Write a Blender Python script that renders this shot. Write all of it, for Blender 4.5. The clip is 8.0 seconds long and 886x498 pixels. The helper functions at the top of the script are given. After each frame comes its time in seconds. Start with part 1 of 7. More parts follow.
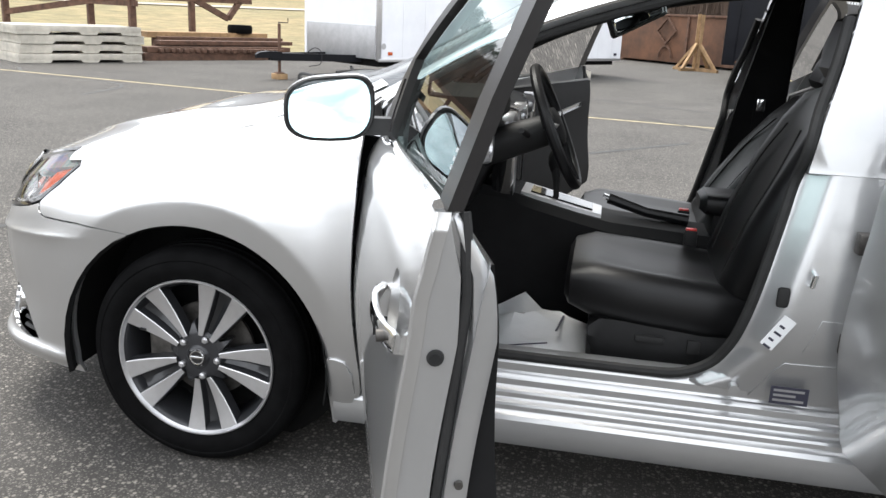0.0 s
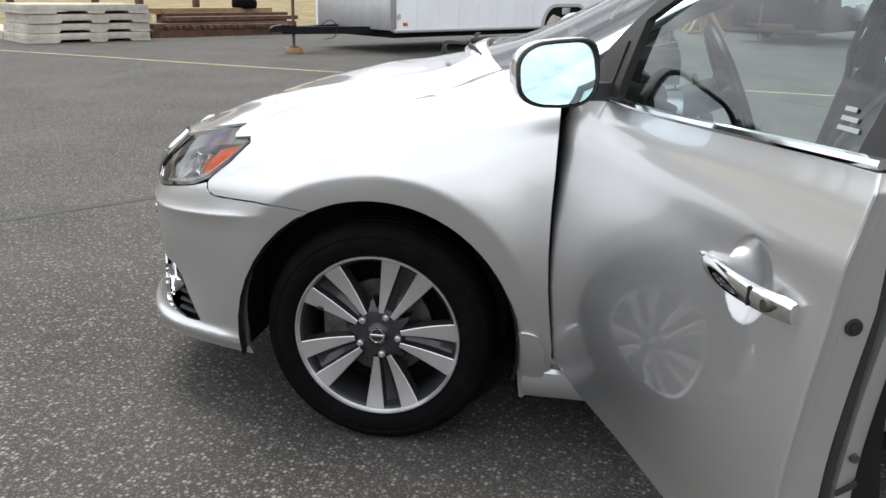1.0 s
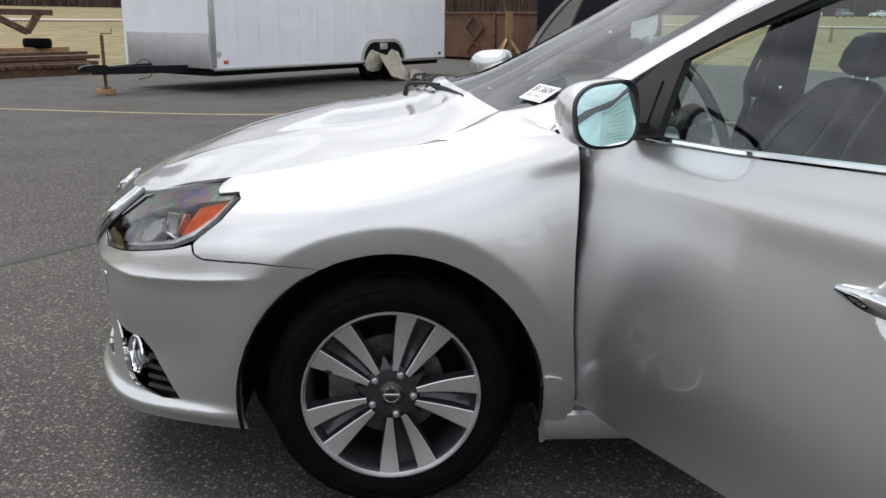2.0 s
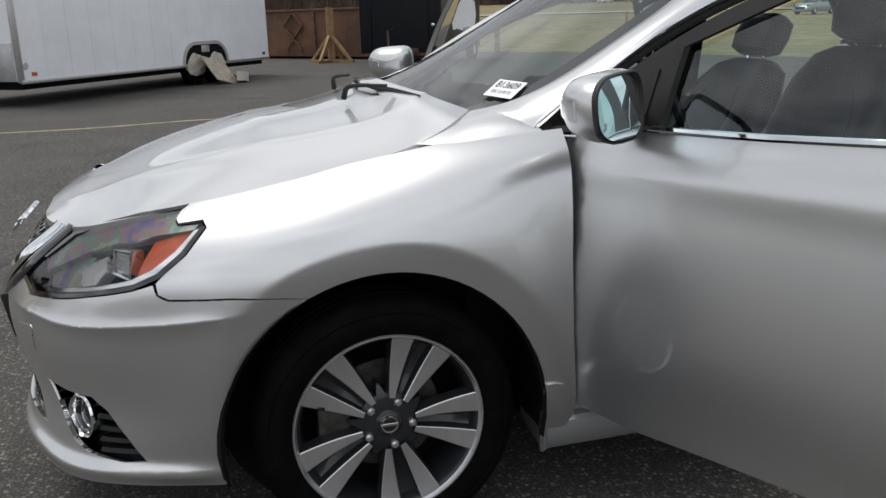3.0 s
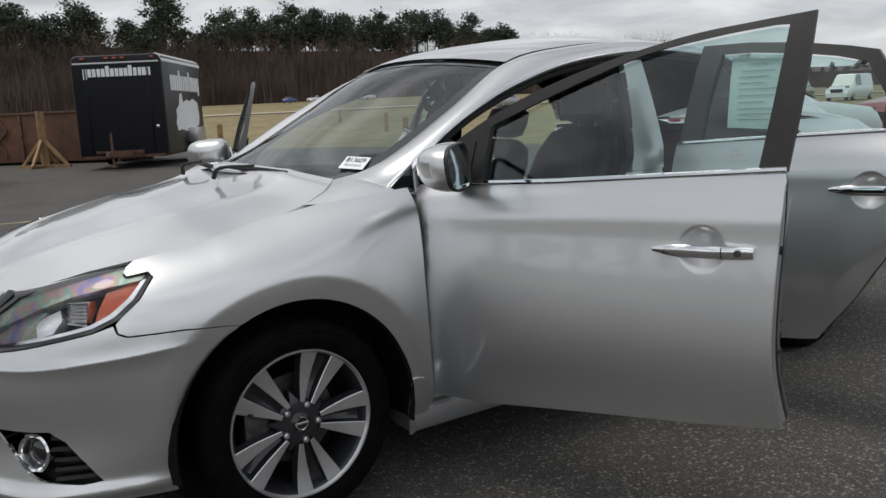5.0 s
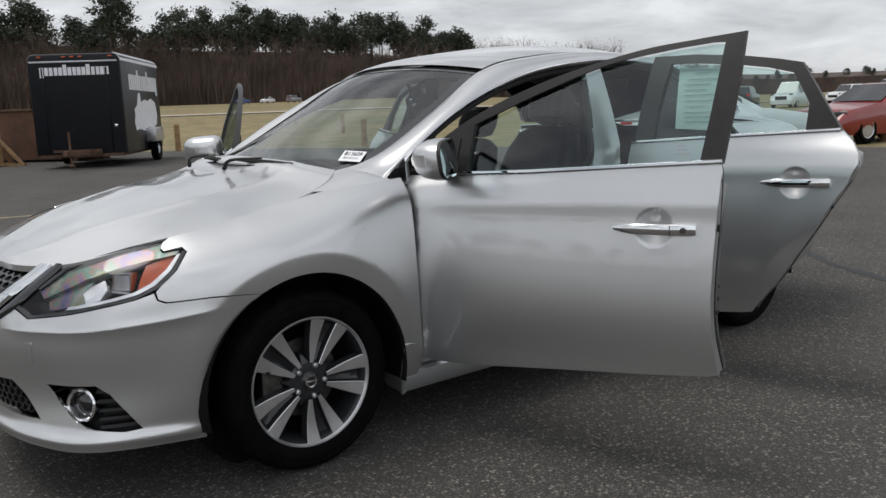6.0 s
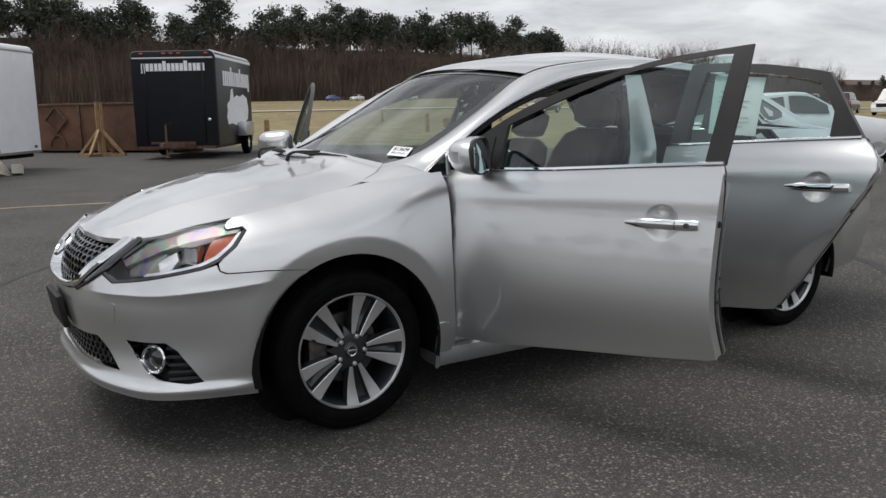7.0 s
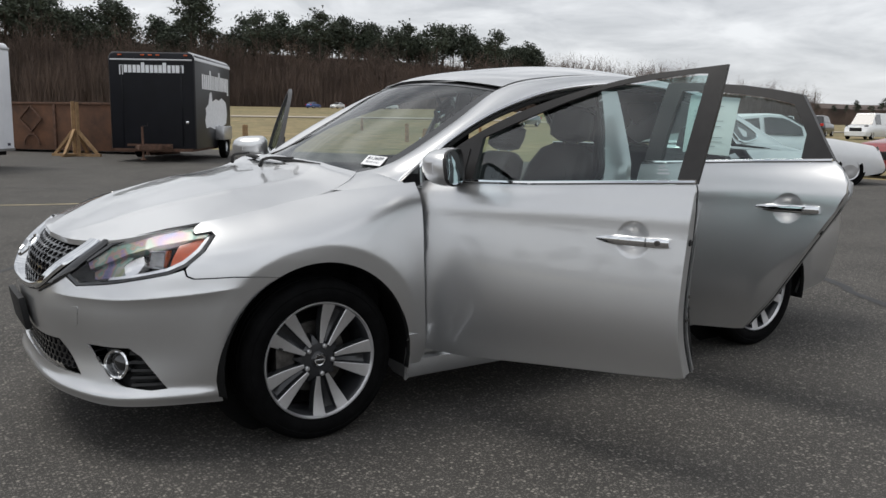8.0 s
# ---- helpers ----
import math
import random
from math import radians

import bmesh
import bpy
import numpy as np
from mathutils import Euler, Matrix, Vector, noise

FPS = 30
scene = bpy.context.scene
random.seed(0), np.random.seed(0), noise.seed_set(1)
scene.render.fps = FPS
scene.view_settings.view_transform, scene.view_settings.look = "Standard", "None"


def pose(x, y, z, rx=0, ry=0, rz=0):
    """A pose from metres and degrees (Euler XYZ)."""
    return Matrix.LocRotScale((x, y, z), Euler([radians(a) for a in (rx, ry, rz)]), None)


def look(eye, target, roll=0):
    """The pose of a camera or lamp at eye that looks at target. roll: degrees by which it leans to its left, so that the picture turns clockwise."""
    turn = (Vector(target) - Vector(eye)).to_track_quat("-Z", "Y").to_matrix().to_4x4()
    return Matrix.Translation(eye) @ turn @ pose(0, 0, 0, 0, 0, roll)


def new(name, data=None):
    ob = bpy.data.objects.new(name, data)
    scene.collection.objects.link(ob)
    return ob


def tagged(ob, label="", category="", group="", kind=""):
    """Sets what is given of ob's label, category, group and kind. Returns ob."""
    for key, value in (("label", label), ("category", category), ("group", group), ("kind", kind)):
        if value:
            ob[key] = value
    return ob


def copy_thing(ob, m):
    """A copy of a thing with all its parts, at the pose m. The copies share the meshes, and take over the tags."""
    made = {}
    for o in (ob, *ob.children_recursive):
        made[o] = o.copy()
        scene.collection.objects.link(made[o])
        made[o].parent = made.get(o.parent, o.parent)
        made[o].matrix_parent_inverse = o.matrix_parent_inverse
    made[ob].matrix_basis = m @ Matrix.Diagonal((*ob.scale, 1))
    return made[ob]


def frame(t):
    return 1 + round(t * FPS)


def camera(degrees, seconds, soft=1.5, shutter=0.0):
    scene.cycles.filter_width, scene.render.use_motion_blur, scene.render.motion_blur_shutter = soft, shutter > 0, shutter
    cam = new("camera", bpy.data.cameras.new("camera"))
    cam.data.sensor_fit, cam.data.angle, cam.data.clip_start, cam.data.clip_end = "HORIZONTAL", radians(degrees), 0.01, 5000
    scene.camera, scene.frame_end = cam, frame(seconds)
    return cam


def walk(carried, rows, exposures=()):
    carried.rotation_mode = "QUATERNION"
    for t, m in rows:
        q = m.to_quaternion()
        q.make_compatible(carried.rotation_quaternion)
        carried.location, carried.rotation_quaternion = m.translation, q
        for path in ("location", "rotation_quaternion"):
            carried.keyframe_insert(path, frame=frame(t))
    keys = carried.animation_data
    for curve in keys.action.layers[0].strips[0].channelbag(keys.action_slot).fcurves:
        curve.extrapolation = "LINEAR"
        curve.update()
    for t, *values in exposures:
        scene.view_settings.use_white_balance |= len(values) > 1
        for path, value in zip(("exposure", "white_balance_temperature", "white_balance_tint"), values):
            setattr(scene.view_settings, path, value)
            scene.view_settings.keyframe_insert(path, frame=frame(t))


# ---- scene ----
cam = camera(55.8, 8.0)
PATH = [
    (0, (1.054, -2.842, 1.269), (0.703, -0.949, 0.73), 2.7),
    (0.5, (0.826, -2.952, 1.257), (0.48, -1.078, 0.65), 2.2),
    (1, (0.537, -2.887, 1.235), (0.207, -1.009, 0.632), 1.2),
    (1.5, (0.27, -2.835, 1.25), (0.09, -0.929, 0.67), 1.6),
    (1.7, (0.147, -2.836, 1.243), (0.112, -0.906, 0.719), 1.8),
    (2.8, (-0.259, -2.669, 1.244), (0.124, -0.782, 0.703), -2.3),
    (3, (-0.35, -2.618, 1.246), (0.165, -0.761, 0.712), -1.5),
    (3.5, (-0.481, -2.621, 1.237), (0.32, -0.86, 0.728), -1.0),
    (4, (-0.681, -2.703, 1.236), (0.367, -1.056, 0.8), -1.5),
    (4.5, (-0.815, -2.859, 1.229), (0.291, -1.228, 0.888), -2.3),
    (4.7, (-0.881, -2.96, 1.239), (0.223, -1.328, 0.896), -2.7),
    (5.8, (-1.295, -3.271, 1.245), (-0.093, -1.705, 0.925), -2.1),
    (6, (-1.339, -3.335, 1.241), (-0.128, -1.779, 0.905), -2.1),
    (6.5, (-1.372, -3.524, 1.229), (-0.261, -1.897, 0.888), -2.2),
    (7, (-1.373, -3.704, 1.241), (-0.323, -2.034, 0.91), -1.0),
    (7.5, (-1.372, -3.716, 1.243), (-0.319, -2.045, 0.931), 0.1),
    (8, (-1.346, -3.698, 1.24), (-0.247, -2.055, 0.934), 0.8),
]
walk(cam, [(t, look(eye, target, roll)) for t, eye, target, roll in PATH],
     [(0, 2.0), (.5, 1.6), (1, 1.4), (1.7, 1.1), (3, .56), (4, .36), (5, .36), (6, .42), (8, .55)])


# ---- world and light ----
SUN_ELEVATION, SUN_TURN = 66.0, -45.0   # height of the sun and its compass turn, degrees
world = bpy.data.worlds.new("sky")
scene.world = world
world.use_nodes = True
wt = world.node_tree
wt.nodes.clear()
w_out = wt.nodes.new("ShaderNodeOutputWorld")
w_bg = wt.nodes.new("ShaderNodeBackground")
w_sky = wt.nodes.new("ShaderNodeTexSky")
w_sky.sky_type, w_sky.sun_disc = "NISHITA", False
w_sky.sun_elevation, w_sky.sun_rotation = radians(SUN_ELEVATION), radians(SUN_TURN)
w_geo = wt.nodes.new("ShaderNodeTexCoord")
w_sep = wt.nodes.new("ShaderNodeSeparateXYZ")
w_add = wt.nodes.new("ShaderNodeMath")
w_add.operation, w_add.inputs[1].default_value = "ADD", 0.22
w_div = wt.nodes.new("ShaderNodeVectorMath")
w_div.operation = "DIVIDE"
w_noise = wt.nodes.new("ShaderNodeTexNoise")
w_noise.inputs["Scale"].default_value = 2.4
w_noise.inputs["Detail"].default_value = 7.0
w_noise.inputs["Roughness"].default_value = 0.55
w_noise.inputs["Distortion"].default_value = 0.4
w_ramp = wt.nodes.new("ShaderNodeValToRGB")
w_ramp.color_ramp.elements[0].position, w_ramp.color_ramp.elements[0].color = 0.34, (4.2, 4.45, 4.9, 1)
w_ramp.color_ramp.elements[1].position, w_ramp.color_ramp.elements[1].color = 0.66, (13.2, 13.4, 13.7, 1)
w_mix = wt.nodes.new("ShaderNodeMix")
w_mix.data_type, w_mix.inputs[0].default_value = "RGBA", 0.9
wt.links.new(w_geo.outputs["Generated"], w_sep.inputs[0])
wt.links.new(w_sep.outputs["Z"], w_add.inputs[0])
wt.links.new(w_geo.outputs["Generated"], w_div.inputs[0])
wt.links.new(w_add.outputs[0], w_div.inputs[1])
wt.links.new(w_div.outputs[0], w_noise.inputs["Vector"])
wt.links.new(w_noise.outputs[0], w_ramp.inputs[0])
wt.links.new(w_sky.outputs[0], w_mix.inputs[6])
# towards the horizon the cloud draws together into an even veil
w_low = wt.nodes.new("ShaderNodeMapRange")
w_low.inputs["From Min"].default_value, w_low.inputs["From Max"].default_value = 0.03, 0.34
w_low.inputs["To Min"].default_value, w_low.inputs["To Max"].default_value = 0.30, 1.0
w_even = wt.nodes.new("ShaderNodeMix")
w_even.data_type, w_even.inputs[6].default_value = "RGBA", (9.0, 9.2, 9.5, 1)
wt.links.new(w_sep.outputs["Z"], w_low.inputs[0])
wt.links.new(w_low.outputs[0], w_even.inputs[0])
wt.links.new(w_ramp.outputs[0], w_even.inputs[7])
wt.links.new(w_even.outputs[2], w_mix.inputs[7])
# an overcast dome, with unseen brightness added behind the viewer to lift the car's side
w_dome = wt.nodes.new("ShaderNodeMapRange")
w_dome.inputs["From Min"].default_value, w_dome.inputs["From Max"].default_value = 0.0, 1.0
w_dome.inputs["To Min"].default_value, w_dome.inputs["To Max"].default_value = 1.08, 0.85
w_mul = wt.nodes.new("ShaderNodeVectorMath")
w_mul.operation = "SCALE"
wt.links.new(w_sep.outputs["Z"], w_dome.inputs[0])
wt.links.new(w_mix.outputs[2], w_mul.inputs[0])
wt.links.new(w_dome.outputs[0], w_mul.inputs["Scale"])
w_dot = wt.nodes.new("ShaderNodeVectorMath")
w_dot.operation = "DOT_PRODUCT"
w_dot.inputs[1].default_value = (-0.28, -0.72, 0.63)
w_glow = wt.nodes.new("ShaderNodeMapRange")
w_glow.inputs["From Min"].default_value, w_glow.inputs["From Max"].default_value = -0.4, 1.0
w_glow.inputs["To Min"].default_value, w_glow.inputs["To Max"].default_value = 0.80, 1.22
w_veil = wt.nodes.new("ShaderNodeVectorMath")
w_veil.operation = "SCALE"
wt.links.new(w_geo.outputs["Generated"], w_dot.inputs[0])
wt.links.new(w_dot.outputs["Value"], w_glow.inputs[0])
wt.links.new(w_mul.outputs[0], w_veil.inputs[0])
wt.links.new(w_glow.outputs[0], w_veil.inputs["Scale"])
wt.links.new(w_veil.outputs[0], w_bg.inputs[0])
wt.links.new(w_bg.outputs[0], w_out.inputs[0])
w_bg.inputs[1].default_value = 0.07
sun_data = bpy.data.lights.new("sun", "SUN")
sun_data.energy, sun_data.angle, sun_data.color = 1.4, radians(30), (1.0, 0.96, 0.9)
sun = new("sun", sun_data)
# the sun stands high behind cloud, a little beyond the car
az = radians(SUN_TURN)
sun.matrix_world = look((math.sin(az) * 20, math.cos(az) * 20, 20 * math.tan(radians(SUN_ELEVATION))), (0, 0, 0))


# ---- materials ----
def material(name, color, rough=0.5, metal=0.0, vary=0.0, scale=8.0, bump=0.0, bump_scale=60.0, coat=0.0, spec=0.5, rvary=0.0, color2=None, detail=6.0):
    """A node material: base colour with two scales of noise, roughness noise and a fine bump."""
    m = bpy.data.materials.new(name)
    m.use_nodes = True
    nt = m.node_tree
    b = nt.nodes["Principled BSDF"]
    b.inputs["Base Color"].default_value = (*color, 1)
    b.inputs["Roughness"].default_value = rough
    b.inputs["Metallic"].default_value = metal
    b.inputs["Coat Weight"].default_value = coat
    b.inputs["Coat Roughness"].default_value = 0.02
    b.inputs["Coat IOR"].default_value = 1.65
    b.inputs["Specular IOR Level"].default_value = spec
    co = nt.nodes.new("ShaderNodeTexCoord")
    if vary or color2:
        n = nt.nodes.new("ShaderNodeTexNoise")
        n.inputs["Scale"].default_value, n.inputs["Detail"].default_value = scale, detail
        n.inputs["Roughness"].default_value = 0.65
        nt.links.new(co.outputs["Object"], n.inputs["Vector"])
        r = nt.nodes.new("ShaderNodeValToRGB")
        lo = color2 or tuple(c * (1 - vary) for c in color)
        hi = color if color2 else tuple(min(1, c * (1 + vary)) for c in color)
        r.color_ramp.elements[0].position, r.color_ramp.elements[0].color = 0.32, (*lo, 1)
        r.color_ramp.elements[1].position, r.color_ramp.elements[1].color = 0.68, (*hi, 1)
        nt.links.new(n.outputs[0], r.inputs[0])
        nt.links.new(r.outputs[0], b.inputs["Base Color"])
        if rvary:
            mr = nt.nodes.new("ShaderNodeMapRange")
            mr.inputs["To Min"].default_value, mr.inputs["To Max"].default_value = rough - rvary, rough + rvary
            nt.links.new(n.outputs[0], mr.inputs[0])
            nt.links.new(mr.outputs[0], b.inputs["Roughness"])
    if bump:
        n2 = nt.nodes.new("ShaderNodeTexNoise")
        n2.inputs["Scale"].default_value, n2.inputs["Detail"].default_value = bump_scale, 4.0
        nt.links.new(co.outputs["Object"], n2.inputs["Vector"])
        bp = nt.nodes.new("ShaderNodeBump")
        bp.inputs["Strength"].default_value, bp.inputs["Distance"].default_value = bump, 0.01
        nt.links.new(n2.outputs[0], bp.inputs["Height"])
        nt.links.new(bp.outputs[0], b.inputs["Normal"])
    return m


def glass_material(name, tint, rough=0.0, ior=1.7):
    """Thin glazing: clear with a tint, and a Fresnel gloss."""
    m = bpy.data.materials.new(name)
    m.use_nodes = True
    nt = m.node_tree
    nt.nodes.clear()
    o = nt.nodes.new("ShaderNodeOutputMaterial")
    t = nt.nodes.new("ShaderNodeBsdfTransparent")
    t.inputs[0].default_value = (*tint, 1)
    g = nt.nodes.new("ShaderNodeBsdfGlossy")
    g.inputs["Roughness"].default_value = rough
    f = nt.nodes.new("ShaderNodeFresnel")
    f.inputs[0].default_value = ior
    x = nt.nodes.new("ShaderNodeMixShader")
    nt.links.new(f.outputs[0], x.inputs[0])
    nt.links.new(t.outputs[0], x.inputs[1])
    nt.links.new(g.outputs[0], x.inputs[2])
    nt.links.new(x.outputs[0], o.inputs[0])
    return m


PAINT = material("silver_paint", (0.61, 0.615, 0.62), 0.33, 0.88, 0.02, 3.0, 0.012, 900.0, coat=1.0)
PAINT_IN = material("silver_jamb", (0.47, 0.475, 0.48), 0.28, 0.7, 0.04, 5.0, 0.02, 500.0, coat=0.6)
BLACK_GLOSS = material("black_gloss", (0.012, 0.012, 0.013), 0.08, 0, 0, coat=0.5)
FRAME_BLACK = material("satin_black_frame", (0.016, 0.015, 0.015), 0.40, 0, 0.2, 20, 0.03, 400, spec=0.35)
RUBBER = material("rubber_seal", (0.012, 0.012, 0.012), 0.75, 0, 0.3, 30, 0.05, 300)
TYRE = material("tyre_rubber", (0.0034, 0.0034, 0.0036), 0.78, 0, 0.5, 14, 0.10, 160, spec=0.06)
PLASTIC = material("dark_plastic", (0.012, 0.012, 0.0125), 0.55, 0, 0.2, 30, 0.12, 500, spec=0.3)
LINER = material("arch_liner", (0.006, 0.006, 0.006), 0.95, 0, 0.3, 12, 0.1, 200, spec=0.15)
CHROME = material("chrome", (0.78, 0.79, 0.8), 0.06, 1.0)
ALU = material("machined_aluminium", (0.60, 0.60, 0.61), 0.32, 0.85, 0.06, 20, 0.02, 300, coat=0.3)
RIM_DARK = material("dark_wheel_paint", (0.030, 0.031, 0.034), 0.30, 0.3, 0.1, 20, coat=0.25, spec=0.35)
STEEL = material("brake_steel", (0.09, 0.085, 0.08), 0.5, 0.8, 0.4, 30)
GLASS = glass_material("window_glass", (0.64, 0.80, 0.78), ior=1.8)
WS_GLASS = glass_material("windscreen_glass", (0.60, 0.72, 0.69), ior=1.9)
MIRROR = material("mirror_glass", (0.82, 0.9, 0.93), 0.02, 1.0)
LEATHER = material("black_leather", (0.0055, 0.0055, 0.006), 0.42, 0, 0.12, 9, spec=0.30)
TRIM = material("charcoal_trim", (0.0095, 0.0095, 0.010), 0.7, 0, 0.15, 16, spec=0.14)
CARPET = material("black_carpet", (0.004, 0.004, 0.0042), 0.95, 0, 0.4, 60, 0.5, 700, spec=0.1)
SILVER_TRIM = material("silver_trim", (0.5, 0.5, 0.51), 0.3, 0.8, 0.05, 20)
PAPER = material("white_paper", (0.78, 0.79, 0.8), 0.7, 0, 0.05, 6, 0.1, 40)
INK_FAINT = material("faint_print", (0.30, 0.33, 0.35), 0.7)
INK = material("dark_ink", (0.03, 0.03, 0.05), 0.7)
AMBER = material("amber_lens", (0.43, 0.070, 0.012), 0.15, 0, 0.3, 40, coat=0.3)
LAMP_CLEAR = glass_material("lamp_cover", (0.97, 0.97, 0.98), ior=1.42)
LAMP_BLACK = material("lamp_housing", (0.05, 0.05, 0.055), 0.25, 0.3, 0.2, 40)
RED_PLASTIC = material("red_button", (0.55, 0.02, 0.015), 0.4)


def asphalt_material():
    """Dark binder with stone chips of two sizes, worn patches and fine relief."""
    m = bpy.data.materials.new("asphalt")
    m.use_nodes = True
    nt = m.node_tree
    b = nt.nodes["Principled BSDF"]
    b.inputs["Roughness"].default_value = 0.86
    b.inputs["Specular IOR Level"].default_value = 0.3
    co = nt.nodes.new("ShaderNodeTexCoord")
    chips = []
    for scale, lo, hi in ((72.0, 0.62, 0.95), (150.0, 0.30, 0.85)):
        v = nt.nodes.new("ShaderNodeTexVoronoi")
        v.inputs["Scale"].default_value = scale
        nt.links.new(co.outputs["Object"], v.inputs["Vector"])
        s = nt.nodes.new("ShaderNodeSeparateColor")
        nt.links.new(v.outputs["Color"], s.inputs[0])
        r = nt.nodes.new("ShaderNodeMapRange")
        r.inputs["From Min"].default_value, r.inputs["From Max"].default_value = lo, hi
        nt.links.new(s.outputs[0], r.inputs[0])
        d = nt.nodes.new("ShaderNodeMapRange")
        d.inputs["From Min"].default_value, d.inputs["From Max"].default_value = 0.55, 0.25
        nt.links.new(v.outputs["Distance"], d.inputs[0])
        k = nt.nodes.new("ShaderNodeMath")
        k.operation = "MULTIPLY"
        nt.links.new(r.outputs[0], k.inputs[0])
        nt.links.new(d.outputs[0], k.inputs[1])
        chips.append((k, s))
    n = nt.nodes.new("ShaderNodeTexNoise")
    n.inputs["Scale"].default_value, n.inputs["Detail"].default_value = 1.1, 8.0
    nt.links.new(co.outputs["Object"], n.inputs["Vector"])
    base = nt.nodes.new("ShaderNodeValToRGB")
    base.color_ramp.elements[0].position, base.color_ramp.elements[0].color = 0.3, (0.033, 0.0312, 0.0292, 1)
    base.color_ramp.elements[1].position, base.color_ramp.elements[1].color = 0.7, (0.058, 0.0545, 0.0505, 1)
    nt.links.new(n.outputs[0], base.inputs[0])
    colour = base.outputs[0]
    for (k, s), tone in zip(chips, ((0.235, 0.22, 0.195, 1), (0.15, 0.141, 0.128, 1))):
        mix = nt.nodes.new("ShaderNodeMix")
        mix.data_type = "RGBA"
        nt.links.new(k.outputs[0], mix.inputs[0])
        nt.links.new(colour, mix.inputs[6])
        mix.inputs[7].default_value = tone
        colour = mix.outputs[2]
    nt.links.new(colour, b.inputs["Base Color"])
    fine = nt.nodes.new("ShaderNodeTexNoise")
    fine.inputs["Scale"].default_value, fine.inputs["Detail"].default_value = 120.0, 3.0
    nt.links.new(co.outputs["Object"], fine.inputs["Vector"])
    bp = nt.nodes.new("ShaderNodeBump")
    bp.inputs["Strength"].default_value, bp.inputs["Distance"].default_value = 0.7, 0.006
    nt.links.new(fine.outputs[0], bp.inputs["Height"])
    nt.links.new(bp.outputs[0], b.inputs["Normal"])
    return m


ASPHALT = asphalt_material()
WHITE_PANEL = material("white_trailer_skin", (0.72, 0.73, 0.76), 0.35, 0, 0.06, 1.5, 0.03, 6)
BLACK_PANEL = material("black_trailer_skin", (0.004, 0.0045, 0.007), 0.3, 0, 0.3, 2, 0.03, 5)
[q for q in BLACK_PANEL.node_tree.nodes if q.type == "BSDF_PRINCIPLED"][0].inputs["Specular IOR Level"].default_value = 0.22
DIAMOND = material("tread_plate", (0.45, 0.45, 0.46), 0.4, 0.7, 0.1, 6, 0.3, 90)
RUST = material("rusty_plate", (0.16, 0.075, 0.04), 0.85, 0, 0.0, 1.1, 0.2, 14, color2=(0.055, 0.03, 0.02))
WOOD = material("weathered_wood", (0.30, 0.19, 0.095), 0.8, 0, 0.35, 5, 0.2, 40)
CONCRETE = material("pale_concrete", (0.45, 0.42, 0.36), 0.85, 0, 0.25, 3, 0.3, 30)
RUST_STEEL = material("rusty_steel", (0.11, 0.06, 0.04), 0.8, 0.2, 0.45, 6, 0.3, 40)
BARK = material("bark", (0.06, 0.045, 0.036), 0.9, 0, 0.3, 2)
TWIGS = material("bare_twigs", (0.115, 0.082, 0.066), 0.9, 0, 0.4, 0.12)
PINE = material("pine_needles", (0.042, 0.053, 0.036), 0.95, 0, 0.5, 0.25)


def grass_material():
    """Winter grass: straw and faded green in broad drifts, with tufts and mown streaks."""
    m = material("dry_grass", (0.25, 0.195, 0.105), 0.95, 0, 0.0, 0.07, 0.6, 3, color2=(0.15, 0.14, 0.065))
    nt = m.node_tree
    b = nt.nodes["Principled BSDF"]
    broad = b.inputs["Base Color"].links[0].from_socket
    co = [q for q in nt.nodes if q.type == "TEX_COORD"][0]
    n = nt.nodes.new("ShaderNodeTexNoise")
    n.inputs["Scale"].default_value, n.inputs["Detail"].default_value, n.inputs["Roughness"].default_value = 0.9, 9.0, 0.75
    nt.links.new(co.outputs["Object"], n.inputs["Vector"])
    r = nt.nodes.new("ShaderNodeValToRGB")
    r.color_ramp.elements[0].position, r.color_ramp.elements[0].color = 0.35, (0.42, 0.44, 0.36, 1)
    r.color_ramp.elements[1].position, r.color_ramp.elements[1].color = 0.65, (1.35, 1.28, 1.2, 1)
    nt.links.new(n.outputs[0], r.inputs[0])
    x = nt.nodes.new("ShaderNodeMix")
    x.data_type, x.blend_type, x.inputs[0].default_value = "RGBA", "MULTIPLY", 1.0
    nt.links.new(broad, x.inputs[6])
    nt.links.new(r.outputs[0], x.inputs[7])
    nt.links.new(x.outputs[2], b.inputs["Base Color"])
    return m


GRASS = grass_material()
YELLOW = material("faded_yellow_paint", (0.32, 0.27, 0.16), 0.85, 0, 0.3, 4)
TAR = material("crack_sealer", (0.009, 0.009, 0.0095), 0.6, 0, 0.2, 8)


# ---- mesh tools ----
def part(name, bm, mat, parent=None, label="", smooth=True, m=None, normals=None, sharp=32):
    """Links a bmesh as one mesh object under a thing or a part."""
    me = bpy.data.meshes.new(name)
    bm.to_mesh(me)
    bm.free()
    return obj(name, me, mat, parent, label, smooth, m, normals, sharp)


def obj(name, me, mat, parent=None, label="", smooth=True, m=None, normals=None, sharp=32):
    for k in (mat if isinstance(mat, (list, tuple)) else [mat]):
        me.materials.append(k)
    if smooth:
        me.polygons.foreach_set("use_smooth", [True] * len(me.polygons))
    if normals is not None:
        me.normals_split_custom_set_from_vertices(normals)
    elif smooth:
        me.set_sharp_from_angle(angle=radians(sharp))
    ob = new(name, me)
    if parent:
        ob.parent = parent
        ob.matrix_parent_inverse = stands(parent).inverted()
    if m is not None:
        ob.matrix_basis = m
    if label:
        ob["label"] = label
    return ob


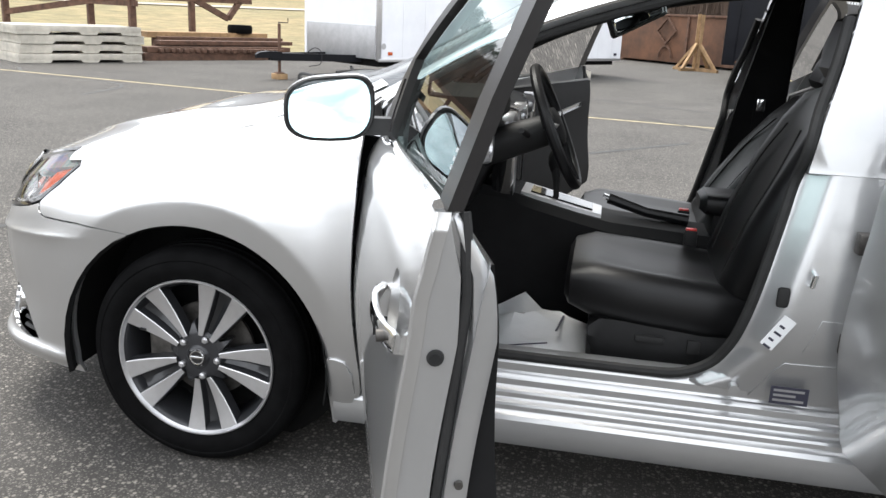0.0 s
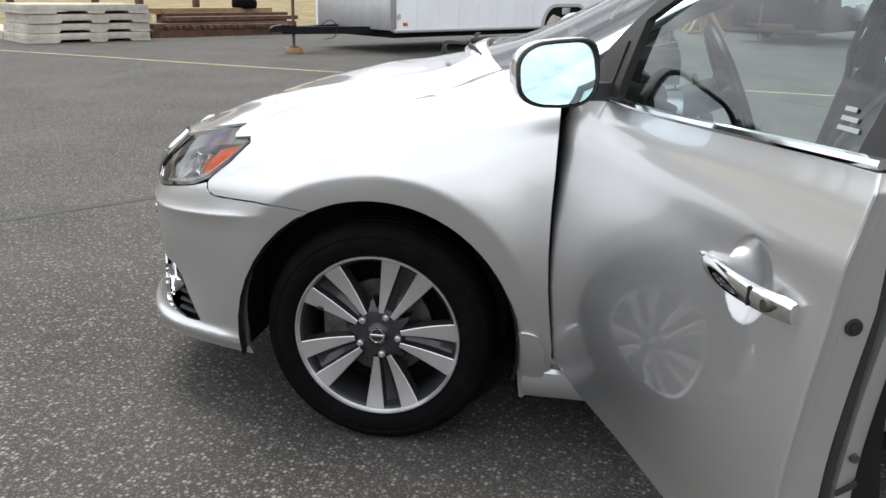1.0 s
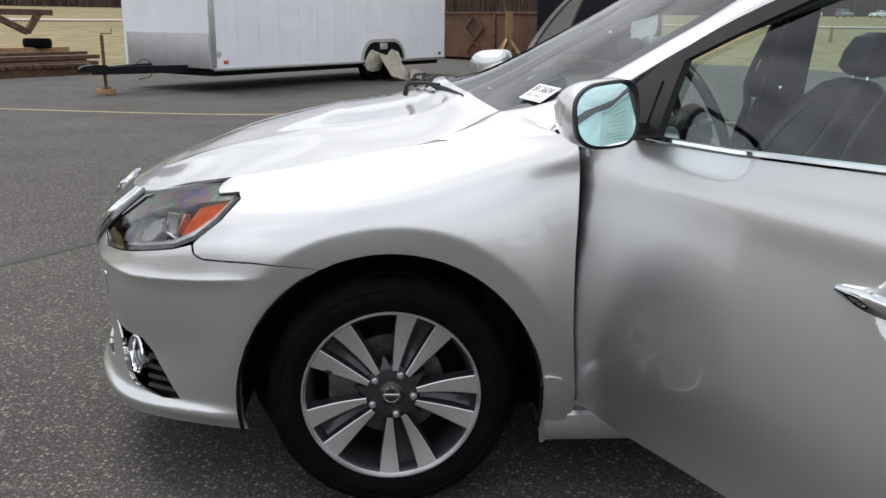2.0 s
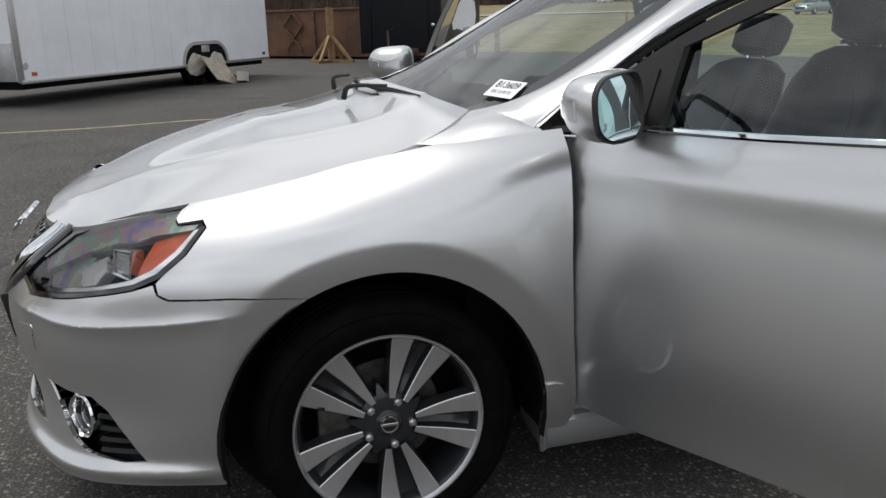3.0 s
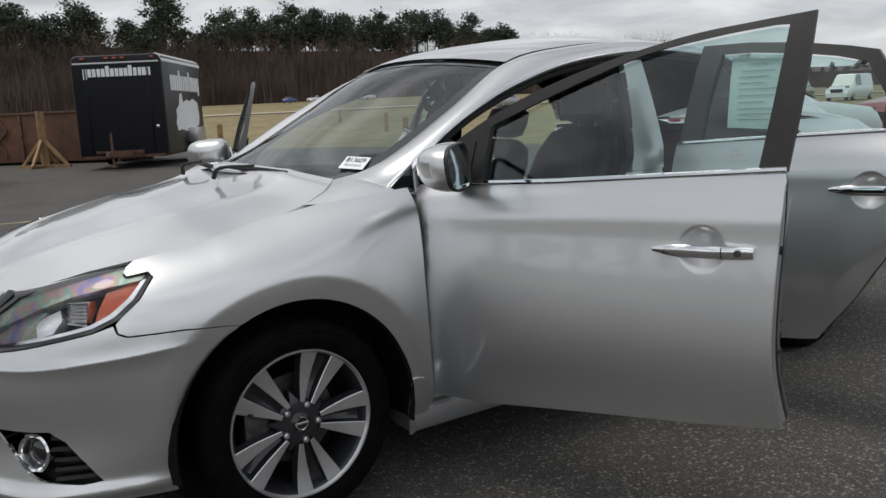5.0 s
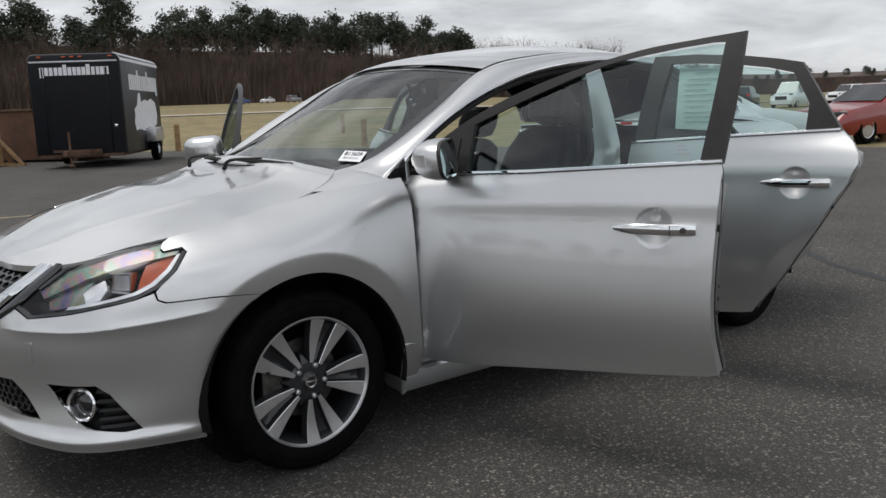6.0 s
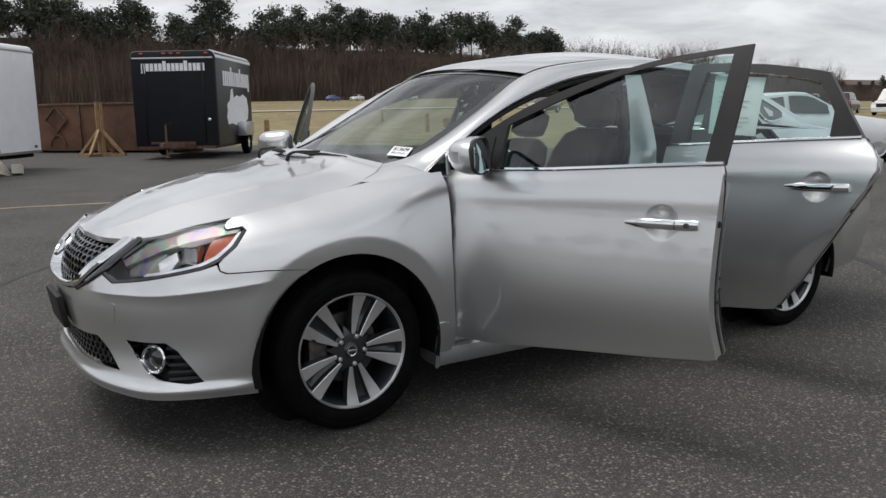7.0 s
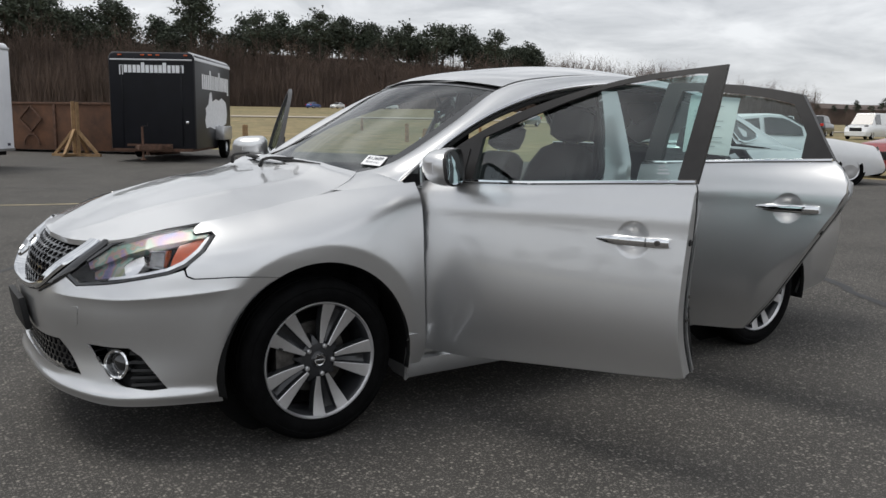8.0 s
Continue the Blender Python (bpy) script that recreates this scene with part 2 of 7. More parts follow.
def stands(ob):
    """Where an object stands, before the scene has been worked out."""
    m = ob.matrix_basis.copy()
    return stands(ob.parent) @ ob.matrix_parent_inverse @ m if ob.parent else m


def empty(name, label, category, group="", kind="", at=(0, 0, 0)):
    ob = new(name)
    ob.location = at
    ob.empty_display_size = 0.2
    return tagged(ob, label, category, group, kind)


def box(x0, x1, y0, y1, z0, z1, bevel=0.006, seg=2, bm=None):
    bm = bm or bmesh.new()
    m = Matrix.LocRotScale(((x0 + x1) / 2, (y0 + y1) / 2, (z0 + z1) / 2), None, (abs(x1 - x0), abs(y1 - y0), abs(z1 - z0)))
    vs = bmesh.ops.create_cube(bm, size=1, matrix=m)["verts"]
    if bevel:
        es = list({e for v in vs for e in v.link_edges})
        bmesh.ops.bevel(bm, geom=es, offset=bevel, segments=seg, affect="EDGES", profile=0.6)
    return bm


def rod(a, b, r, r2=None, n=10, bm=None):
    """A round bar from a to b, tapered to r2."""
    bm = bm or bmesh.new()
    a, b = Vector(a), Vector(b)
    d = b - a
    m = Matrix.Translation((a + b) / 2) @ d.to_track_quat("Z", "Y").to_matrix().to_4x4()
    bmesh.ops.create_cone(bm, cap_ends=True, segments=n, radius1=r, radius2=r if r2 is None else r2, depth=d.length, matrix=m)
    return bm


def beam(a, b, w, h, bm=None, up=(0, 0, 1)):
    """A square bar from a to b."""
    bm = bm or bmesh.new()
    a, b = Vector(a), Vector(b)
    d = (b - a).normalized()
    s = d.cross(Vector(up)).normalized() * w / 2
    t = s.cross(d).normalized() * h / 2
    q = [bm.verts.new(p + i * s + j * t) for p in (a, b) for i, j in ((-1, -1), (1, -1), (1, 1), (-1, 1))]
    for f in ((3, 2, 1, 0), (4, 5, 6, 7), (0, 1, 5, 4), (1, 2, 6, 5), (2, 3, 7, 6), (3, 0, 4, 7)):
        bm.faces.new([q[i] for i in f])
    return bm


def skin(rings, closed=True, caps=True, bm=None):
    """A skin over rings of points of the same count."""
    bm = bm or bmesh.new()
    vs = [[bm.verts.new(p) for p in r] for r in rings]
    n = len(vs[0])
    for a, b in zip(vs, vs[1:]):
        for i in range(n if closed else n - 1):
            j = (i + 1) % n
            bm.faces.new((a[i], a[j], b[j], b[i]))
    if caps and closed:
        bm.faces.new(vs[0][::-1])
        bm.faces.new(vs[-1])
    bmesh.ops.recalc_face_normals(bm, faces=bm.faces)
    return bm


def tube(path, r, n=10, caps=True, bm=None, flat=1.0):
    """A round bar along a path; r is a radius or one for each point."""
    pts = [Vector(p) for p in path]
    rs = r if isinstance(r, (list, tuple)) else [r] * len(pts)
    rings = []
    side = None
    for i, p in enumerate(pts):
        d = (pts[min(i + 1, len(pts) - 1)] - pts[max(i - 1, 0)]).normalized()
        if side is None:
            side = d.cross(Vector((0, 0, 1)) if abs(d.z) < 0.9 else Vector((1, 0, 0))).normalized()
        side = (side - d * side.dot(d)).normalized()
        up = side.cross(d)
        rings.append([p + rs[i] * (math.cos(a) * side + flat * math.sin(a) * up) for a in (2 * math.pi * k / n for k in range(n))])
    return skin(rings, True, caps, bm)


def lathe(profile, n=64, bm=None, centre=(0, 0, 0), closed=False):
    """Turns (radius, y) points about the y axis."""
    bm = bm or bmesh.new()
    c = Vector(centre)
    rings = []
    for k in range(n):
        a = 2 * math.pi * k / n
        rings.append([bm.verts.new(c + Vector((r * math.cos(a), y, r * math.sin(a)))) for r, y in profile])
    m = len(profile)
    for k in range(n):
        p, q = rings[k], rings[(k + 1) % n]
        for i in range(m if closed else m - 1):
            j = (i + 1) % m
            bm.faces.new((p[i], p[j], q[j], q[i]))
    bmesh.ops.remove_doubles(bm, verts=bm.verts, dist=1e-5)
    bmesh.ops.recalc_face_normals(bm, faces=bm.faces)
    return bm


def smooth_path(pts, per=8, closed=False):
    """Points on a smooth curve through pts."""
    P = [Vector(p) for p in pts]
    n = len(P)
    out = []
    for i in range(n if closed else n - 1):
        if closed:
            a, b, c, d = P[i - 1], P[i], P[(i + 1) % n], P[(i + 2) % n]
        else:
            b, c = P[i], P[i + 1]
            a = P[i - 1] if i else b + (b - c)
            d = P[i + 2] if i + 2 < n else c + (c - b)
        for k in range(per):
            t = k / per
            out.append(0.5 * (2 * b + (c - a) * t + (2 * a - 5 * b + 4 * c - d) * t * t + (3 * b - a - 3 * c + d) * t ** 3))
    if not closed:
        out.append(P[-1])
    return out


class Loft:
    """A smooth skin through character lines: each line has one (x, half width, z) at every station."""

    def __init__(self, lines):
        L = np.array(lines, float)
        k, n, _ = L.shape
        first, last = L[:, 1:2] * (1, -1, 1), L[:, -2:-1] * (1, -1, 1)
        L = np.concatenate([first, L, last], 1)
        self.p = np.concatenate([2 * L[:1] - L[1:2], L, 2 * L[-1:] - L[-2:-1]], 0)
        self.k, self.n = k, n

    def __call__(self, u, v):
        def split(t, n):
            i = int(min(max(math.floor(t), 0), n - 2))
            return i, t - i

        def w(t):
            return np.array((-t + 2 * t * t - t ** 3, 2 - 5 * t * t + 3 * t ** 3, t + 4 * t * t - 3 * t ** 3, t ** 3 - t * t)) / 2

        i, a = split(u, self.n)
        j, b = split(v, self.k)
        q = np.einsum("i,jic->jc", w(a), self.p[j:j + 4, i:i + 4])
        return w(b) @ q

    def find(self, axis, a, z, u, v=2.0):
        """The (u, v) at which the skin has that x (axis 0) or half width (axis 1), and that height."""
        for _ in range(40):
            p = self(u, v)
            e = np.array((a - p[axis], z - p[2]))
            if abs(e).max() < 1e-5:
                break
            du, dv = (self(u + 1e-3, v) - p) / 1e-3, (self(u, v + 1e-3) - p) / 1e-3
            J = np.array(((du[axis], dv[axis]), (du[2], dv[2])))
            try:
                s = np.linalg.solve(J, e)
            except np.linalg.LinAlgError:
                break
            s *= min(1, 0.5 / max(abs(s).max(), 1e-9))
            u, v = min(max(u + s[0], -0.2), self.n - 0.8), min(max(v + s[1], -0.6), self.k - 0.4)
        return u, v


def sheet(name, outline, surf, mat, parent=None, label="", step=(0.1, 0.1), flange=0.012, off=0.0, side=-1, fine=0.0, m=None, thick=0.0, centre=(1.2, 0.0, 0.55), extra=((), ())):
    """A pressed panel: the outline, in the surface's own two numbers, cut into a fine mesh that lies on the surface, with
    edges turned inwards. side: -1 left of the car, 1 right. off: how far it lies proud of the surface."""
    pts = [Vector((p[0], p[1])) for p in outline]
    if fine:
        q = []
        for a, b in zip(pts, pts[1:] + pts[:1]):
            n = max(1, int((b - a).length / fine))
            q += [a.lerp(b, k / n) for k in range(n)]
        pts = q
    bm = bmesh.new()
    f = bm.faces.new([bm.verts.new((p.x, p.y, 0)) for p in pts])
    f.normal_update()
    bmesh.ops.triangulate(bm, faces=[f], ngon_method="EAR_CLIP")
    lo = [min(p[i] for p in pts) for i in (0, 1)]
    hi = [max(p[i] for p in pts) for i in (0, 1)]
    for ax in (0, 1):
        k = math.floor(lo[ax] / step[ax]) + 1
        while k * step[ax] < hi[ax]:
            co, no = [0, 0, 0], [0, 0, 0]
            co[ax], no[ax] = k * step[ax], 1
            bmesh.ops.bisect_plane(bm, geom=bm.verts[:] + bm.edges[:] + bm.faces[:], plane_co=co, plane_no=no, dist=1e-6)
            k += 1
        for place in extra[ax]:
            co, no = [0, 0, 0], [0, 0, 0]
            co[ax], no[ax] = place, 1
            bmesh.ops.bisect_plane(bm, geom=bm.verts[:] + bm.edges[:] + bm.faces[:], plane_co=co, plane_no=no, dist=1e-6)
    bmesh.ops.remove_doubles(bm, verts=bm.verts, dist=1e-6)
    normals, mid = {}, np.array(centre)
    for v in bm.verts:
        a, b = v.co.x, v.co.y
        h = 1e-3
        p = np.array(surf(a, b))
        nn = np.cross(np.array(surf(a + h, b)) - np.array(surf(a - h, b)), np.array(surf(a, b + h)) - np.array(surf(a, b - h)))
        nn /= max(np.linalg.norm(nn), 1e-12)
        if nn @ (p - mid * (1, 1, 1)) < 0:
            nn = -nn
        p = p + nn * off
        v.co = (p[0], p[1] * side, p[2])
        normals[v] = Vector((nn[0], nn[1] * side, nn[2]))
    bm.normal_update()
    for f in bm.faces:
        if f.normal.dot(sum((normals[v] for v in f.verts), Vector())) < 0:
            f.normal_flip()
    if flange:
        rim = [e for e in bm.edges if e.is_boundary]
        made = {}
        for e in rim:
            for v in e.verts:
                if v not in made:
                    made[v] = (bm.verts.new(v.co), bm.verts.new(v.co - normals[v] * flange))
        edge_out = {v: Vector() for v in made}
        for e in rim:
            fa = e.link_faces[0]
            vs = fa.verts[:]
            a, b = e.verts
            if vs[(vs.index(a) + 1) % len(vs)] is not b:
                a, b = b, a
            bm.faces.new((made[b][0], made[a][0], made[a][1], made[b][1]))
            t = (b.co - a.co)
            for v in (a, b):
                edge_out[v] += t.cross(normals[v])
        for v, (p, q) in made.items():
            d = edge_out[v].normalized() if edge_out[v].length > 1e-9 else normals[v]
            normals[p] = (d * (1 if flange > 0 else 1) + normals[v] * .35).normalized()
            normals[q] = d
    bm.verts.index_update()
    out = [Vector((0, 0, 0))] * len(bm.verts)
    bm.verts.ensure_lookup_table()
    for v, nn in normals.items():
        out[v.index] = nn
    if m is not None:
        for v in bm.verts:
            v.co = m @ v.co
        out = [m.to_3x3() @ q for q in out]
    return part(name, bm, mat, parent, label, True, None, out)


def arc(cx, cz, r, a0, a1, n=16, rz=None):
    """Points on an arc, degrees anticlockwise from +x."""
    return [(cx + r * math.cos(radians(a0 + (a1 - a0) * k / n)), cz + (rz or r) * math.sin(radians(a0 + (a1 - a0) * k / n))) for k in range(n + 1)]


# ---- the saloon car: character lines of the body (x forwards is minus, half width, height) ----
# stations: nose, inner lamp, lamp, corner, bumper end, arch, axle, scuttle, front door, pillar, rear door, rear axle, quarter, corner, tail, tail centre
LINE_LIP = [(-.893, 0, .232), (-.882, .30, .230), (-.822, .52, .222), (-.695, .685, .210), (-.42, .800, .21), (-.2, .825, .20), (0, .83, .19), (.45, .825, .175),
            (1.0, .815, .18), (1.6, .815, .185), (2.2, .82, .20), (2.7, .83, .22), (3.15, .825, .25), (3.5, .745, .27), (3.64, .50, .28), (3.64, 0, .28)]
LINE_LOW = [(-.890, 0, .36), (-.875, .30, .36), (-.790, .53, .36), (-.665, .695, .36), (-.42, .822, .37), (-.2, .862, .38), (0, .872, .38), (.45, .862, .36),
            (1.0, .845, .36), (1.6, .847, .37), (2.2, .854, .38), (2.7, .875, .40), (3.15, .868, .42), (3.5, .80, .44), (3.67, .54, .45), (3.68, 0, .45)]
LINE_MID = [(-.915, 0, .54), (-.895, .30, .54), (-.790, .54, .545), (-.66, .702, .55), (-.42, .832, .57), (-.2, .878, .59), (0, .888, .61), (.45, .878, .60),
            (1.0, .878, .58), (1.6, .880, .58), (2.2, .883, .58), (2.7, .886, .60), (3.15, .880, .60), (3.5, .822, .62), (3.69, .56, .62), (3.71, 0, .62)]
LINE_EDGE = [(-.890, 0, .68), (-.860, .30, .68), (-.745, .54, .685), (-.615, .705, .70), (-.42, .815, .735), (-.2, .848, .78), (0, .851, .82), (.45, .845, .885),
             (1.0, .840, .905), (1.6, .842, .920), (2.2, .847, .935), (2.7, .865, .94), (3.15, .852, .93), (3.5, .785, .92), (3.67, .54, .92), (3.69, 0, .92)]
LINE_TOP = [(-.800, 0, .765), (-.765, .30, .77), (-.655, .51, .80), (-.52, .64, .835), (-.37, .712, .868), (-.18, .722, .903), (0, .714, .938), (.45, .785, .990),
            (1.0, .814, 1.006), (1.6, .820, 1.042), (2.2, .816, 1.075), (2.7, .785, 1.10), (3.15, .72, 1.09), (3.45, .62, 1.07), (3.58, .42, 1.08), (3.60, 0, 1.085)]
BODY = Loft([LINE_LIP, LINE_LOW, LINE_MID, LINE_EDGE, LINE_TOP])


def smoothstep(a, b, t):
    t = min(max((t - a) / (b - a), 0), 1)
    return t * t * (3 - 2 * t)


WHEEL_R, WHEEL_Z, BASE = 0.317, 0.317, 2.70
DISH = [(1.457, 0.842), (2.402, 0.890)]     # finger recesses behind the door handles


def shape(u, v):
    """The body skin: the loft, pressed out to flares, creases and the bumper's lip, and in to the finger recesses."""
    flip = 1
    if u < 0:
        u, flip = -u, -1
    p = BODY(u, v)
    t = BODY(u + 0.02, v) - BODY(max(u - 0.02, 0), v)
    n = np.array((-t[1], t[0]))
    n /= max(np.hypot(*n), 1e-9)
    d = 0.0
    if u < 5.2:
        fade = 1 - smoothstep(3.7, 4.6, u)
        d += 0.014 * math.exp(-((v - 0.22) / 0.15) ** 2) * fade
        d += 0.011 * math.exp(-abs(v - 2.31) / 0.17) * smoothstep(1.2, 1.9, u) * (1 - smoothstep(3.9, 4.7, u))
        d -= 0.008 * math.exp(-((v - 1.25) / 0.5) ** 2) * smoothstep(1.0, 1.8, u) * (1 - smoothstep(3.2, 4.2, u))
    for cx in (0.0, BASE):
        r = math.hypot(p[0] - cx, p[2] - 0.315)
        if r < 0.8:
            side = smoothstep(3.9, 4.8, u) * (1 - smoothstep(12.0, 12.8, u))
            # the flare dies out before the door
            side *= 1 - smoothstep(.34, .45, (p[0] - cx) * (1 if cx == 0 else -1))
            k = (r - 0.455) / 0.006
            blend = 1 / (1 + math.exp(-max(min(k, 40), -40)))
            d += side * ((1 - blend) * (0.008 - 0.014 * (0.455 - r) / 0.07) + blend * 0.008 * math.exp(-((r - 0.455) / 0.11) ** 2))
    d += 0.0035 * math.exp(-((v - 3.0) / 0.15) ** 2) * smoothstep(6.9, 7.3, u)
    if u > 7:
        for cx, cz in DISH:
            q = ((p[0] - cx) / 0.064) ** 2 + ((p[2] - cz) / 0.064) ** 2
            if q < 1:
                d -= 0.018 * (1 - q) ** 1.25
    return np.array((p[0] + n[0] * d, (p[1] + n[1] * d) * flip, p[2]))


def on_side(pts):
    """(x, z) of the closed body's side as the skin's own numbers."""
    xs = [q[0] for q in LINE_MID]
    return [BODY.find(0, x, z, float(np.interp(x, xs[3:14], range(3, 14)))) for x, z in pts]


def mirrored(outline):
    return [(-a, b) for a, b in outline][::-1]


car = empty("saloon_car", "silver four-door saloon car with its doors standing open", "car")

# ---- front end ----
ARCH_R = 0.388
bumper_arch_up = on_side(arc(0, .315, ARCH_R, 117, 163, 8))
bumper_arch_low = on_side(arc(0, .315, ARCH_R, 163, 195.5, 8))
va = bumper_arch_up[-1][1]
bump_hi = [(0, 1.33), (0, 2.22), (.55, 2.22), (.95, 2.30), (1.25, 2.52), (1.50, 2.78), (1.779, 2.56), (2.406, 2.66), (2.953, 2.76), (3.438, 2.82), (3.66, 2.88), (3.70, 2.72), (3.80, 2.63), (4.4, 2.52)]
bump_hi += bumper_arch_up + [(4.2, 1.33), (3.6, 1.33), (2.95, 1.33), (2.033, 1.33), (1.40, 1.33)]
bump_lo = [(1.40, 1.33), (1.60, 1.11), (1.988, .60), (1.293, .61), (0, .61), (0, 0), (1.3, 0), (2.0, 0), (2.7, 0), (3.5, 0)]
bump_lo += bumper_arch_low[::-1] + [(4.2, 1.33), (3.6, 1.33), (2.95, 1.33), (3.13, 1.168), (3.33, .80), (3.50, .43), (3.317, .40), (2.922, .50), (2.719, .61), (2.383, .94), (2.033, 1.33)]


def front_bumper():
    crease = ((), (2.27, 2.31, 2.35))
    ob = sheet("front_bumper", bump_hi, shape, PAINT, car, step=(.06, .06), fine=.06, side=-1, extra=crease)
    bits = [ob] + [sheet("front_bumper", o, shape, PAINT, car, step=(.08, .08), fine=.06, side=s, extra=crease) for o, s in ((bump_hi, 1), (bump_lo, -1), (bump_lo, 1))]
    return bits


bumper_bits = front_bumper()
for ob, what in zip(bumper_bits, ("front_bumper", "front_bumper", "front_valance", "front_valance")):
    ob.name = what

TOW = [(1.537, 1.947), (1.586, 2.007), (1.887, 2.077), (1.915, 2.041), (1.886, 1.694), (1.829, 1.64), (1.492, 1.586), (1.459, 1.627)]
sheet("tow_cover", TOW, shape, PAINT, bumper_bits[0], "small towing eye cover", step=(.1, .1), fine=.05, side=-1, off=.0018, flange=.004)
# fenders
fender_uv = on_side([(.458, .90), (.456, .80), (.452, .70), (.452, .60), (.456, .50), (.466, .40), (.474, .33), (.474, .27), (.455, .24), (.43, .20), (.40, .165), (.392, .168), (.385, .25)])
fender_uv += on_side(arc(0, .315, ARCH_R, 2, 116.5, 22))
fender_uv += [(4.4, 2.545), (3.82, 2.655), (3.72, 2.74), (3.69, 2.90), (3.76, 3.0), (3.97, 3.22), (4.13, 3.56), (4.05, 3.70), (3.74, 3.72), (3.69, 3.80), (3.71, 3.90), (3.80, 3.985)]
hood_uv_edge = [(4.3, 3.97), (4.846, 3.965), (5.3, 3.95), (5.714, 3.94), (6.0, 3.95), (6.234, 3.975), (6.36, 4.0), (6.42, 4.0)]
fender_uv += hood_uv_edge + [(6.52, 3.97), (6.70, 3.955), (6.86, 3.955), (7.012, 3.955), (7.016, 3.45)]
for s in (-1, 1):
    sheet("fender", fender_uv, shape, PAINT, car, step=(.04, .05), fine=.04, side=s)
    # little step at the fender's tail
    flare = on_side([(.384, .372), (.41, .374), (.435, .368), (.455, .33), (.462, .27), (.45, .235), (.425, .195), (.398, .172), (.388, .26)])
    sheet("fender_flare", flare, shape, PAINT, car, step=(.05, .1), fine=.04, side=s, off=.007, flange=.012)

# ---- bonnet ----
HOOD_EDGE = smooth_path([(-.800, 0, .768), (-.772, .30, .772), (-.672, .52, .788), (-.545, .635, .822), (-.409, .702, .853), (-.213, .724, .890), (-.072, .719, .913), (.085, .722, .950), (.18, .698, .982), (.235, .665, 1.006), (.287, .602, 1.020)], 6)
HOOD_EDGE = [Vector((p.x, p.y, p.z)) for p in HOOD_EDGE]


def hood_z(x, r):
    """Height of the bonnet at x; r is the share of the way from the middle to its edge."""
    crown = float(np.interp(x, [-.80, -.70, -.5, -.2, .1, .3], [.0, .030, .055, .075, .065, .045]))
    ridge = .016 * math.exp(-abs(r - float(np.interp(x, [-.8, .3], [.46, .66]))) / .07) * smoothstep(-.8, -.55, x)
    return crown * (1 - r * r) + ridge * (1 - r)


def bonnet():
    bm = bmesh.new()
    n = 44
    rows = []
    # lines run from the front edge's half outline; each rear point joins its mate across the middle
    pts = HOOD_EDGE
    edge_s = np.linspace(0, len(pts) - 1, 90)

    def edge(t):
        i = min(int(t), len(pts) - 2)
        return pts[i].lerp(pts[i + 1], t - i)

    for t in edge_s:
        e = edge(t)
        row = []
        for k in range(-n, n + 1):
            r = k / n
            w = e.y * r
            # the rear edge bows forwards in the middle
            bow = -.11 * smoothstep(.05, .30, e.x) * (1 - r * r)
            row.append(bm.verts.new((e.x + bow, w, e.z + hood_z(e.x, abs(r)))))
        rows.append(row)
    for a, b in zip(rows, rows[1:]):
        for i in range(2 * n):
            try:
                bm.faces.new((a[i], b[i], b[i + 1], a[i + 1]))
            except ValueError:
                pass
    bmesh.ops.remove_doubles(bm, verts=bm.verts, dist=1e-5)
    bmesh.ops.recalc_face_normals(bm, faces=bm.faces)
    if sum(f.normal.z for f in bm.faces) < 0:
        bmesh.ops.reverse_faces(bm, faces=bm.faces)
    rim = [e for e in bm.edges if e.is_boundary]
    ret = bmesh.ops.extrude_edge_only(bm, edges=rim)
    for v in [g for g in ret["geom"] if isinstance(g, bmesh.types.BMVert)]:
        v.co.z -= .02
    return part("bonnet", bm, PAINT, car)


bonnet()

# ---- greenhouse ----
RAIL_IN = smooth_path([(.288, .606, 1.018), (.40, .620, 1.042), (.53, .622, 1.096), (.775, .605, 1.232), (1.06, .572, 1.390), (1.35, .556, 1.446), (1.75, .552, 1.468), (2.2, .552, 1.442), (2.55, .556, 1.365), (2.9, .58, 1.235), (3.22, .61, 1.10)], 8)
RAIL_OUT = smooth_path([(.398, .752, .984), (.455, .756, 1.010), (.555, .748, 1.094), (.775, .722, 1.222), (1.04, .690, 1.324), (1.33, .672, 1.396), (1.73, .660, 1.434), (2.08, .662, 1.418), (2.29, .674, 1.385), (2.42, .705, 1.285), (2.54, .755, 1.130)], 8)


def glass_side(x, z):
    """The leaning surface of the side windows."""
    h = z - 1.0
    return np.array((x, .815 - .26 * h - .25 * h * h - .016 * (x - 1.5) ** 2, z))


def rail(side):
    bm = bmesh.new()
    rows = []
    for a, b in zip(RAIL_IN, RAIL_OUT):
        row = []
        for k in range(9):
            t = k / 8
            p = a.lerp(b, t)
            out = Vector((0, .75, .65)) * .022 * math.sin(math.pi * t) ** .8
            p = p + out
            row.append(bm.verts.new((p.x, p.y * side, p.z)))
        p = b + Vector((0, -.03, 0))
        row.append(bm.verts.new((p.x, p.y * side, p.z)))
        rows.append(row)
    for a, b in zip(rows, rows[1:]):
        for i in range(len(a) - 1):
            bm.faces.new((a[i], a[i + 1], b[i + 1], b[i]))
    bmesh.ops.recalc_face_normals(bm, faces=bm.faces)
    return part("roof_rail", bm, PAINT, car, sharp=60)


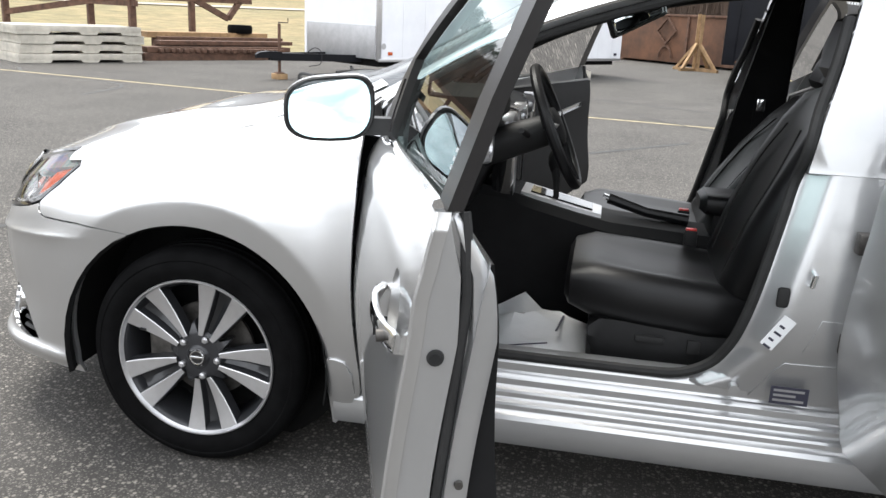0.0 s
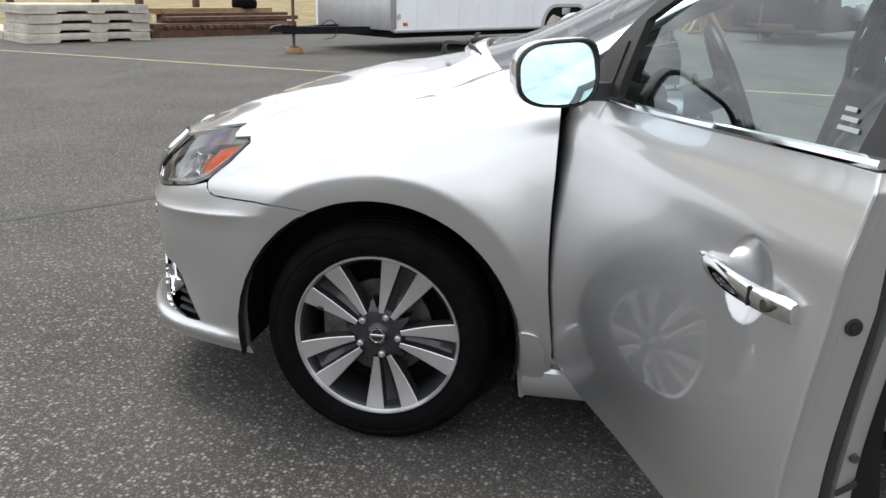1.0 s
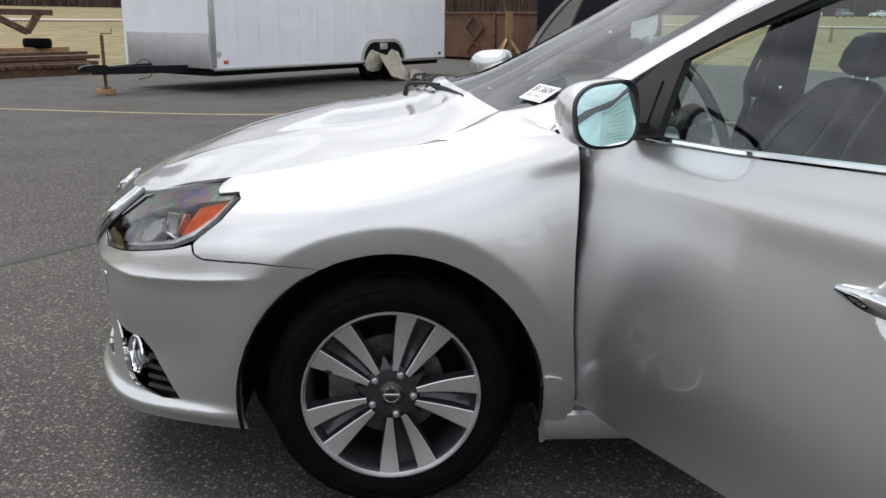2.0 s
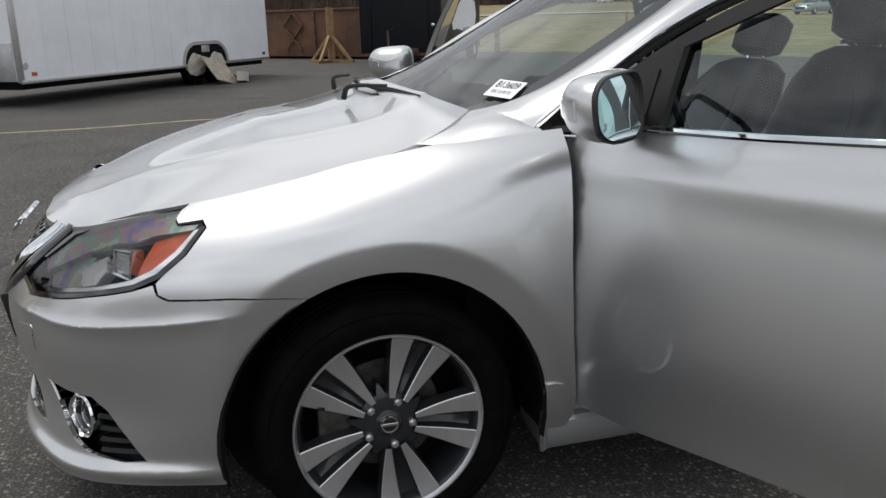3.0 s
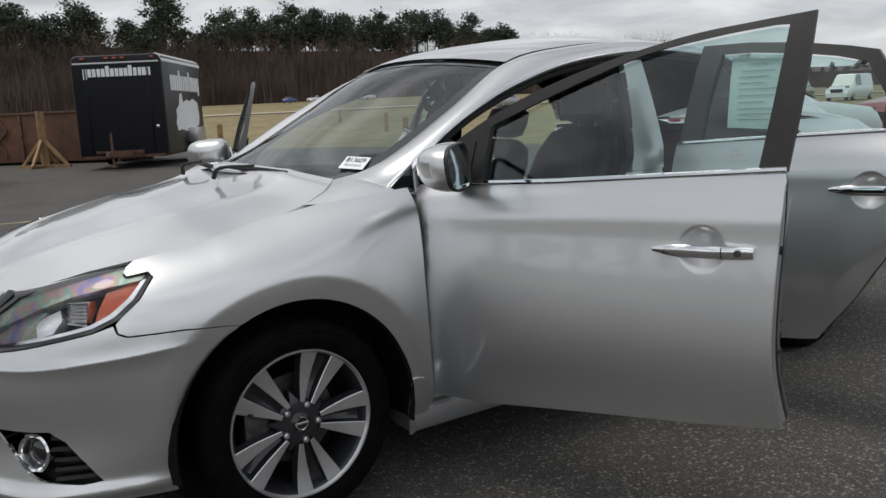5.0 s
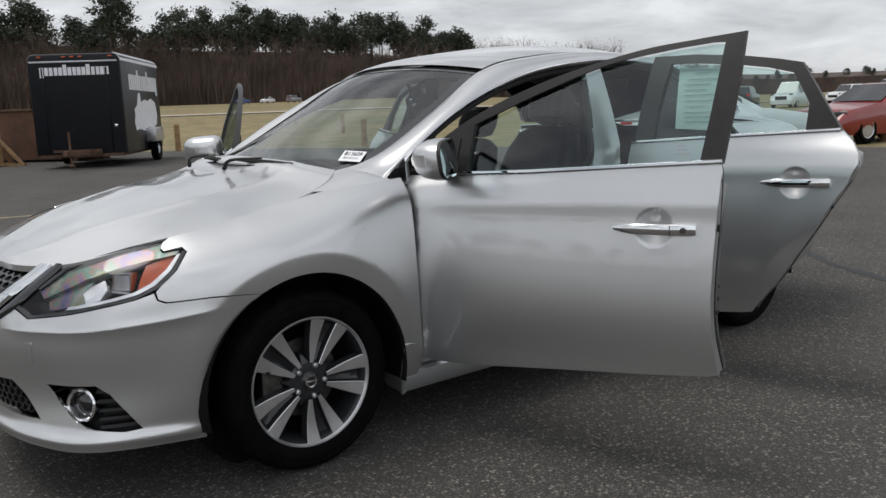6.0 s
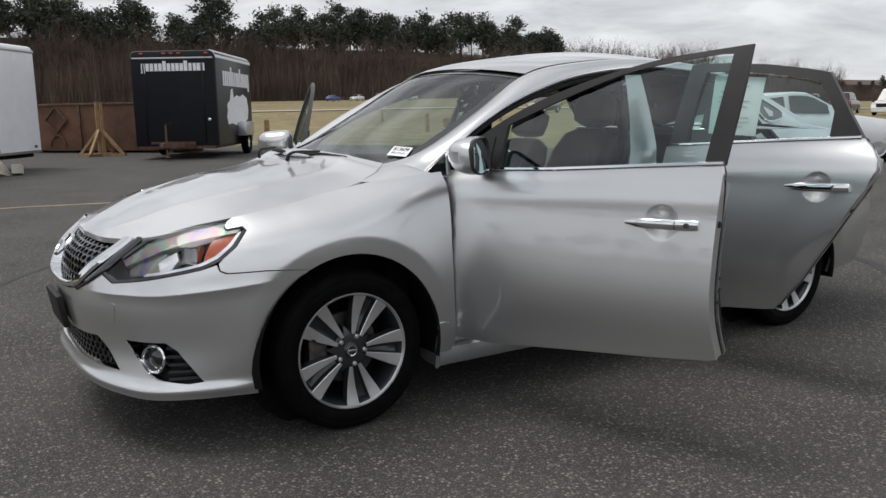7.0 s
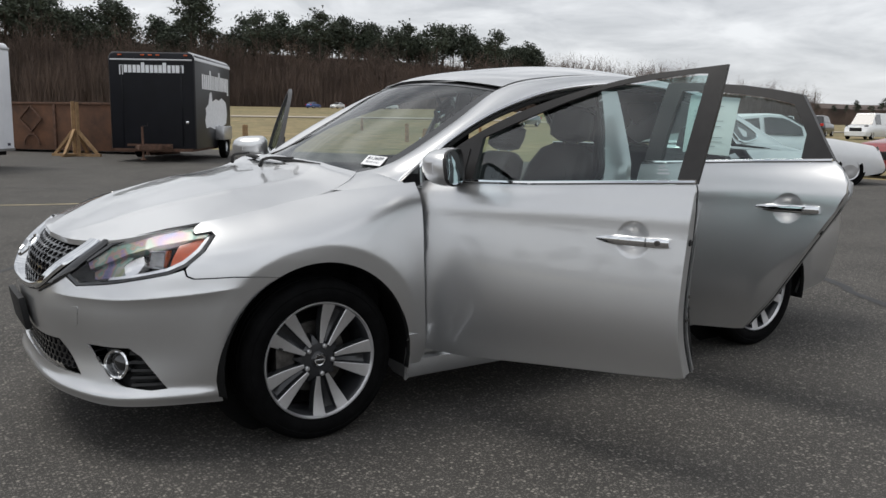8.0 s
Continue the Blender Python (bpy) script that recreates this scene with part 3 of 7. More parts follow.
TRI = [(.402, .764, .984), (.494, .772, .970), (.494, .765, 1.054)]
TRI_EDGE = [(.496, .776, .963), (.43, .771, .968), (.398, .767, .974), (.390, .765, .984), (.402, .763, .998), (.494, .765, 1.064)]
JAMB = [(.30, .80), (.60, .81), (.86, .80), (.98, .772), (1.03, .756), (1.075, .748)]
for s in (-1, 1):
    rail(s)
    rows = [[Vector((p.x, s * p.y, p.z)) for p in (a + Vector((0, -.004, -.010)), a.lerp(b, .5) + Vector((0, -.030, -.016)), b + Vector((0, -.034, -.012)))] for a, b in zip(RAIL_IN[10:], RAIL_OUT[10:])]
    part("pillar_lining", skin(rows, False, False), TRIM, car, "dark lining inside the roof rail")
    # jamb of the windscreen pillar, seen between fender and open door
    rows = []
    for z, w in JAMB:
        x = .492 + .62 * max(0, z - 1.02)
        rows.append([(x, s * (w - .012), z), (x + .006, s * (w - .006), z), (x + .022, s * (w - .010), z), (x + .034, s * (w - .03), z), (x + .045, s * (w - .035), z), (x + .060, s * (w - .07), z)])
    part("front_jamb", skin(rows, False, False), PAINT_IN, car, "silver door jamb", sharp=50)
    rows = [[(p.x, s * (p.y - .002), p.z - .004), (p.x + .004, s * (p.y - .010), p.z - .014), (p.x + .008, s * (p.y - .026), p.z - .024), (p.x + .012, s * (p.y - .040), p.z - .026)] for p in RAIL_OUT[10:76]]
    part("roof_jamb", skin(rows, False, False), PAINT_IN, car, "silver roof gutter", sharp=60)
    trim_line = [Vector((p.x, s * (p.y + .004), p.z - .006)) for p in RAIL_OUT[11:76]]
    part("roof_trim", tube(trim_line, .0065, 6), CHROME, car, "thin bright trim round the door opening")
    part("door_seal", tube([p + Vector((.006, -s * .034, -.030)) for p in trim_line], .012, 8), RUBBER, car)
    # foot of the windscreen pillar, between fender and rail
    low = [(.115, .716, .960)] + [BODY(u, v) for u, v in ((6.44, 3.965), (6.52, 3.965), (6.62, 3.955), (6.72, 3.95), (6.80, 3.95), (6.87, 3.95), (6.92, 3.95))]
    a, b = RAIL_IN[0], RAIL_OUT[0]
    rows = []
    for k, q in enumerate(low):
        t = k / 7
        top = a.lerp(b, t) + Vector((0, .75, .65)) * .022 * math.sin(math.pi * t) ** .8
        q = Vector(q)
        row = []
        for i in range(7):
            w = i / 6
            p = q.lerp(top, w) + Vector((0, .5, .8)) * .006 * math.sin(math.pi * w)
            row.append((p.x, p.y * s, p.z))
        rows.append(row)
    part("pillar_foot", skin(rows, False, False), PAINT, car, sharp=70)
    tri = TRI
    part("corner_panel", skin([[Vector((x, s * (w - o), z)) for x, w, z in tri] for o in (0, .03)], True, True), BLACK_GLOSS, car, "small black corner panel")
    part("corner_trim", tube([Vector((x, s * (w + .002), z)) for x, w, z in TRI_EDGE], .0042, 6), CHROME, car)
    part("inner_wall", skin([[(x, s * .70, z), (x, s * .73, z)] for x, z in ((.36, .30), (.36, .98))], False, False), LINER, car)


def across(rows_in, crown, name, mat, lift=0.0, n=16, bow=None, thick=.0):
    """A skin from side to side over a list of edge points, crowned in the middle."""
    bm = bmesh.new()
    rows = []
    for i, e in enumerate(rows_in):
        c = crown(i / (len(rows_in) - 1))
        bx = bow(i / (len(rows_in) - 1)) if bow else 0
        rows.append([bm.verts.new((e.x + bx * (1 - (k / n) ** 2), e.y * k / n, e.z + lift + c * (1 - abs(k / n) ** 2.2))) for k in range(-n, n + 1)])
    for a, b in zip(rows, rows[1:]):
        for i in range(2 * n):
            bm.faces.new((a[i], b[i], b[i + 1], a[i + 1]))
    bmesh.ops.recalc_face_normals(bm, faces=bm.faces)
    if sum(f.normal.z for f in bm.faces) < 0:
        bmesh.ops.reverse_faces(bm, faces=bm.faces)
    return part(name, bm, mat, car)


roof_edge = [p for p in RAIL_IN if 1.04 <= p.x <= 2.56]
roof_panel = across(roof_edge, lambda t: .042 + .02 * math.sin(math.pi * t), "roof", PAINT, .004, bow=lambda t: -.09 * (1 - smoothstep(0, .35, t)) + .10 * smoothstep(.65, 1, t))
ws_edge = [p + Vector((0, -.012, -.004)) for p in RAIL_IN if p.x <= 1.06]
windscreen = across(ws_edge, lambda t: .028 + .014 * t, "windscreen", WS_GLASS, -.004, bow=lambda t: -.185 + .095 * t)
windscreen.visible_shadow = False
rear_edge = [p + Vector((0, -.012, -.006)) for p in RAIL_IN if p.x >= 2.54]
rear_glass = across(rear_edge, lambda t: .04, "rear_window", WS_GLASS, -.004, bow=lambda t: .10)
rear_glass.visible_shadow = False
# dark print round the windscreen and the scuttle below it
sc = [Vector((.30, .605, 1.016)), Vector((.27, .60, 1.004)), Vector((.235, .59, .985))]
across(sc, lambda t: .03, "scuttle", PLASTIC, -.012, bow=lambda t: -.165)


# quarter panels, sills and tail
DOOR_GAP = .004
quarter = on_side([(2.57, 1.10), (2.602, 1.056), (2.634, 1.005), (2.637, .965), (2.605, .885), (2.525, .752), (2.44, .61)] + arc(BASE, .315, ARCH_R, 130, 0, 18))
quarter += on_side([(BASE + .385, .26)]) + [(12.6, .15), (13.2, .3), (13.9, .3), (15, .3), (15, 3.9), (13.9, 3.95), (12.5, 3.95), (11.6, 3.95)]
for s in (-1, 1):
    sheet("quarter_panel", quarter, shape, PAINT, car, step=(.1, .1), fine=.06, side=s)


def rail_at(i, t, lift=0.0):
    """A point of the roof rail behind the rear door: i along it, t from its outer edge inwards."""
    k = min(int(i), len(RAIL_IN) - 2)
    a, b = RAIL_IN[k].lerp(RAIL_IN[k + 1], i - k), RAIL_OUT[k].lerp(RAIL_OUT[k + 1], i - k)
    return b.lerp(a, t) + Vector((0, .75, .65)) * (.022 * math.sin(math.pi * t) ** .8 + lift)


for s in (-1, 1):
    rows = []
    for k in range(9):
        t = k / 8
        a = rail_at(len(RAIL_IN) - 1, t)
        q = BODY(11.6 + 1.35 * t, 3.94)
        rows.append([(p.x, s * p.y, p.z) for p in (a, a.lerp(Vector(q), .5) + Vector((0, .006, .004)), Vector(q))])
    part("sail_panel", skin(rows, False, False), PAINT, car, sharp=70)
    ring = smooth_path([(70.5, .10, 0), (73.5, .34, 0), (76.0, .46, 0), (78.0, .44, 0), (79.2, .30, 0), (79.4, .08, 0), (75.0, .06, 0)], 5, True)
    part("quarter_window", skin([[(p.x, s * p.y, p.z) for p in (rail_at(a, b, o) for a, b, _ in ring)] for o in (-.01, .003)]), BLACK_GLOSS, car, "small dark quarter window")
    loop = [rail_at(a, b, .004) for a, b, _ in ring]
    part("quarter_trim", tube([(p.x, s * p.y, p.z) for p in loop + loop[:1]], .006, 6), CHROME, car, "bright trim round the quarter window")
boot_edge = [Vector((3.20, .63, 1.098)), Vector((3.35, .62, 1.085)), Vector((3.5, .55, 1.08)), Vector((3.58, .43, 1.08))]
across(boot_edge, lambda t: .02, "boot_lid", PAINT, 0, bow=lambda t: .05)


def extrude_x(profile, x0, x1, name, mat, parent, label="", side=-1, n=1):
    rings = []
    for k in range(n + 1):
        x = x0 + (x1 - x0) * k / n
        rings.append([(x, w * side, z) for w, z in profile])
    return part(name, skin(rings, True, True), mat, parent, label, sharp=28)


SILL = [(.800, .172), (.832, .178), (.845, .198), (.848, .232), (.846, .254), (.838, .264), (.826, .268), (.822, .272), (.821, .284), (.817, .290), (.803, .294), (.799, .298), (.798, .310), (.794, .316), (.782, .320), (.778, .324), (.777, .340), (.772, .347), (.762, .352), (.758, .358), (.757, .378), (.745, .392), (.70, .395), (.66, .39), (.66, .20), (.72, .175)]
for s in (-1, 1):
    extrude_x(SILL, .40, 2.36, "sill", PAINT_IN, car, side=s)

# ---- wheels ----
def wheel(cx, side):
    """A ten-spoke alloy wheel on a low tyre; it faces outwards along its own minus y."""
    T = Matrix.Translation((cx, side * .86, WHEEL_Z))
    if side > 0:
        T = T @ Matrix.Rotation(math.pi, 4, "Z")
    R = WHEEL_R
    first = 120.0
    prof = [(.215, .17), (.232, .178), (.262, .185), (.292, .180), (.306, .170), (R - .003, .158), (R, .14), (R, .128), (R - .008, .126), (R - .008, .118), (R, .116), (R + .001, .098), (R - .008, .096), (R - .008, .086), (R + .001, .084),
            (R + .001, .064), (R - .008, .062), (R - .008, .052), (R, .050), (R, .036), (R - .004, .022), (R - .012, .010), (R - .016, .007), (.292, .001), (.286, -.001), (.283, .001), (.270, -.004), (.258, -.003), (.246, 0), (.238, .004), (.231, .009), (.224, .014), (.215, .02)]
    tyre = part("wheel", lathe(prof, 96), TYRE, car, "low-profile black tyre on a silver and grey alloy wheel", m=T)
    rim = [(.231, .006), (.2285, .0015), (.2255, .0015), (.2235, .006), (.2195, .012)]
    part("rim_edge", lathe(rim, 96), ALU, tyre, "machined rim edge", m=T)
    barrel = [(.2195, .012), (.212, .022), (.205, .05), (.198, .12), (.21, .17)]
    part("barrel", lathe(barrel, 64), RIM_DARK, tyre, m=T)
    disc = [(.0, .095), (.06, .095), (.062, .09), (.14, .09), (.14, .102), (.06, .102)]
    part("brake_disc", lathe(disc, 48), STEEL, tyre, m=T)
    part("wheel_back", lathe([(.0, .15), (.205, .15)], 32), LINER, tyre, m=T)
    hubp = [(.0, .020), (.028, .020), (.031, .022), (.034, .026), (.050, .027), (.066, .030), (.074, .038), (.076, .07)]
    part("hub", lathe(hubp, 48), RIM_DARK, tyre, m=T)
    for i in range(5):
        a = radians(first + 72 * i - 18)
        d, q = Vector((math.cos(a), 0, math.sin(a))), Vector((-math.sin(a), 0, math.cos(a)))
        rows = [[d * r - q * w + Vector((0, y + .03, 0)), d * r - q * w * .8 + Vector((0, y, 0)), d * r + q * w * .8 + Vector((0, y, 0)), d * r + q * w + Vector((0, y + .03, 0))] for r, w, y in ((.03, .026, .027), (.06, .020, .029), (.078, .012, .034), (.092, .006, .042), (.10, .002, .055))]
        part("hub_point", skin(rows, False, False), RIM_DARK, tyre, m=T)
    cap = [(.0, .0165), (.024, .0165), (.027, .019), (.0275, .026)]
    part("centre_cap", lathe(cap, 32), BLACK_GLOSS, tyre, m=T)
    bm = lathe([(.0175, .0155), (.0205, .0148), (.0215, .0165), (.0175, .0168)], 32, closed=True)
    box(-.022, .022, .0150, .0170, -.0035, .0035, .001, 1, bm)
    part("cap_badge", bm, CHROME, tyre, m=T)

    def blade(a_in, a_out, half_in, half_out, r0, r1):
        """One machined spoke face with its sloped dark flanks."""
        bm = bmesh.new()
        rows = []
        for k in range(9):
            t = k / 8
            r = r0 + (r1 - r0) * t
            a = radians(a_in + (a_out - a_in) * t)
            h = half_in + (half_out - half_in) * t
            d = Vector((math.cos(a), 0, math.sin(a)))
            s = Vector((-math.sin(a), 0, math.cos(a)))
            y = .021 - .010 * t + .006 * math.sin(math.pi * t)
            c = d * r
            rows.append([c - s * (h + .004) + Vector((0, y + .035, 0)), c - s * h + Vector((0, y + .002, 0)), c - s * (h - .002) + Vector((0, y, 0)), c + s * (h - .002) + Vector((0, y, 0)), c + s * h + Vector((0, y + .002, 0)), c + s * (h + .004) + Vector((0, y + .035, 0))])
        face = [r[1:5] for r in rows]
        skin(face, False, False, bm)
        for f in bm.faces:
            f.normal_update()
        ob = part("spoke", bm, ALU, tyre, "machined silver spoke face", m=T)
        bm = bmesh.new()
        skin([r[0:2] for r in rows], False, False, bm)
        skin([r[4:6] for r in rows], False, False, bm)
        part("spoke_flank", bm, RIM_DARK, tyre, "dark grey spoke flank", m=T)

    for i in range(5):
        c = first + 72 * i - 54
        for sgn in (-1, 1):
            blade(c + sgn * 15.2, c + sgn * 13.4, .0072, .0268, .066, .2215)
        # dark web between the two faces of a pair
        bm = bmesh.new()
        rows = []
        for k in range(7):
            t = k / 6
            r = .06 + .158 * t
            row = []
            for q in (-1, -.5, 0, .5, 1):
                a = radians(c + q * (15 - 5.5 * t))
                row.append((r * math.cos(a), .034 + .010 * (1 - abs(q)) + .012 * math.sin(math.pi * t), r * math.sin(a)))
            rows.append(row)
        skin(rows, False, False, bm)
        part("spoke_web", bm, RIM_DARK, tyre, m=T)
        a = radians(c)
        x, z = .05715 * math.cos(a), .05715 * math.sin(a)
        bm = bmesh.new()
        rod((x, .042, z), (x, .020, z), .0100, n=6, bm=bm)
        rod((x, .0205, z), (x, .015, z), .0090, .005, 12, bm)
        part("wheel_nut", bm, ALU, tyre, m=T)
    bm = rod((.165 * math.cos(2.75), .02, .165 * math.sin(2.75)), (.180 * math.cos(2.75), .012, .180 * math.sin(2.75)), .004)
    part("valve", bm, PLASTIC, tyre, m=T)
    cal = box(-.165, -.085, .055, .12, -.07, .07, .012, 2)
    part("brake_caliper", cal, STEEL, tyre, m=T)
    return tyre


for cx in (0.0, BASE):
    for s in (-1, 1):
        wheel(cx, s)
        # arch liner
        bm = bmesh.new()
        rings = []
        for k in range(25):
            a = radians(-12 + 204 * k / 24)
            rings.append([(cx + r * math.cos(a), s * w, .315 + r * math.sin(a)) for r, w in ((ARCH_R + .002, .872), (ARCH_R - .006, .86), (ARCH_R + .012, .82), (ARCH_R + .012, .60))])
        skin(rings, False, False, bm)
        part("arch_liner", bm, LINER, car)
        bm = bmesh.new()
        bmesh.ops.create_circle(bm, cap_ends=True, segments=32, radius=.41, matrix=Matrix.Translation((cx, s * .62, .36)) @ Matrix.Rotation(math.pi / 2, 4, "X"))
        part("arch_wall", bm, LINER, car)


# ---- doors ----
FD_HINGE, FD_OPEN = (.52, .795), 71.0
RD_HINGE, RD_OPEN = (1.665, .855), 77.0


def swing(hinge, degrees, side):
    h = Vector((hinge[0], side * hinge[1], 0))
    return Matrix.Translation(h) @ Matrix.Rotation(radians(degrees * side), 4, "Z") @ Matrix.Translation(-h)


def frame_ring(outer, inner, side, m, name, mat, parent, depth=.03, off=.0):
    """A window frame between two outlines on the leaning window surface."""
    bm = bmesh.new()

    def P(q, o):
        p = glass_side(*q)
        return m @ Vector((p[0], (p[1] + o) * side, p[2]))

    rows = [[P(a, off), P(b, off), P(b, off - depth), P(a, off - depth)] for a, b in zip(outer, inner)]
    skin(rows, True, True, bm)
    return part(name, bm, mat, parent)


def resample(outline, fine):
    q = []
    pts = [Vector((a, b)) for a, b in outline]
    for a, b in zip(pts, pts[1:] + pts[:1]):
        n = max(1, int((b - a).length / fine))
        q += [a.lerp(b, k / n) for k in range(n)]
    return q


def hem(name, uv, side, m, parent):
    """The folded edge round a door skin."""
    pts = resample(uv, .03)
    c = sum(pts, Vector((0, 0))) / len(pts)
    mid = shape(c.x, c.y)
    rows = []
    for p in pts:
        a, q = np.array(shape(p.x, p.y)), np.array(BODY(p.x, p.y))
        away = a - mid
        away[1] = 0
        away /= max(np.linalg.norm(away), 1e-6)
        row = []
        for out, depth in ((-.0015, -.0006), (.001, .0), (.0026, .003), (.001, .007), (0, .02)):
            v = a + away * out - np.array((0, depth, 0))
            row.append(m @ Vector((v[0], side * v[1], v[2])))
        rows.append(row)
    rows.append(rows[0])
    return part(name, skin(rows, False, False), PAINT, parent)


def edge_wall(name, uv, near, far, mat, side, m, parent):
    """Closes the gap between two panels along one outline."""
    rows = []
    for p in resample(uv, .1):
        a, b = near(p.x, p.y), far(p.x, p.y)
        rows.append([m @ Vector((q[0], side * q[1], q[2])) for q in (a, a * .5 + b * .5, b)])
    rows.append(rows[0])
    return part(name, skin(rows, False, False), mat, parent, sharp=40)


def door(side, hinge, degrees, skin_xz, frame_out, frame_in, handle_x, handle_z, rear_edge, key, front):
    m = swing(hinge, degrees, side)
    uv = on_side(skin_xz)
    cup = ((), ())
    if side < 0:
        hx, hz = DISH[0 if front else 1]
        ends = on_side([(hx - .066, hz), (hx + .066, hz), (hx, hz - .066), (hx, hz + .066)])
        cup = ([ends[0][0] + (ends[1][0] - ends[0][0]) * k / 26 for k in range(27)], [ends[2][1] + (ends[3][1] - ends[2][1]) * k / 26 for k in range(27)])
    skin_ob = sheet("front_door" if front else "rear_door", uv, shape, PAINT, car, "silver door standing wide open", step=(.028, .04) if side < 0 else (.1, .12), fine=.03, side=side, flange=0, m=m, extra=cup)
    hem("door_hem", uv, side, m, skin_ob)
    # inner shell and card
    top_in = .975 if front else 1.02
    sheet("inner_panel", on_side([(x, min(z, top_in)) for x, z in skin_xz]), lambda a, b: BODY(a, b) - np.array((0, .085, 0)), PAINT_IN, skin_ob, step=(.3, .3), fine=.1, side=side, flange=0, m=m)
    cx = sum(p[0] for p in skin_xz) / len(skin_xz)
    cz = sum(p[1] for p in skin_xz) / len(skin_xz)
    card = on_side([(cx + (x - cx) * (.955 if x > cx else .90), min(cz + (z - cz) * .95 + .012, top_in - .01)) for x, z in skin_xz])
    def card_face(a, b):
        return BODY(a, b) - np.array((0, .089 + (.026 + .062 * math.exp(-((b - 1.8) / .75) ** 2)) * (1 - smoothstep(2.7, 3.5, b)), 0))

    sheet("door_card", card, card_face, TRIM, skin_ob, "charcoal door card", step=(.15, .15), fine=.06, side=side, flange=0, m=m)
    edge_wall("card_edge", card, card_face, lambda a, b: BODY(a, b) - np.array((0, .08, 0)), TRIM, side, m, skin_ob)
    band_xz = [(cx - .30, 0.77), (cx + .05, .80), (cx + .40, .84), (cx + .40, .86), (cx + .05, .825), (cx - .30, .80)]
    sheet("card_trim", on_side(band_xz), lambda a, b: card_face(a, b) - np.array((0, .006, 0)), SILVER_TRIM, skin_ob, "silver trim strip", step=(.1, .1), fine=.05, side=side, flange=.01, m=m)
    # closing face at the rear edge
    bm = bmesh.new()
    rows = []
    zt = max(q[1] for q in rear_edge)
    for q in smooth_path([(x, 0, z) for x, z in rear_edge], 5):
        x, z = q[0], q[2]
        u, v = on_side([(x, z)])[0]
        w = shape(u, v)[1]
        taper = float(np.interp(zt - z, [0, .09, .16], [.26, .86, 1]))
        rows.append([m @ Vector((x + .003 + dx, side * (w - dw * taper), z)) for dx, dw in ((.0, .004), (-.002, .03), (-.004, .066), (-.016, .070), (-.016, .082), (-.004, .086), (-.006, .112), (-.012, .12))])
    skin(rows, False, False, bm)
    part("shut_face", bm, PAINT_IN, skin_ob, sharp=60)

    def on_face(z, dw, out=0.0):
        x = float(np.interp(z, [q[1] for q in rear_edge], [q[0] for q in rear_edge]))
        w = shape(*on_side([(x, z)])[0])[1]
        return m @ Vector((x + out, side * (w - dw), z))

    def stud(name, z, dw, r, h, mat):
        part(name, rod(on_face(z, dw, -.006), on_face(z, dw, h), r, r * .85, 16), mat, skin_ob)

    if front:
        stud("plug", .845, .040, .013, .004, RUBBER)
        stud("plug_centre", .845, .040, .008, .006, PLASTIC)
        for z, dw in ((.655, .104), (.575, .104), (.575, .088)):
            stud("latch_bolt", z, dw, .007, .003, STEEL)
        part("latch_slot", skin([[on_face(z, dw, o) for z, dw in ((.607, .088), (.620, .116), (.612, .118), (.600, .090))] for o in (-.006, .0015)]), RUBBER, skin_ob, "dark latch slot")
    else:
        stud("plug", .80, .04, .012, .004, RUBBER)
    path = [m @ Vector((x - .008, side * (shape(*on_side([(x, z)])[0])[1] - .076 * float(np.interp(zt - z, [0, .09, .16], [.5, .9, 1]))), z)) for x, z in rear_edge]
    part("seal", tube(path, .008, 8), RUBBER, skin_ob)
    # window frame, glass, bright strip
    frame_ring(frame_out, frame_in, side, m, "window_frame", FRAME_BLACK, skin_ob, .020 if front else .03, .004)
    glass = sheet("window_pane", frame_in, glass_side, GLASS, skin_ob, "clear side window glass", step=(.12, .12), side=side, off=-.014, flange=0, m=m)
    glass.visible_shadow = False
    xs = [frame_out[0][0] + (frame_out[-1][0] - frame_out[0][0]) * k / 12 for k in range(13)]
    bm = bmesh.new()
    rows = []
    for x in xs:
        z = float(np.interp(x, [q[0] for q in LINE_TOP[7:13]], [q[2] for q in LINE_TOP[7:13]]))
        w = BODY(*on_side([(x, z - .004)])[0])[1]
        rows.append([m @ Vector((x, side * (w + a), z + b)) for a, b in ((.003, -.003), (.006, .002), (.004, .009), (-.004, .011), (-.01, .0))])
    skin(rows, True, True, bm)
    part("belt_moulding", bm, CHROME, skin_ob, "bright chrome strip")
    # handle
    hx0, hx1 = handle_x
    w = max(BODY(*on_side([(x, handle_z)])[0])[1] for x in (hx0, hx1)) + .006
    rings = []
    for k in range(17):
        t = k / 16
        x = hx0 + (hx1 - hx0) * t
        h = .006 + .0115 * min(1, math.sin(math.pi * min(t * 1.25 + .02, .5)) ) * (1 if t < .97 else .8)
        lift = .032 * math.sin(math.pi * min(max(t, .03), .97)) ** .45
        c = Vector((x, side * (w + lift - .012), handle_z + .004 * t))
        rings.append([m @ (c + Vector((0, side * .008 * math.cos(a), h * math.sin(a)))) for a in (2 * math.pi * q / 12 for q in range(12))])
    hob = part("door_handle", skin(rings), CHROME, skin_ob, "chrome pull handle")
    if key:
        bm = rod(m @ Vector((hx1 - .035, side * (w + .010), handle_z + .004)), m @ Vector((hx1 - .035, side * (w + .0245), handle_z + .004)), .009, n=20)
        part("key_cap", bm, STEEL, skin_ob)
        bm = box(-.001, .001, -.010, .010, -.014, .014, .0, 1)
        bm.transform(m @ Matrix.Translation((hx1 - .075, side * (w + .016), handle_z + .003)))
        part("handle_joint", bm, PLASTIC, skin_ob)
    return skin_ob, m


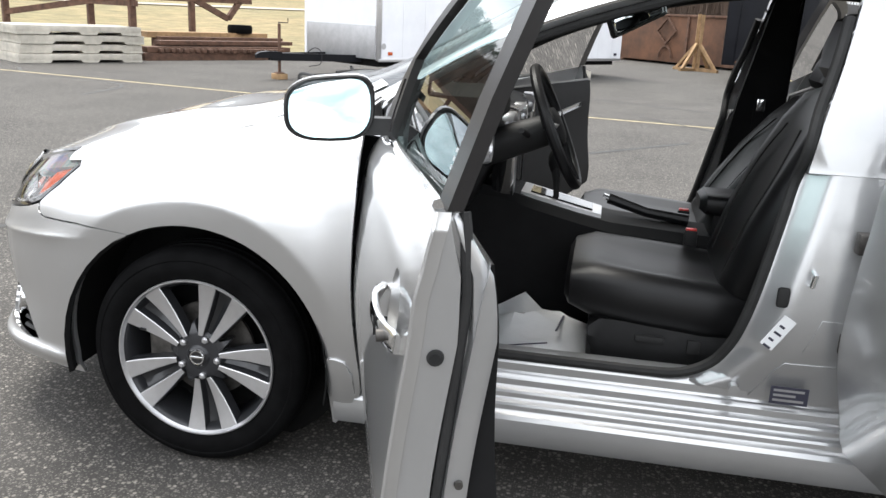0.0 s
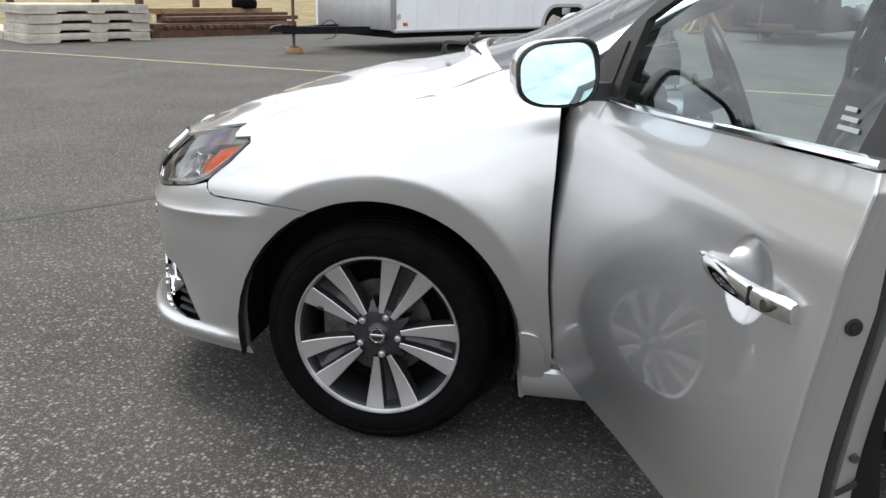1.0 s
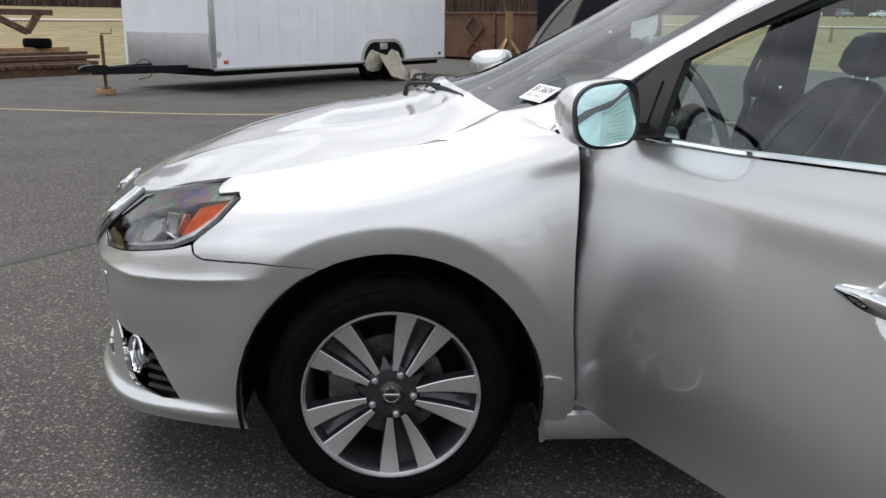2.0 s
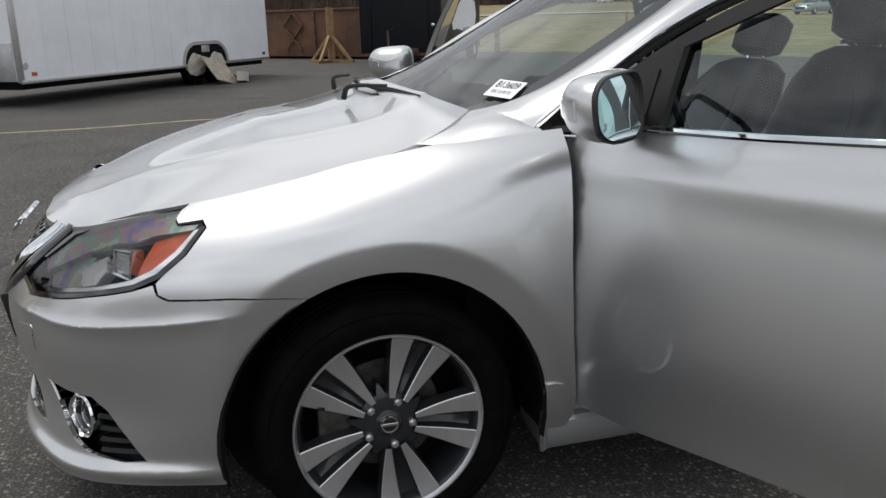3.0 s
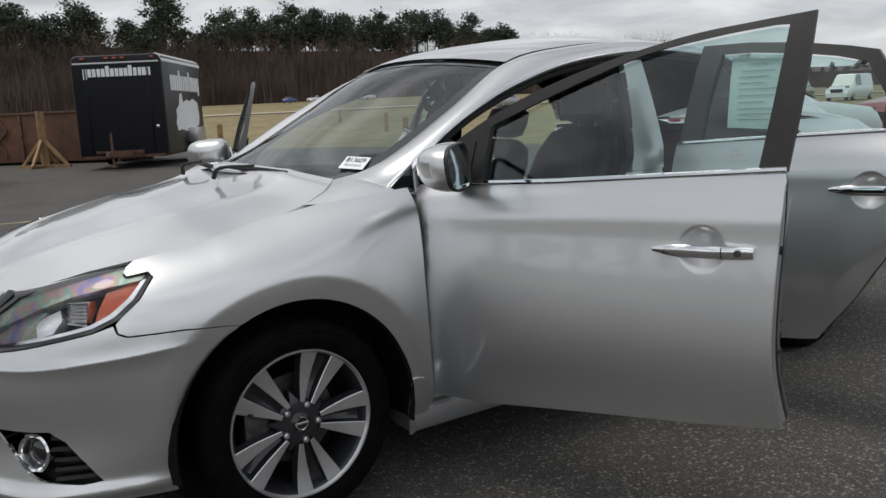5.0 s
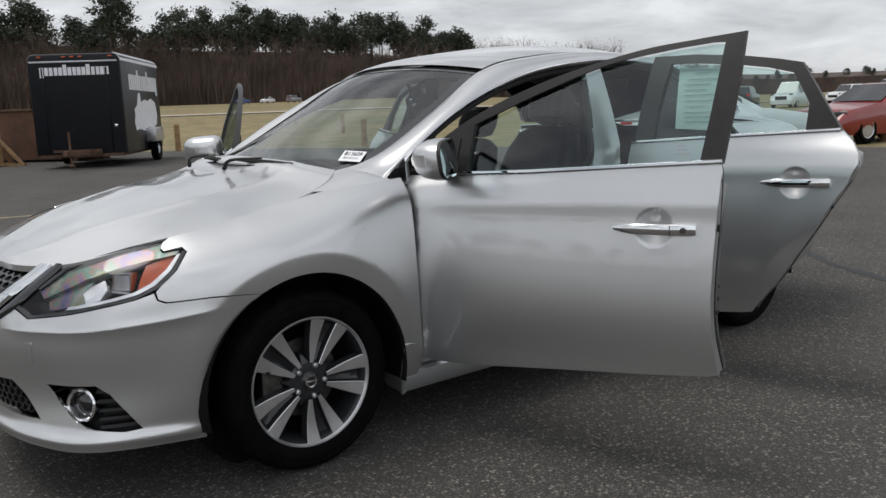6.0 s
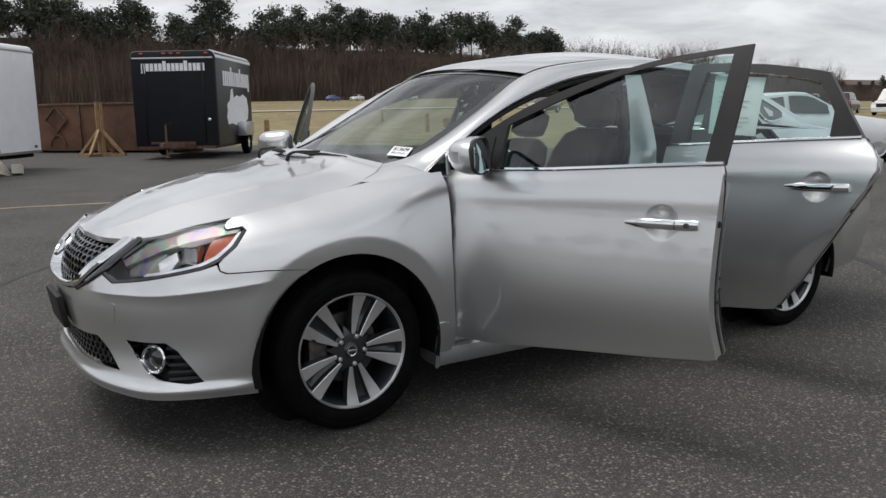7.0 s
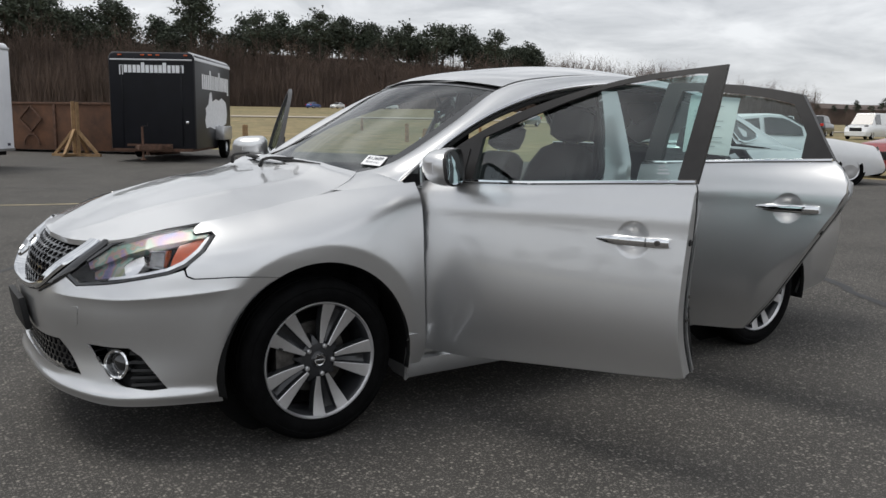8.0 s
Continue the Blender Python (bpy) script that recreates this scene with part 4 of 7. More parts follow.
FD = [(.466, .345), (.47, .310), (.50, .297), (.75, .297), (1.1, .330), (1.43, .360), (1.63, .383), (1.664, .392), (1.656, .44), (1.646, .52), (1.641, .62), (1.643, .75), (1.651, .93), (1.655, 1.015), (1.650, 1.038), (1.3, 1.022), (1.0, 1.002), (.74, .992), (.50, .988), (.472, .96), (.460, .90), (.456, .80), (.456, .60), (.460, .45)]
FD_REAR = [(1.660, .394), (1.652, .44), (1.642, .52), (1.637, .62), (1.639, .75), (1.647, .93), (1.651, 1.015), (1.647, 1.036)]
FD_OUT = [(q[0], q[1]) for q in smooth_path([(.560, .990), (.575, 1.080), (.785, 1.216), (1.05, 1.322), (1.34, 1.396), (1.56, 1.424)], 5)] + [(1.680, 1.436), (1.678, 1.30), (1.669, 1.18), (1.654, 1.040)]
FD_IN = [(.750 + .014 * k / 5, .994 + .178 * k / 5) for k in range(5)] + [(q[0], q[1]) for q in smooth_path([(.764, 1.172), (.985, 1.264), (1.23, 1.353), (1.43, 1.390), (1.58, 1.407)], 5)] + [(1.620, 1.406), (1.611, 1.29), (1.600, 1.17), (1.583, 1.036)]
RD = [(1.672, .33), (1.69, .297), (1.945, .303), (2.20, .330), (2.24, .338), (2.262, .37), (2.30, .42), (2.344, .478), (2.42, .60), (2.516, .757), (2.596, .888), (2.628, .965), (2.624, 1.005), (2.594, 1.054), (2.558, 1.090), (2.2, 1.072), (1.9, 1.056), (1.672, 1.040), (1.662, .95), (1.664, .80), (1.668, .60)]
RD_REAR = [(2.24, .345), (2.30, .42), (2.344, .478), (2.42, .60), (2.516, .757), (2.592, .888), (2.622, .965), (2.590, 1.054), (2.556, 1.088)]
RD_OUT = [(1.675, 1.04), (1.688, 1.20), (1.698, 1.33), (1.71, 1.428), (1.9, 1.428), (2.1, 1.412), (2.26, 1.388), (2.363, 1.367), (2.43, 1.27), (2.488, 1.18), (2.548, 1.092)]
RD_IN = [(1.762, 1.046), (1.770, 1.19), (1.78, 1.30), (1.795, 1.389), (1.9, 1.389), (2.1, 1.371), (2.23, 1.352), (2.335, 1.326), (2.372, 1.27), (2.414, 1.20), (2.412, 1.087)]
fd_left, m_fd = door(-1, FD_HINGE, FD_OPEN, FD, FD_OUT, FD_IN, (1.327, 1.592), .838, FD_REAR, True, True)
rd_left, m_rd = door(-1, RD_HINGE, RD_OPEN, RD, RD_OUT, RD_IN, (2.272, 2.537), .888, RD_REAR, False, False)
fd_right, m_fdr = door(1, FD_HINGE, 70, FD, FD_OUT, FD_IN, (1.327, 1.592), .838, FD_REAR, False, True)
rd_right, m_rdr = door(1, RD_HINGE, 70, RD, RD_OUT, RD_IN, (2.272, 2.537), .888, RD_REAR, False, False)


# ---- lamps, grille, mirrors ----
def normal_at(u, v, side=-1):
    h = 1e-2
    n = np.cross(shape(u + h, v) - shape(u - h, v), shape(u, v + h) - shape(u, v - h))
    n /= np.linalg.norm(n)
    p = shape(u, v)
    if n @ (p - np.array((1.2, 0, .55))) < 0:
        n = -n
    return Vector((n[0], n[1] * side, n[2]))


def at(u, v, off=0.0, side=-1):
    p = shape(u, v)
    return Vector((p[0], p[1] * side, p[2])) + normal_at(u, v, side) * off


def facing(u, v, off, side=-1, toward=None):
    """A frame on the skin whose minus y looks outwards."""
    n = Vector(toward).normalized() if toward else normal_at(u, v, side)
    return Matrix.Translation(at(u, v, off, side)) @ n.to_track_quat("-Y", "Z").to_matrix().to_4x4()


PRISM = material("coated_reflector", (0.62, 0.63, 0.65), 0.34, 0.6, 0.25, 13, detail=2.0)
film = [q for q in PRISM.node_tree.nodes if q.type == "VALTORGB"][0].color_ramp
film.elements[0].color, film.elements[1].color = (.10, .13, .23, 1), (.24, .27, .17, 1)
for place, tone in ((.40, (.20, .16, .29, 1)), (.47, (.29, .20, .17, 1)), (.53, (.13, .25, .22, 1)), (.60, (.32, .32, .30, 1))):
    film.elements.new(place).color = tone
BRIGHT = material("bright_reflector", (0.86, 0.87, 0.88), 0.16, 0.8, 0.05, 40)
LAMP_BLACK2 = material("lamp_inner_black", (0.012, 0.012, 0.013), 0.2, 0.1, 0.2, 40, coat=0.5)
LAMP = [(1.80, 2.585), (1.52, 2.825), (1.704, 3.282), (1.993, 3.78), (2.473, 3.93), (3.065, 3.985), (3.80, 3.975), (3.70, 3.89), (3.685, 3.79), (3.74, 3.715), (4.02, 3.69), (4.11, 3.58), (3.95, 3.22), (3.72, 2.97), (3.438, 2.85), (2.953, 2.79), (2.406, 2.69)]


def shrink(o, k, c=None):
    c = c or (sum(p[0] for p in o) / len(o), sum(p[1] for p in o) / len(o))
    return [(c[0] + (p[0] - c[0]) * k, c[1] + (p[1] - c[1]) * k) for p in o]


def headlamp(side):
    ob = sheet("headlamp", LAMP, shape, LAMP_BLACK2, car, "swept clear headlamp with amber side lens", step=(.12, .12), fine=.08, side=side, off=-.075, flange=-.07)
    cover = sheet("lamp_cover", LAMP, shape, LAMP_CLEAR, ob, "clear plastic cover", step=(.08, .08), fine=.06, side=side, off=-.003, flange=0)
    cover.visible_shadow = False
    # dark lower border
    low = [(1.52, 2.82), (1.80, 2.585), (2.406, 2.685), (2.953, 2.785), (3.438, 2.845), (3.72, 2.965), (3.95, 3.215), (4.11, 3.575), (4.06, 3.60), (3.90, 3.27), (3.68, 3.03), (3.42, 2.91), (2.95, 2.85), (2.406, 2.75), (1.84, 2.66), (1.58, 2.86)]
    sheet("lamp_border", low, shape, BLACK_GLOSS, ob, step=(.1, .2), fine=.05, side=side, off=.002, flange=.01)
    top = [(1.70, 3.27), (1.985, 3.78), (2.473, 3.935), (3.065, 3.99), (3.80, 3.98), (3.74, 3.93), (3.06, 3.935), (2.50, 3.88), (2.06, 3.73), (1.80, 3.26)]
    sheet("lamp_border", top, shape, BLACK_GLOSS, ob, step=(.1, .2), fine=.05, side=side, off=.001, flange=.01)
    strip = [(2.35, 2.79), (2.95, 2.875), (3.42, 2.935), (3.66, 3.055), (3.87, 3.29), (4.02, 3.60), (3.96, 3.60), (3.80, 3.33), (3.60, 3.12), (3.38, 3.0), (2.95, 2.94), (2.4, 2.87)]
    sheet("light_guide", strip, shape, BRIGHT, ob, "silver light strip", step=(.1, .2), fine=.05, side=side, off=-.008, flange=.012)
    amber = [(3.46, 3.56), (3.75, 3.60), (4.00, 3.60), (3.80, 3.33), (3.60, 3.13), (3.42, 3.03), (3.42, 3.28)]
    sheet("amber_lens", amber, shape, AMBER, ob, "orange side reflector", step=(.06, .06), fine=.05, side=side, off=-.016, flange=.03)
    prism = [(1.74, 3.30), (2.02, 3.765), (2.48, 3.905), (3.06, 3.965), (3.76, 3.955), (3.68, 3.88), (3.66, 3.78), (3.72, 3.70), (4.0, 3.67), (3.96, 3.60), (3.5, 3.62), (3.0, 3.60), (2.5, 3.46), (2.1, 3.20), (1.9, 3.05)]
    sheet("upper_reflector", prism, shape, PRISM, ob, "iridescent upper reflector", step=(.1, .1), fine=.05, side=side, off=-.007, flange=.03)
    refl = [(2.02, 2.80), (2.30, 2.86), (2.62, 2.95), (2.50, 3.20), (2.62, 3.42), (2.40, 3.45), (2.15, 3.25), (1.95, 3.0)]
    sheet("main_reflector", refl, shape, PRISM, ob, "bright faceted reflector", step=(.06, .06), fine=.05, side=side, off=-.020, flange=.03)
    refl2 = [(2.26, 2.85), (2.62, 2.93), (2.86, 2.98), (2.92, 3.22), (2.80, 3.44), (2.52, 3.30), (2.44, 3.06)]
    sheet("side_reflector", refl2, shape, BRIGHT, ob, "bright faceted reflector", step=(.06, .06), fine=.05, side=side, off=-.022, flange=.03)
    blk = [(1.75, 2.80), (1.95, 2.72), (2.25, 2.80), (2.02, 3.0), (2.0, 3.25), (1.80, 3.1)]
    sheet("inner_fin", blk, shape, LAMP_BLACK2, ob, step=(.1, .1), fine=.05, side=side, off=-.035, flange=.02)
    # square chrome projector with a ribbed lens
    T = facing(3.12, 3.30, -.020, side, (-.80, side * .58, .1))
    part("projector_bezel", skin([[(x * k, y, z * k) for x, z in ((-.036, -.030), (.034, -.036), (.038, .034), (-.030, .030))] for k, y in ((1, .03), (1.0, .0), (.94, -.004), (.86, .0), (.80, .012))], True, True), CHROME, ob, "square chrome projector surround", m=T)
    for k in range(5):
        part("lens_rib", box(-.026, .027, .002, .010, -.024 + .0098 * k, -.0156 + .0098 * k, .003, 2), BRIGHT, ob, m=T)
    return ob


for s in (-1, 1):
    headlamp(s)

# grille
nose = [(-1.75, 3.95), (-1.0, 4.0), (0, 4.0), (1.0, 4.0), (1.75, 3.95), (1.5, 2.85), (1.25, 2.5), (.95, 2.25), (.5, 2.15), (-.5, 2.15), (-.95, 2.25), (-1.25, 2.5), (-1.5, 2.85)]
grille = sheet("grille", nose, shape, PLASTIC, car, "black honeycomb grille with a chrome V", step=(.3, .3), fine=.2, side=-1, off=-.06, flange=0)


def honeycomb(name, inside, u0, u1, v0, v1, du, dv, off, parent, w=.16):
    """Hexagon cell walls on the skin."""
    bm = bmesh.new()
    row = 0
    v = v0
    while v < v1:
        u = u0 + (du / 2 if row % 2 else 0)
        while u < u1:
            if inside(u, v):
                outer = [(u + du * .5 * 1.08 * math.cos(radians(60 * k + 30)), v + dv * .62 * math.sin(radians(60 * k + 30))) for k in range(6)]
                inner = [(u + du * .5 * (1 - w) * math.cos(radians(60 * k + 30)), v + dv * .62 * (1 - w * 1.1) * math.sin(radians(60 * k + 30))) for k in range(6)]
                a = [bm.verts.new(Vector(shape(*q)) * 1 + Vector((off, 0, 0))) for q in outer]
                b = [bm.verts.new(Vector(shape(*q)) + Vector((off, 0, 0))) for q in inner]
                c = [bm.verts.new(q.co + Vector((.025, 0, 0))) for q in b]
                for k in range(6):
                    j = (k + 1) % 6
                    bm.faces.new((a[k], a[j], b[j], b[k]))
                    bm.faces.new((b[k], b[j], c[j], c[k]))
            u += du
        v += dv * .93
        row += 1
    for q in bm.verts:
        q.co.y *= -1
    bmesh.ops.recalc_face_normals(bm, faces=bm.faces)
    return part(name, bm, BLACK_GLOSS, parent, smooth=False)


def v_half(v):
    """How far out the grille reaches at that height."""
    return float(np.interp(v, [2.2, 2.35, 2.75, 3.3, 3.9], [.5, .85, 1.12, 1.36, 1.60]))


honeycomb("grille_mesh", lambda u, v: abs(u) < v_half(v) - .05 and v > 2.28, -1.7, 1.7, 2.25, 3.96, .17, .22, .030, grille)


def band(path, half, off, mat, name, parent, label="", side=-1, depth=.03):
    """A raised strip that follows a path on the skin; half: half widths in the skin's own first number."""
    pts = smooth_path([(a, b, 0) for a, b in path], 6)
    n = len(pts)
    rows = []
    for i, p in enumerate(pts):
        h = float(np.interp(i / (n - 1), np.linspace(0, 1, len(half)), half))
        t = (pts[min(i + 1, n - 1)] - pts[max(i - 1, 0)]).normalized()
        q = Vector((-t.y, t.x, 0))
        row = []
        for k, o in ((-1, -depth), (-1, off * .4), (-.6, off * .9), (0, off), (.6, off * .9), (1, off * .4), (1, -depth)):
            c = p + q * h * k
            row.append(at(c.x, c.y, o, side))
        rows.append(row)
    return part(name, skin(rows, False, False), mat, parent, label)


arm = [(1.60, 3.93), (1.42, 3.35), (1.18, 2.80), (.92, 2.42), (.45, 2.31), (0, 2.29), (-.45, 2.31), (-.92, 2.42), (-1.18, 2.80), (-1.42, 3.35), (-1.60, 3.93)]
band(arm, [.150, .112, .085, .090, .085, .112, .150], .014, CHROME, "chrome_v", grille, "chrome V bar")
for s in (-1, 1):
    band([(1.86, 3.90), (1.70, 3.45), (1.52, 2.95), (1.28, 2.58), (1.0, 2.29)], [.10, .10, .09, .07, .03], .008, BLACK_GLOSS, "gloss_bar", grille, side=s)
bm = lathe([(.044, -.008), (.050, -.012), (.056, -.008), (.056, .0), (.044, .0)], 40, closed=True)
box(-.066, .066, -.014, .0, -.011, .011, .004, 2, bm)
part("grille_badge", bm, CHROME, grille, "round chrome badge", m=facing(0, 3.28, .012))
plate = box(-.150, .150, -.012, .012, -.066, .066, .006, 2)
part("plate_holder", plate, PLASTIC, car, "black number plate holder", m=facing(0, 1.62, .02))
# lower opening and fog lamps
low = [(-1.40, 1.36), (1.40, 1.36), (1.60, 1.11), (2.0, .58), (1.293, .58), (0, .58), (-1.293, .58), (-2.0, .58), (-1.60, 1.11)]
lg = sheet("lower_grille", low, shape, PLASTIC, car, step=(.3, .3), fine=.15, side=-1, off=-.06, flange=0)
honeycomb("lower_mesh", lambda u, v: abs(u) < float(np.interp(v, [.6, 1.1, 1.33], [1.85, 1.5, 1.32])) and .66 < v < 1.28, -1.9, 1.9, .62, 1.34, .14, .16, .012, lg)
fog_hole = [(2.033, 1.36), (2.95, 1.36), (3.13, 1.168), (3.33, .80), (3.52, .41), (3.317, .38), (2.922, .48), (2.719, .59), (2.383, .92)]
for s in (-1, 1):
    fo = sheet("fog_pocket", fog_hole, shape, PLASTIC, car, "black fog lamp surround", step=(.15, .15), fine=.08, side=s, off=-.055, flange=-.05)
    for k in range(5):
        v = .52 + .17 * k
        u0 = float(np.interp(v, [.5, .9, 1.3], [3.02, 2.95, 2.90]))
        u1 = float(np.interp(v, [.41, .80, 1.168, 1.33], [3.50, 3.33, 3.13, 2.97])) - .02
        if u1 > u0 + .05:
            rows = [[at(u0 + (u1 - u0) * q / 5, v + dv, o, s) for dv, o in ((-.03, -.05), (-.03, -.018), (.03, -.022), (.03, -.05))] for q in range(6)]
            part("fog_slat", skin(rows, True, True), PLASTIC, fo)
    T = facing(2.66, .98, -.020, s, (-.80, s * .58, .12))
    part("fog_ring", lathe([(.040, .004), (.044, -.006), (.050, -.010), (.0555, -.006), (.057, .02), (.042, .03)], 48, closed=True), CHROME, fo, "chrome fog lamp ring", m=T)
    part("fog_lens", lathe([(.0, .004), (.02, .006), (.036, .012), (.042, .018)], 40), BLACK_GLOSS, fo, m=T)
    part("fog_bowl", lathe([(.0, .05), (.03, .045), (.043, .02)], 40), LAMP_BLACK, fo, m=T)


SWEEP = .283     # how far the mirror turns in towards the driver


def door_mirror(side, m, parent):
    """A folding mirror in the closed door's place, carried along by the door's swing."""
    def put(x, w, z):
        """The head's own place and size on the door."""
        return m @ Vector((x + .098, side * (.842 + (w - .842) * .938 + .0027), 1.059 + (z - 1.064) * .938))

    outline = []
    for a in range(32):
        th = 2 * math.pi * a / 32
        c, sn = math.cos(th), math.sin(th)
        zz = .076 * math.copysign(abs(sn) ** .60, sn)
        if sn > 0:
            zz *= 1 - .22 * c
        else:
            zz *= 1 - .26 * max(0, -c) ** 3 - .13 * max(0, c)
        outline.append((.946 + .108 * math.copysign(abs(c) ** .55, c), 1.064 + zz))
    ctr = (.946, 1.064)

    def ringpts(k, x, tip=0.0):
        return [put(x - (.13 + tip) * (b - ctr[1]) * k + SWEEP * (ctr[0] + (a - ctr[0]) * k - .845) - .03, ctr[0] + (a - ctr[0]) * k, ctr[1] + (b - ctr[1]) * k) for a, b in outline]

    shell = ((.975, .656), (1.0, .636), (.985, .612), (.93, .586), (.82, .562), (.66, .544), (.44, .533), (.20, .528), (.03, .527))
    ob = part("door_mirror", skin([ringpts(k, x) for k, x in shell]), PAINT, parent, "silver door mirror with a black bezel")
    part("mirror_bezel", skin([ringpts(.96, .650), ringpts(.985, .657), ringpts(.985, .667), ringpts(.945, .670), ringpts(.87, .660)], True, False), FRAME_BLACK, parent, "black mirror bezel")
    part("mirror_glass", skin([ringpts(.885, .6635, .085), ringpts(.5, .665, .085), ringpts(.02, .6655, .085)], True, True), MIRROR, parent, "mirror glass")
    # indicator strip on the housing's front
    rows = []
    for k, x in ((.985, .606), (.93, .583), (.82, .559), (.66, .541), (.44, .530)):
        ring, deep = ringpts(k * 1.012, x - .001), ringpts(k * .9, x + .012)
        rows.append([ring[31], ring[0], ring[1], deep[1], deep[31]])
    part("mirror_indicator", skin(rows), SILVER_TRIM, parent, "clear indicator strip")
    bm = bmesh.new()
    skin([[m @ Vector((x, side * w, z)) for x, z in ((.655 + d, .996), (.715 + d, .996), (.708 + d, 1.034), (.662 + d, 1.034))] for w, d in ((.775, 0), (.82, 0), (.875, 0))], True, True, bm)
    part("mirror_foot", bm, FRAME_BLACK, parent)
    return ob


door_mirror(-1, m_fd, fd_left)
door_mirror(1, m_fdr, fd_right)
for s, m, parent in ((-1, m_fd, fd_left), (1, m_fdr, fd_right)):
    tri = [(.555, 1.0), (.63, 1.085), (.715, 1.126), (.703, 1.0)]
    bm = bmesh.new()
    rows = [[m @ Vector((p[0], s * (p[1] + o), p[2])) for p in (glass_side(*q) for q in tri)] for o in (.008, -.03)]
    skin(rows, True, True, bm)
    part("mirror_sail", bm, FRAME_BLACK, parent)

# ---- screens, wipers, sticker ----
def ws_point(t, r):
    """A point on the windscreen: t up the edge, r from the middle (0) to the left edge (1)."""
    i = t * (len(ws_edge) - 1)
    k = min(int(i), len(ws_edge) - 2)
    e = ws_edge[k].lerp(ws_edge[k + 1], i - k)
    bow = -.185 + .095 * t
    return Vector((e.x + bow * (1 - r * r), -e.y * r, e.z - .004 + (.028 + .014 * t) * (1 - abs(r) ** 2.2)))


def ws_band(name, t0, t1, r0, r1, mat, lift, parent, label="", n=14, k=10):
    bm = bmesh.new()
    rows = [[bm.verts.new(ws_point(t0 + (t1 - t0) * i / k, r0 + (r1 - r0) * j / n) + Vector((-lift * .6, 0, lift))) for j in range(n + 1)] for i in range(k + 1)]
    for a, b in zip(rows, rows[1:]):
        for j in range(n):
            bm.faces.new((a[j], a[j + 1], b[j + 1], b[j]))
    return part(name, bm, mat, parent, label)


for s in (-1, 1):
    ws_band("glass_border", 0, 1, s * .935, s * 1.0, BLACK_GLOSS, .002, windscreen)
ws_band("glass_border", 0, .045, -1, 1, BLACK_GLOSS, .002, windscreen, n=24)
ws_band("glass_border", .972, 1.0, -1, 1, BLACK_GLOSS, .002, windscreen, n=24)
STICKER = [Vector(q) for q in ((.414, -.476, 1.083), (.457, -.566, 1.077), (.393, -.612, 1.043), (.350, -.522, 1.049))]


def on_sticker(a, b, lift=0.0):
    """A point of the sticker: a along the line of writing, b upwards, both 0 to 1."""
    low, high = STICKER[3].lerp(STICKER[2], a), STICKER[0].lerp(STICKER[1], a)
    return low.lerp(high, b) + Vector((-.35, -.2, .9)) * lift


tag_ob = part("stock_sticker", skin([[on_sticker(a, b, o) for a, b in ((0, 0), (1, 0), (1, 1), (0, 1))] for o in (-.001, .0)], True, True), PAPER, None, smooth=False)
tagged(tag_ob, "white stock number sticker inside the windscreen", "sticker")
txt = bpy.data.curves.new("sticker_number", "FONT")
txt.body, txt.size, txt.align_x, txt.align_y = "B13609", 1.0, "CENTER", "CENTER"
tmp = new("sticker_number", txt)
deps = bpy.context.evaluated_depsgraph_get()
me = bpy.data.meshes.new_from_object(tmp.evaluated_get(deps))
bpy.data.objects.remove(tmp)
span = max(v.co.x for v in me.vertices) - min(v.co.x for v in me.vertices)
tall = max(v.co.y for v in me.vertices) - min(v.co.y for v in me.vertices)
for v in me.vertices:
    v.co = on_sticker(.5 + v.co.x / span * .78, .68 + v.co.y / tall * .36, .002)
obj("sticker_number", me, INK, tag_ob, smooth=False)
bm = bmesh.new()
rng = random.Random(5)
x = .16
while x < .84:
    w = rng.choice((.007, .010, .016))
    bm.faces.new([bm.verts.new(on_sticker(q, r, .002)) for q, r in ((x, .18), (x + w, .18), (x + w, .38), (x, .38))])
    x += w + rng.choice((.016, .022, .032))
part("bar_marks", bm, INK, tag_ob, smooth=False)


def wiper(r_pivot, r_tip, t_tip):
    a = ws_point(0, r_pivot) + Vector((-.07, 0, -.012))
    b = ws_point(t_tip, (r_pivot + r_tip) / 2) + Vector((-.02, 0, .03))
    ob = part("wiper", tube(smooth_path([a, a.lerp(b, .25) + Vector((-.01, 0, .025)), b], 5), [.009, .009, .008, .008, .007, .007, .006, .006, .005, .005, .004], 8), PLASTIC, car, "black wiper arm and blade")
    c, d = ws_point(.03, r_pivot * .5 + r_tip * .5 - .30), ws_point(t_tip, r_tip)
    part("wiper_blade", tube([p + Vector((-.012, 0, .016)) for p in (c, c.lerp(d, .3), c.lerp(d, .6), d)], [.003, .006, .006, .003], 6, flat=1.6), RUBBER, ob)


wiper(.25, .72, .035)
wiper(-.55, -.05, .035)


# ---- shell behind the doors, and the cabin ----
tub = box(.30, 3.3, -.66, .66, .20, .29, .01)
floor_pan = part("floor_pan", tub, CARPET, car, "black carpeted floor")
part("firewall", box(.24, .34, -.70, .70, .28, .95, .01), LINER, car)
part("engine_bay", box(-.62, .24, -.52, .52, .26, .72, .03), LINER, car)
part("under_tray", box(-.78, .3, -.46, .46, .19, .25, .02), LINER, car)
part("boot_floor", box(2.3, 3.45, -.60, .60, .25, .62, .03), LINER, car)


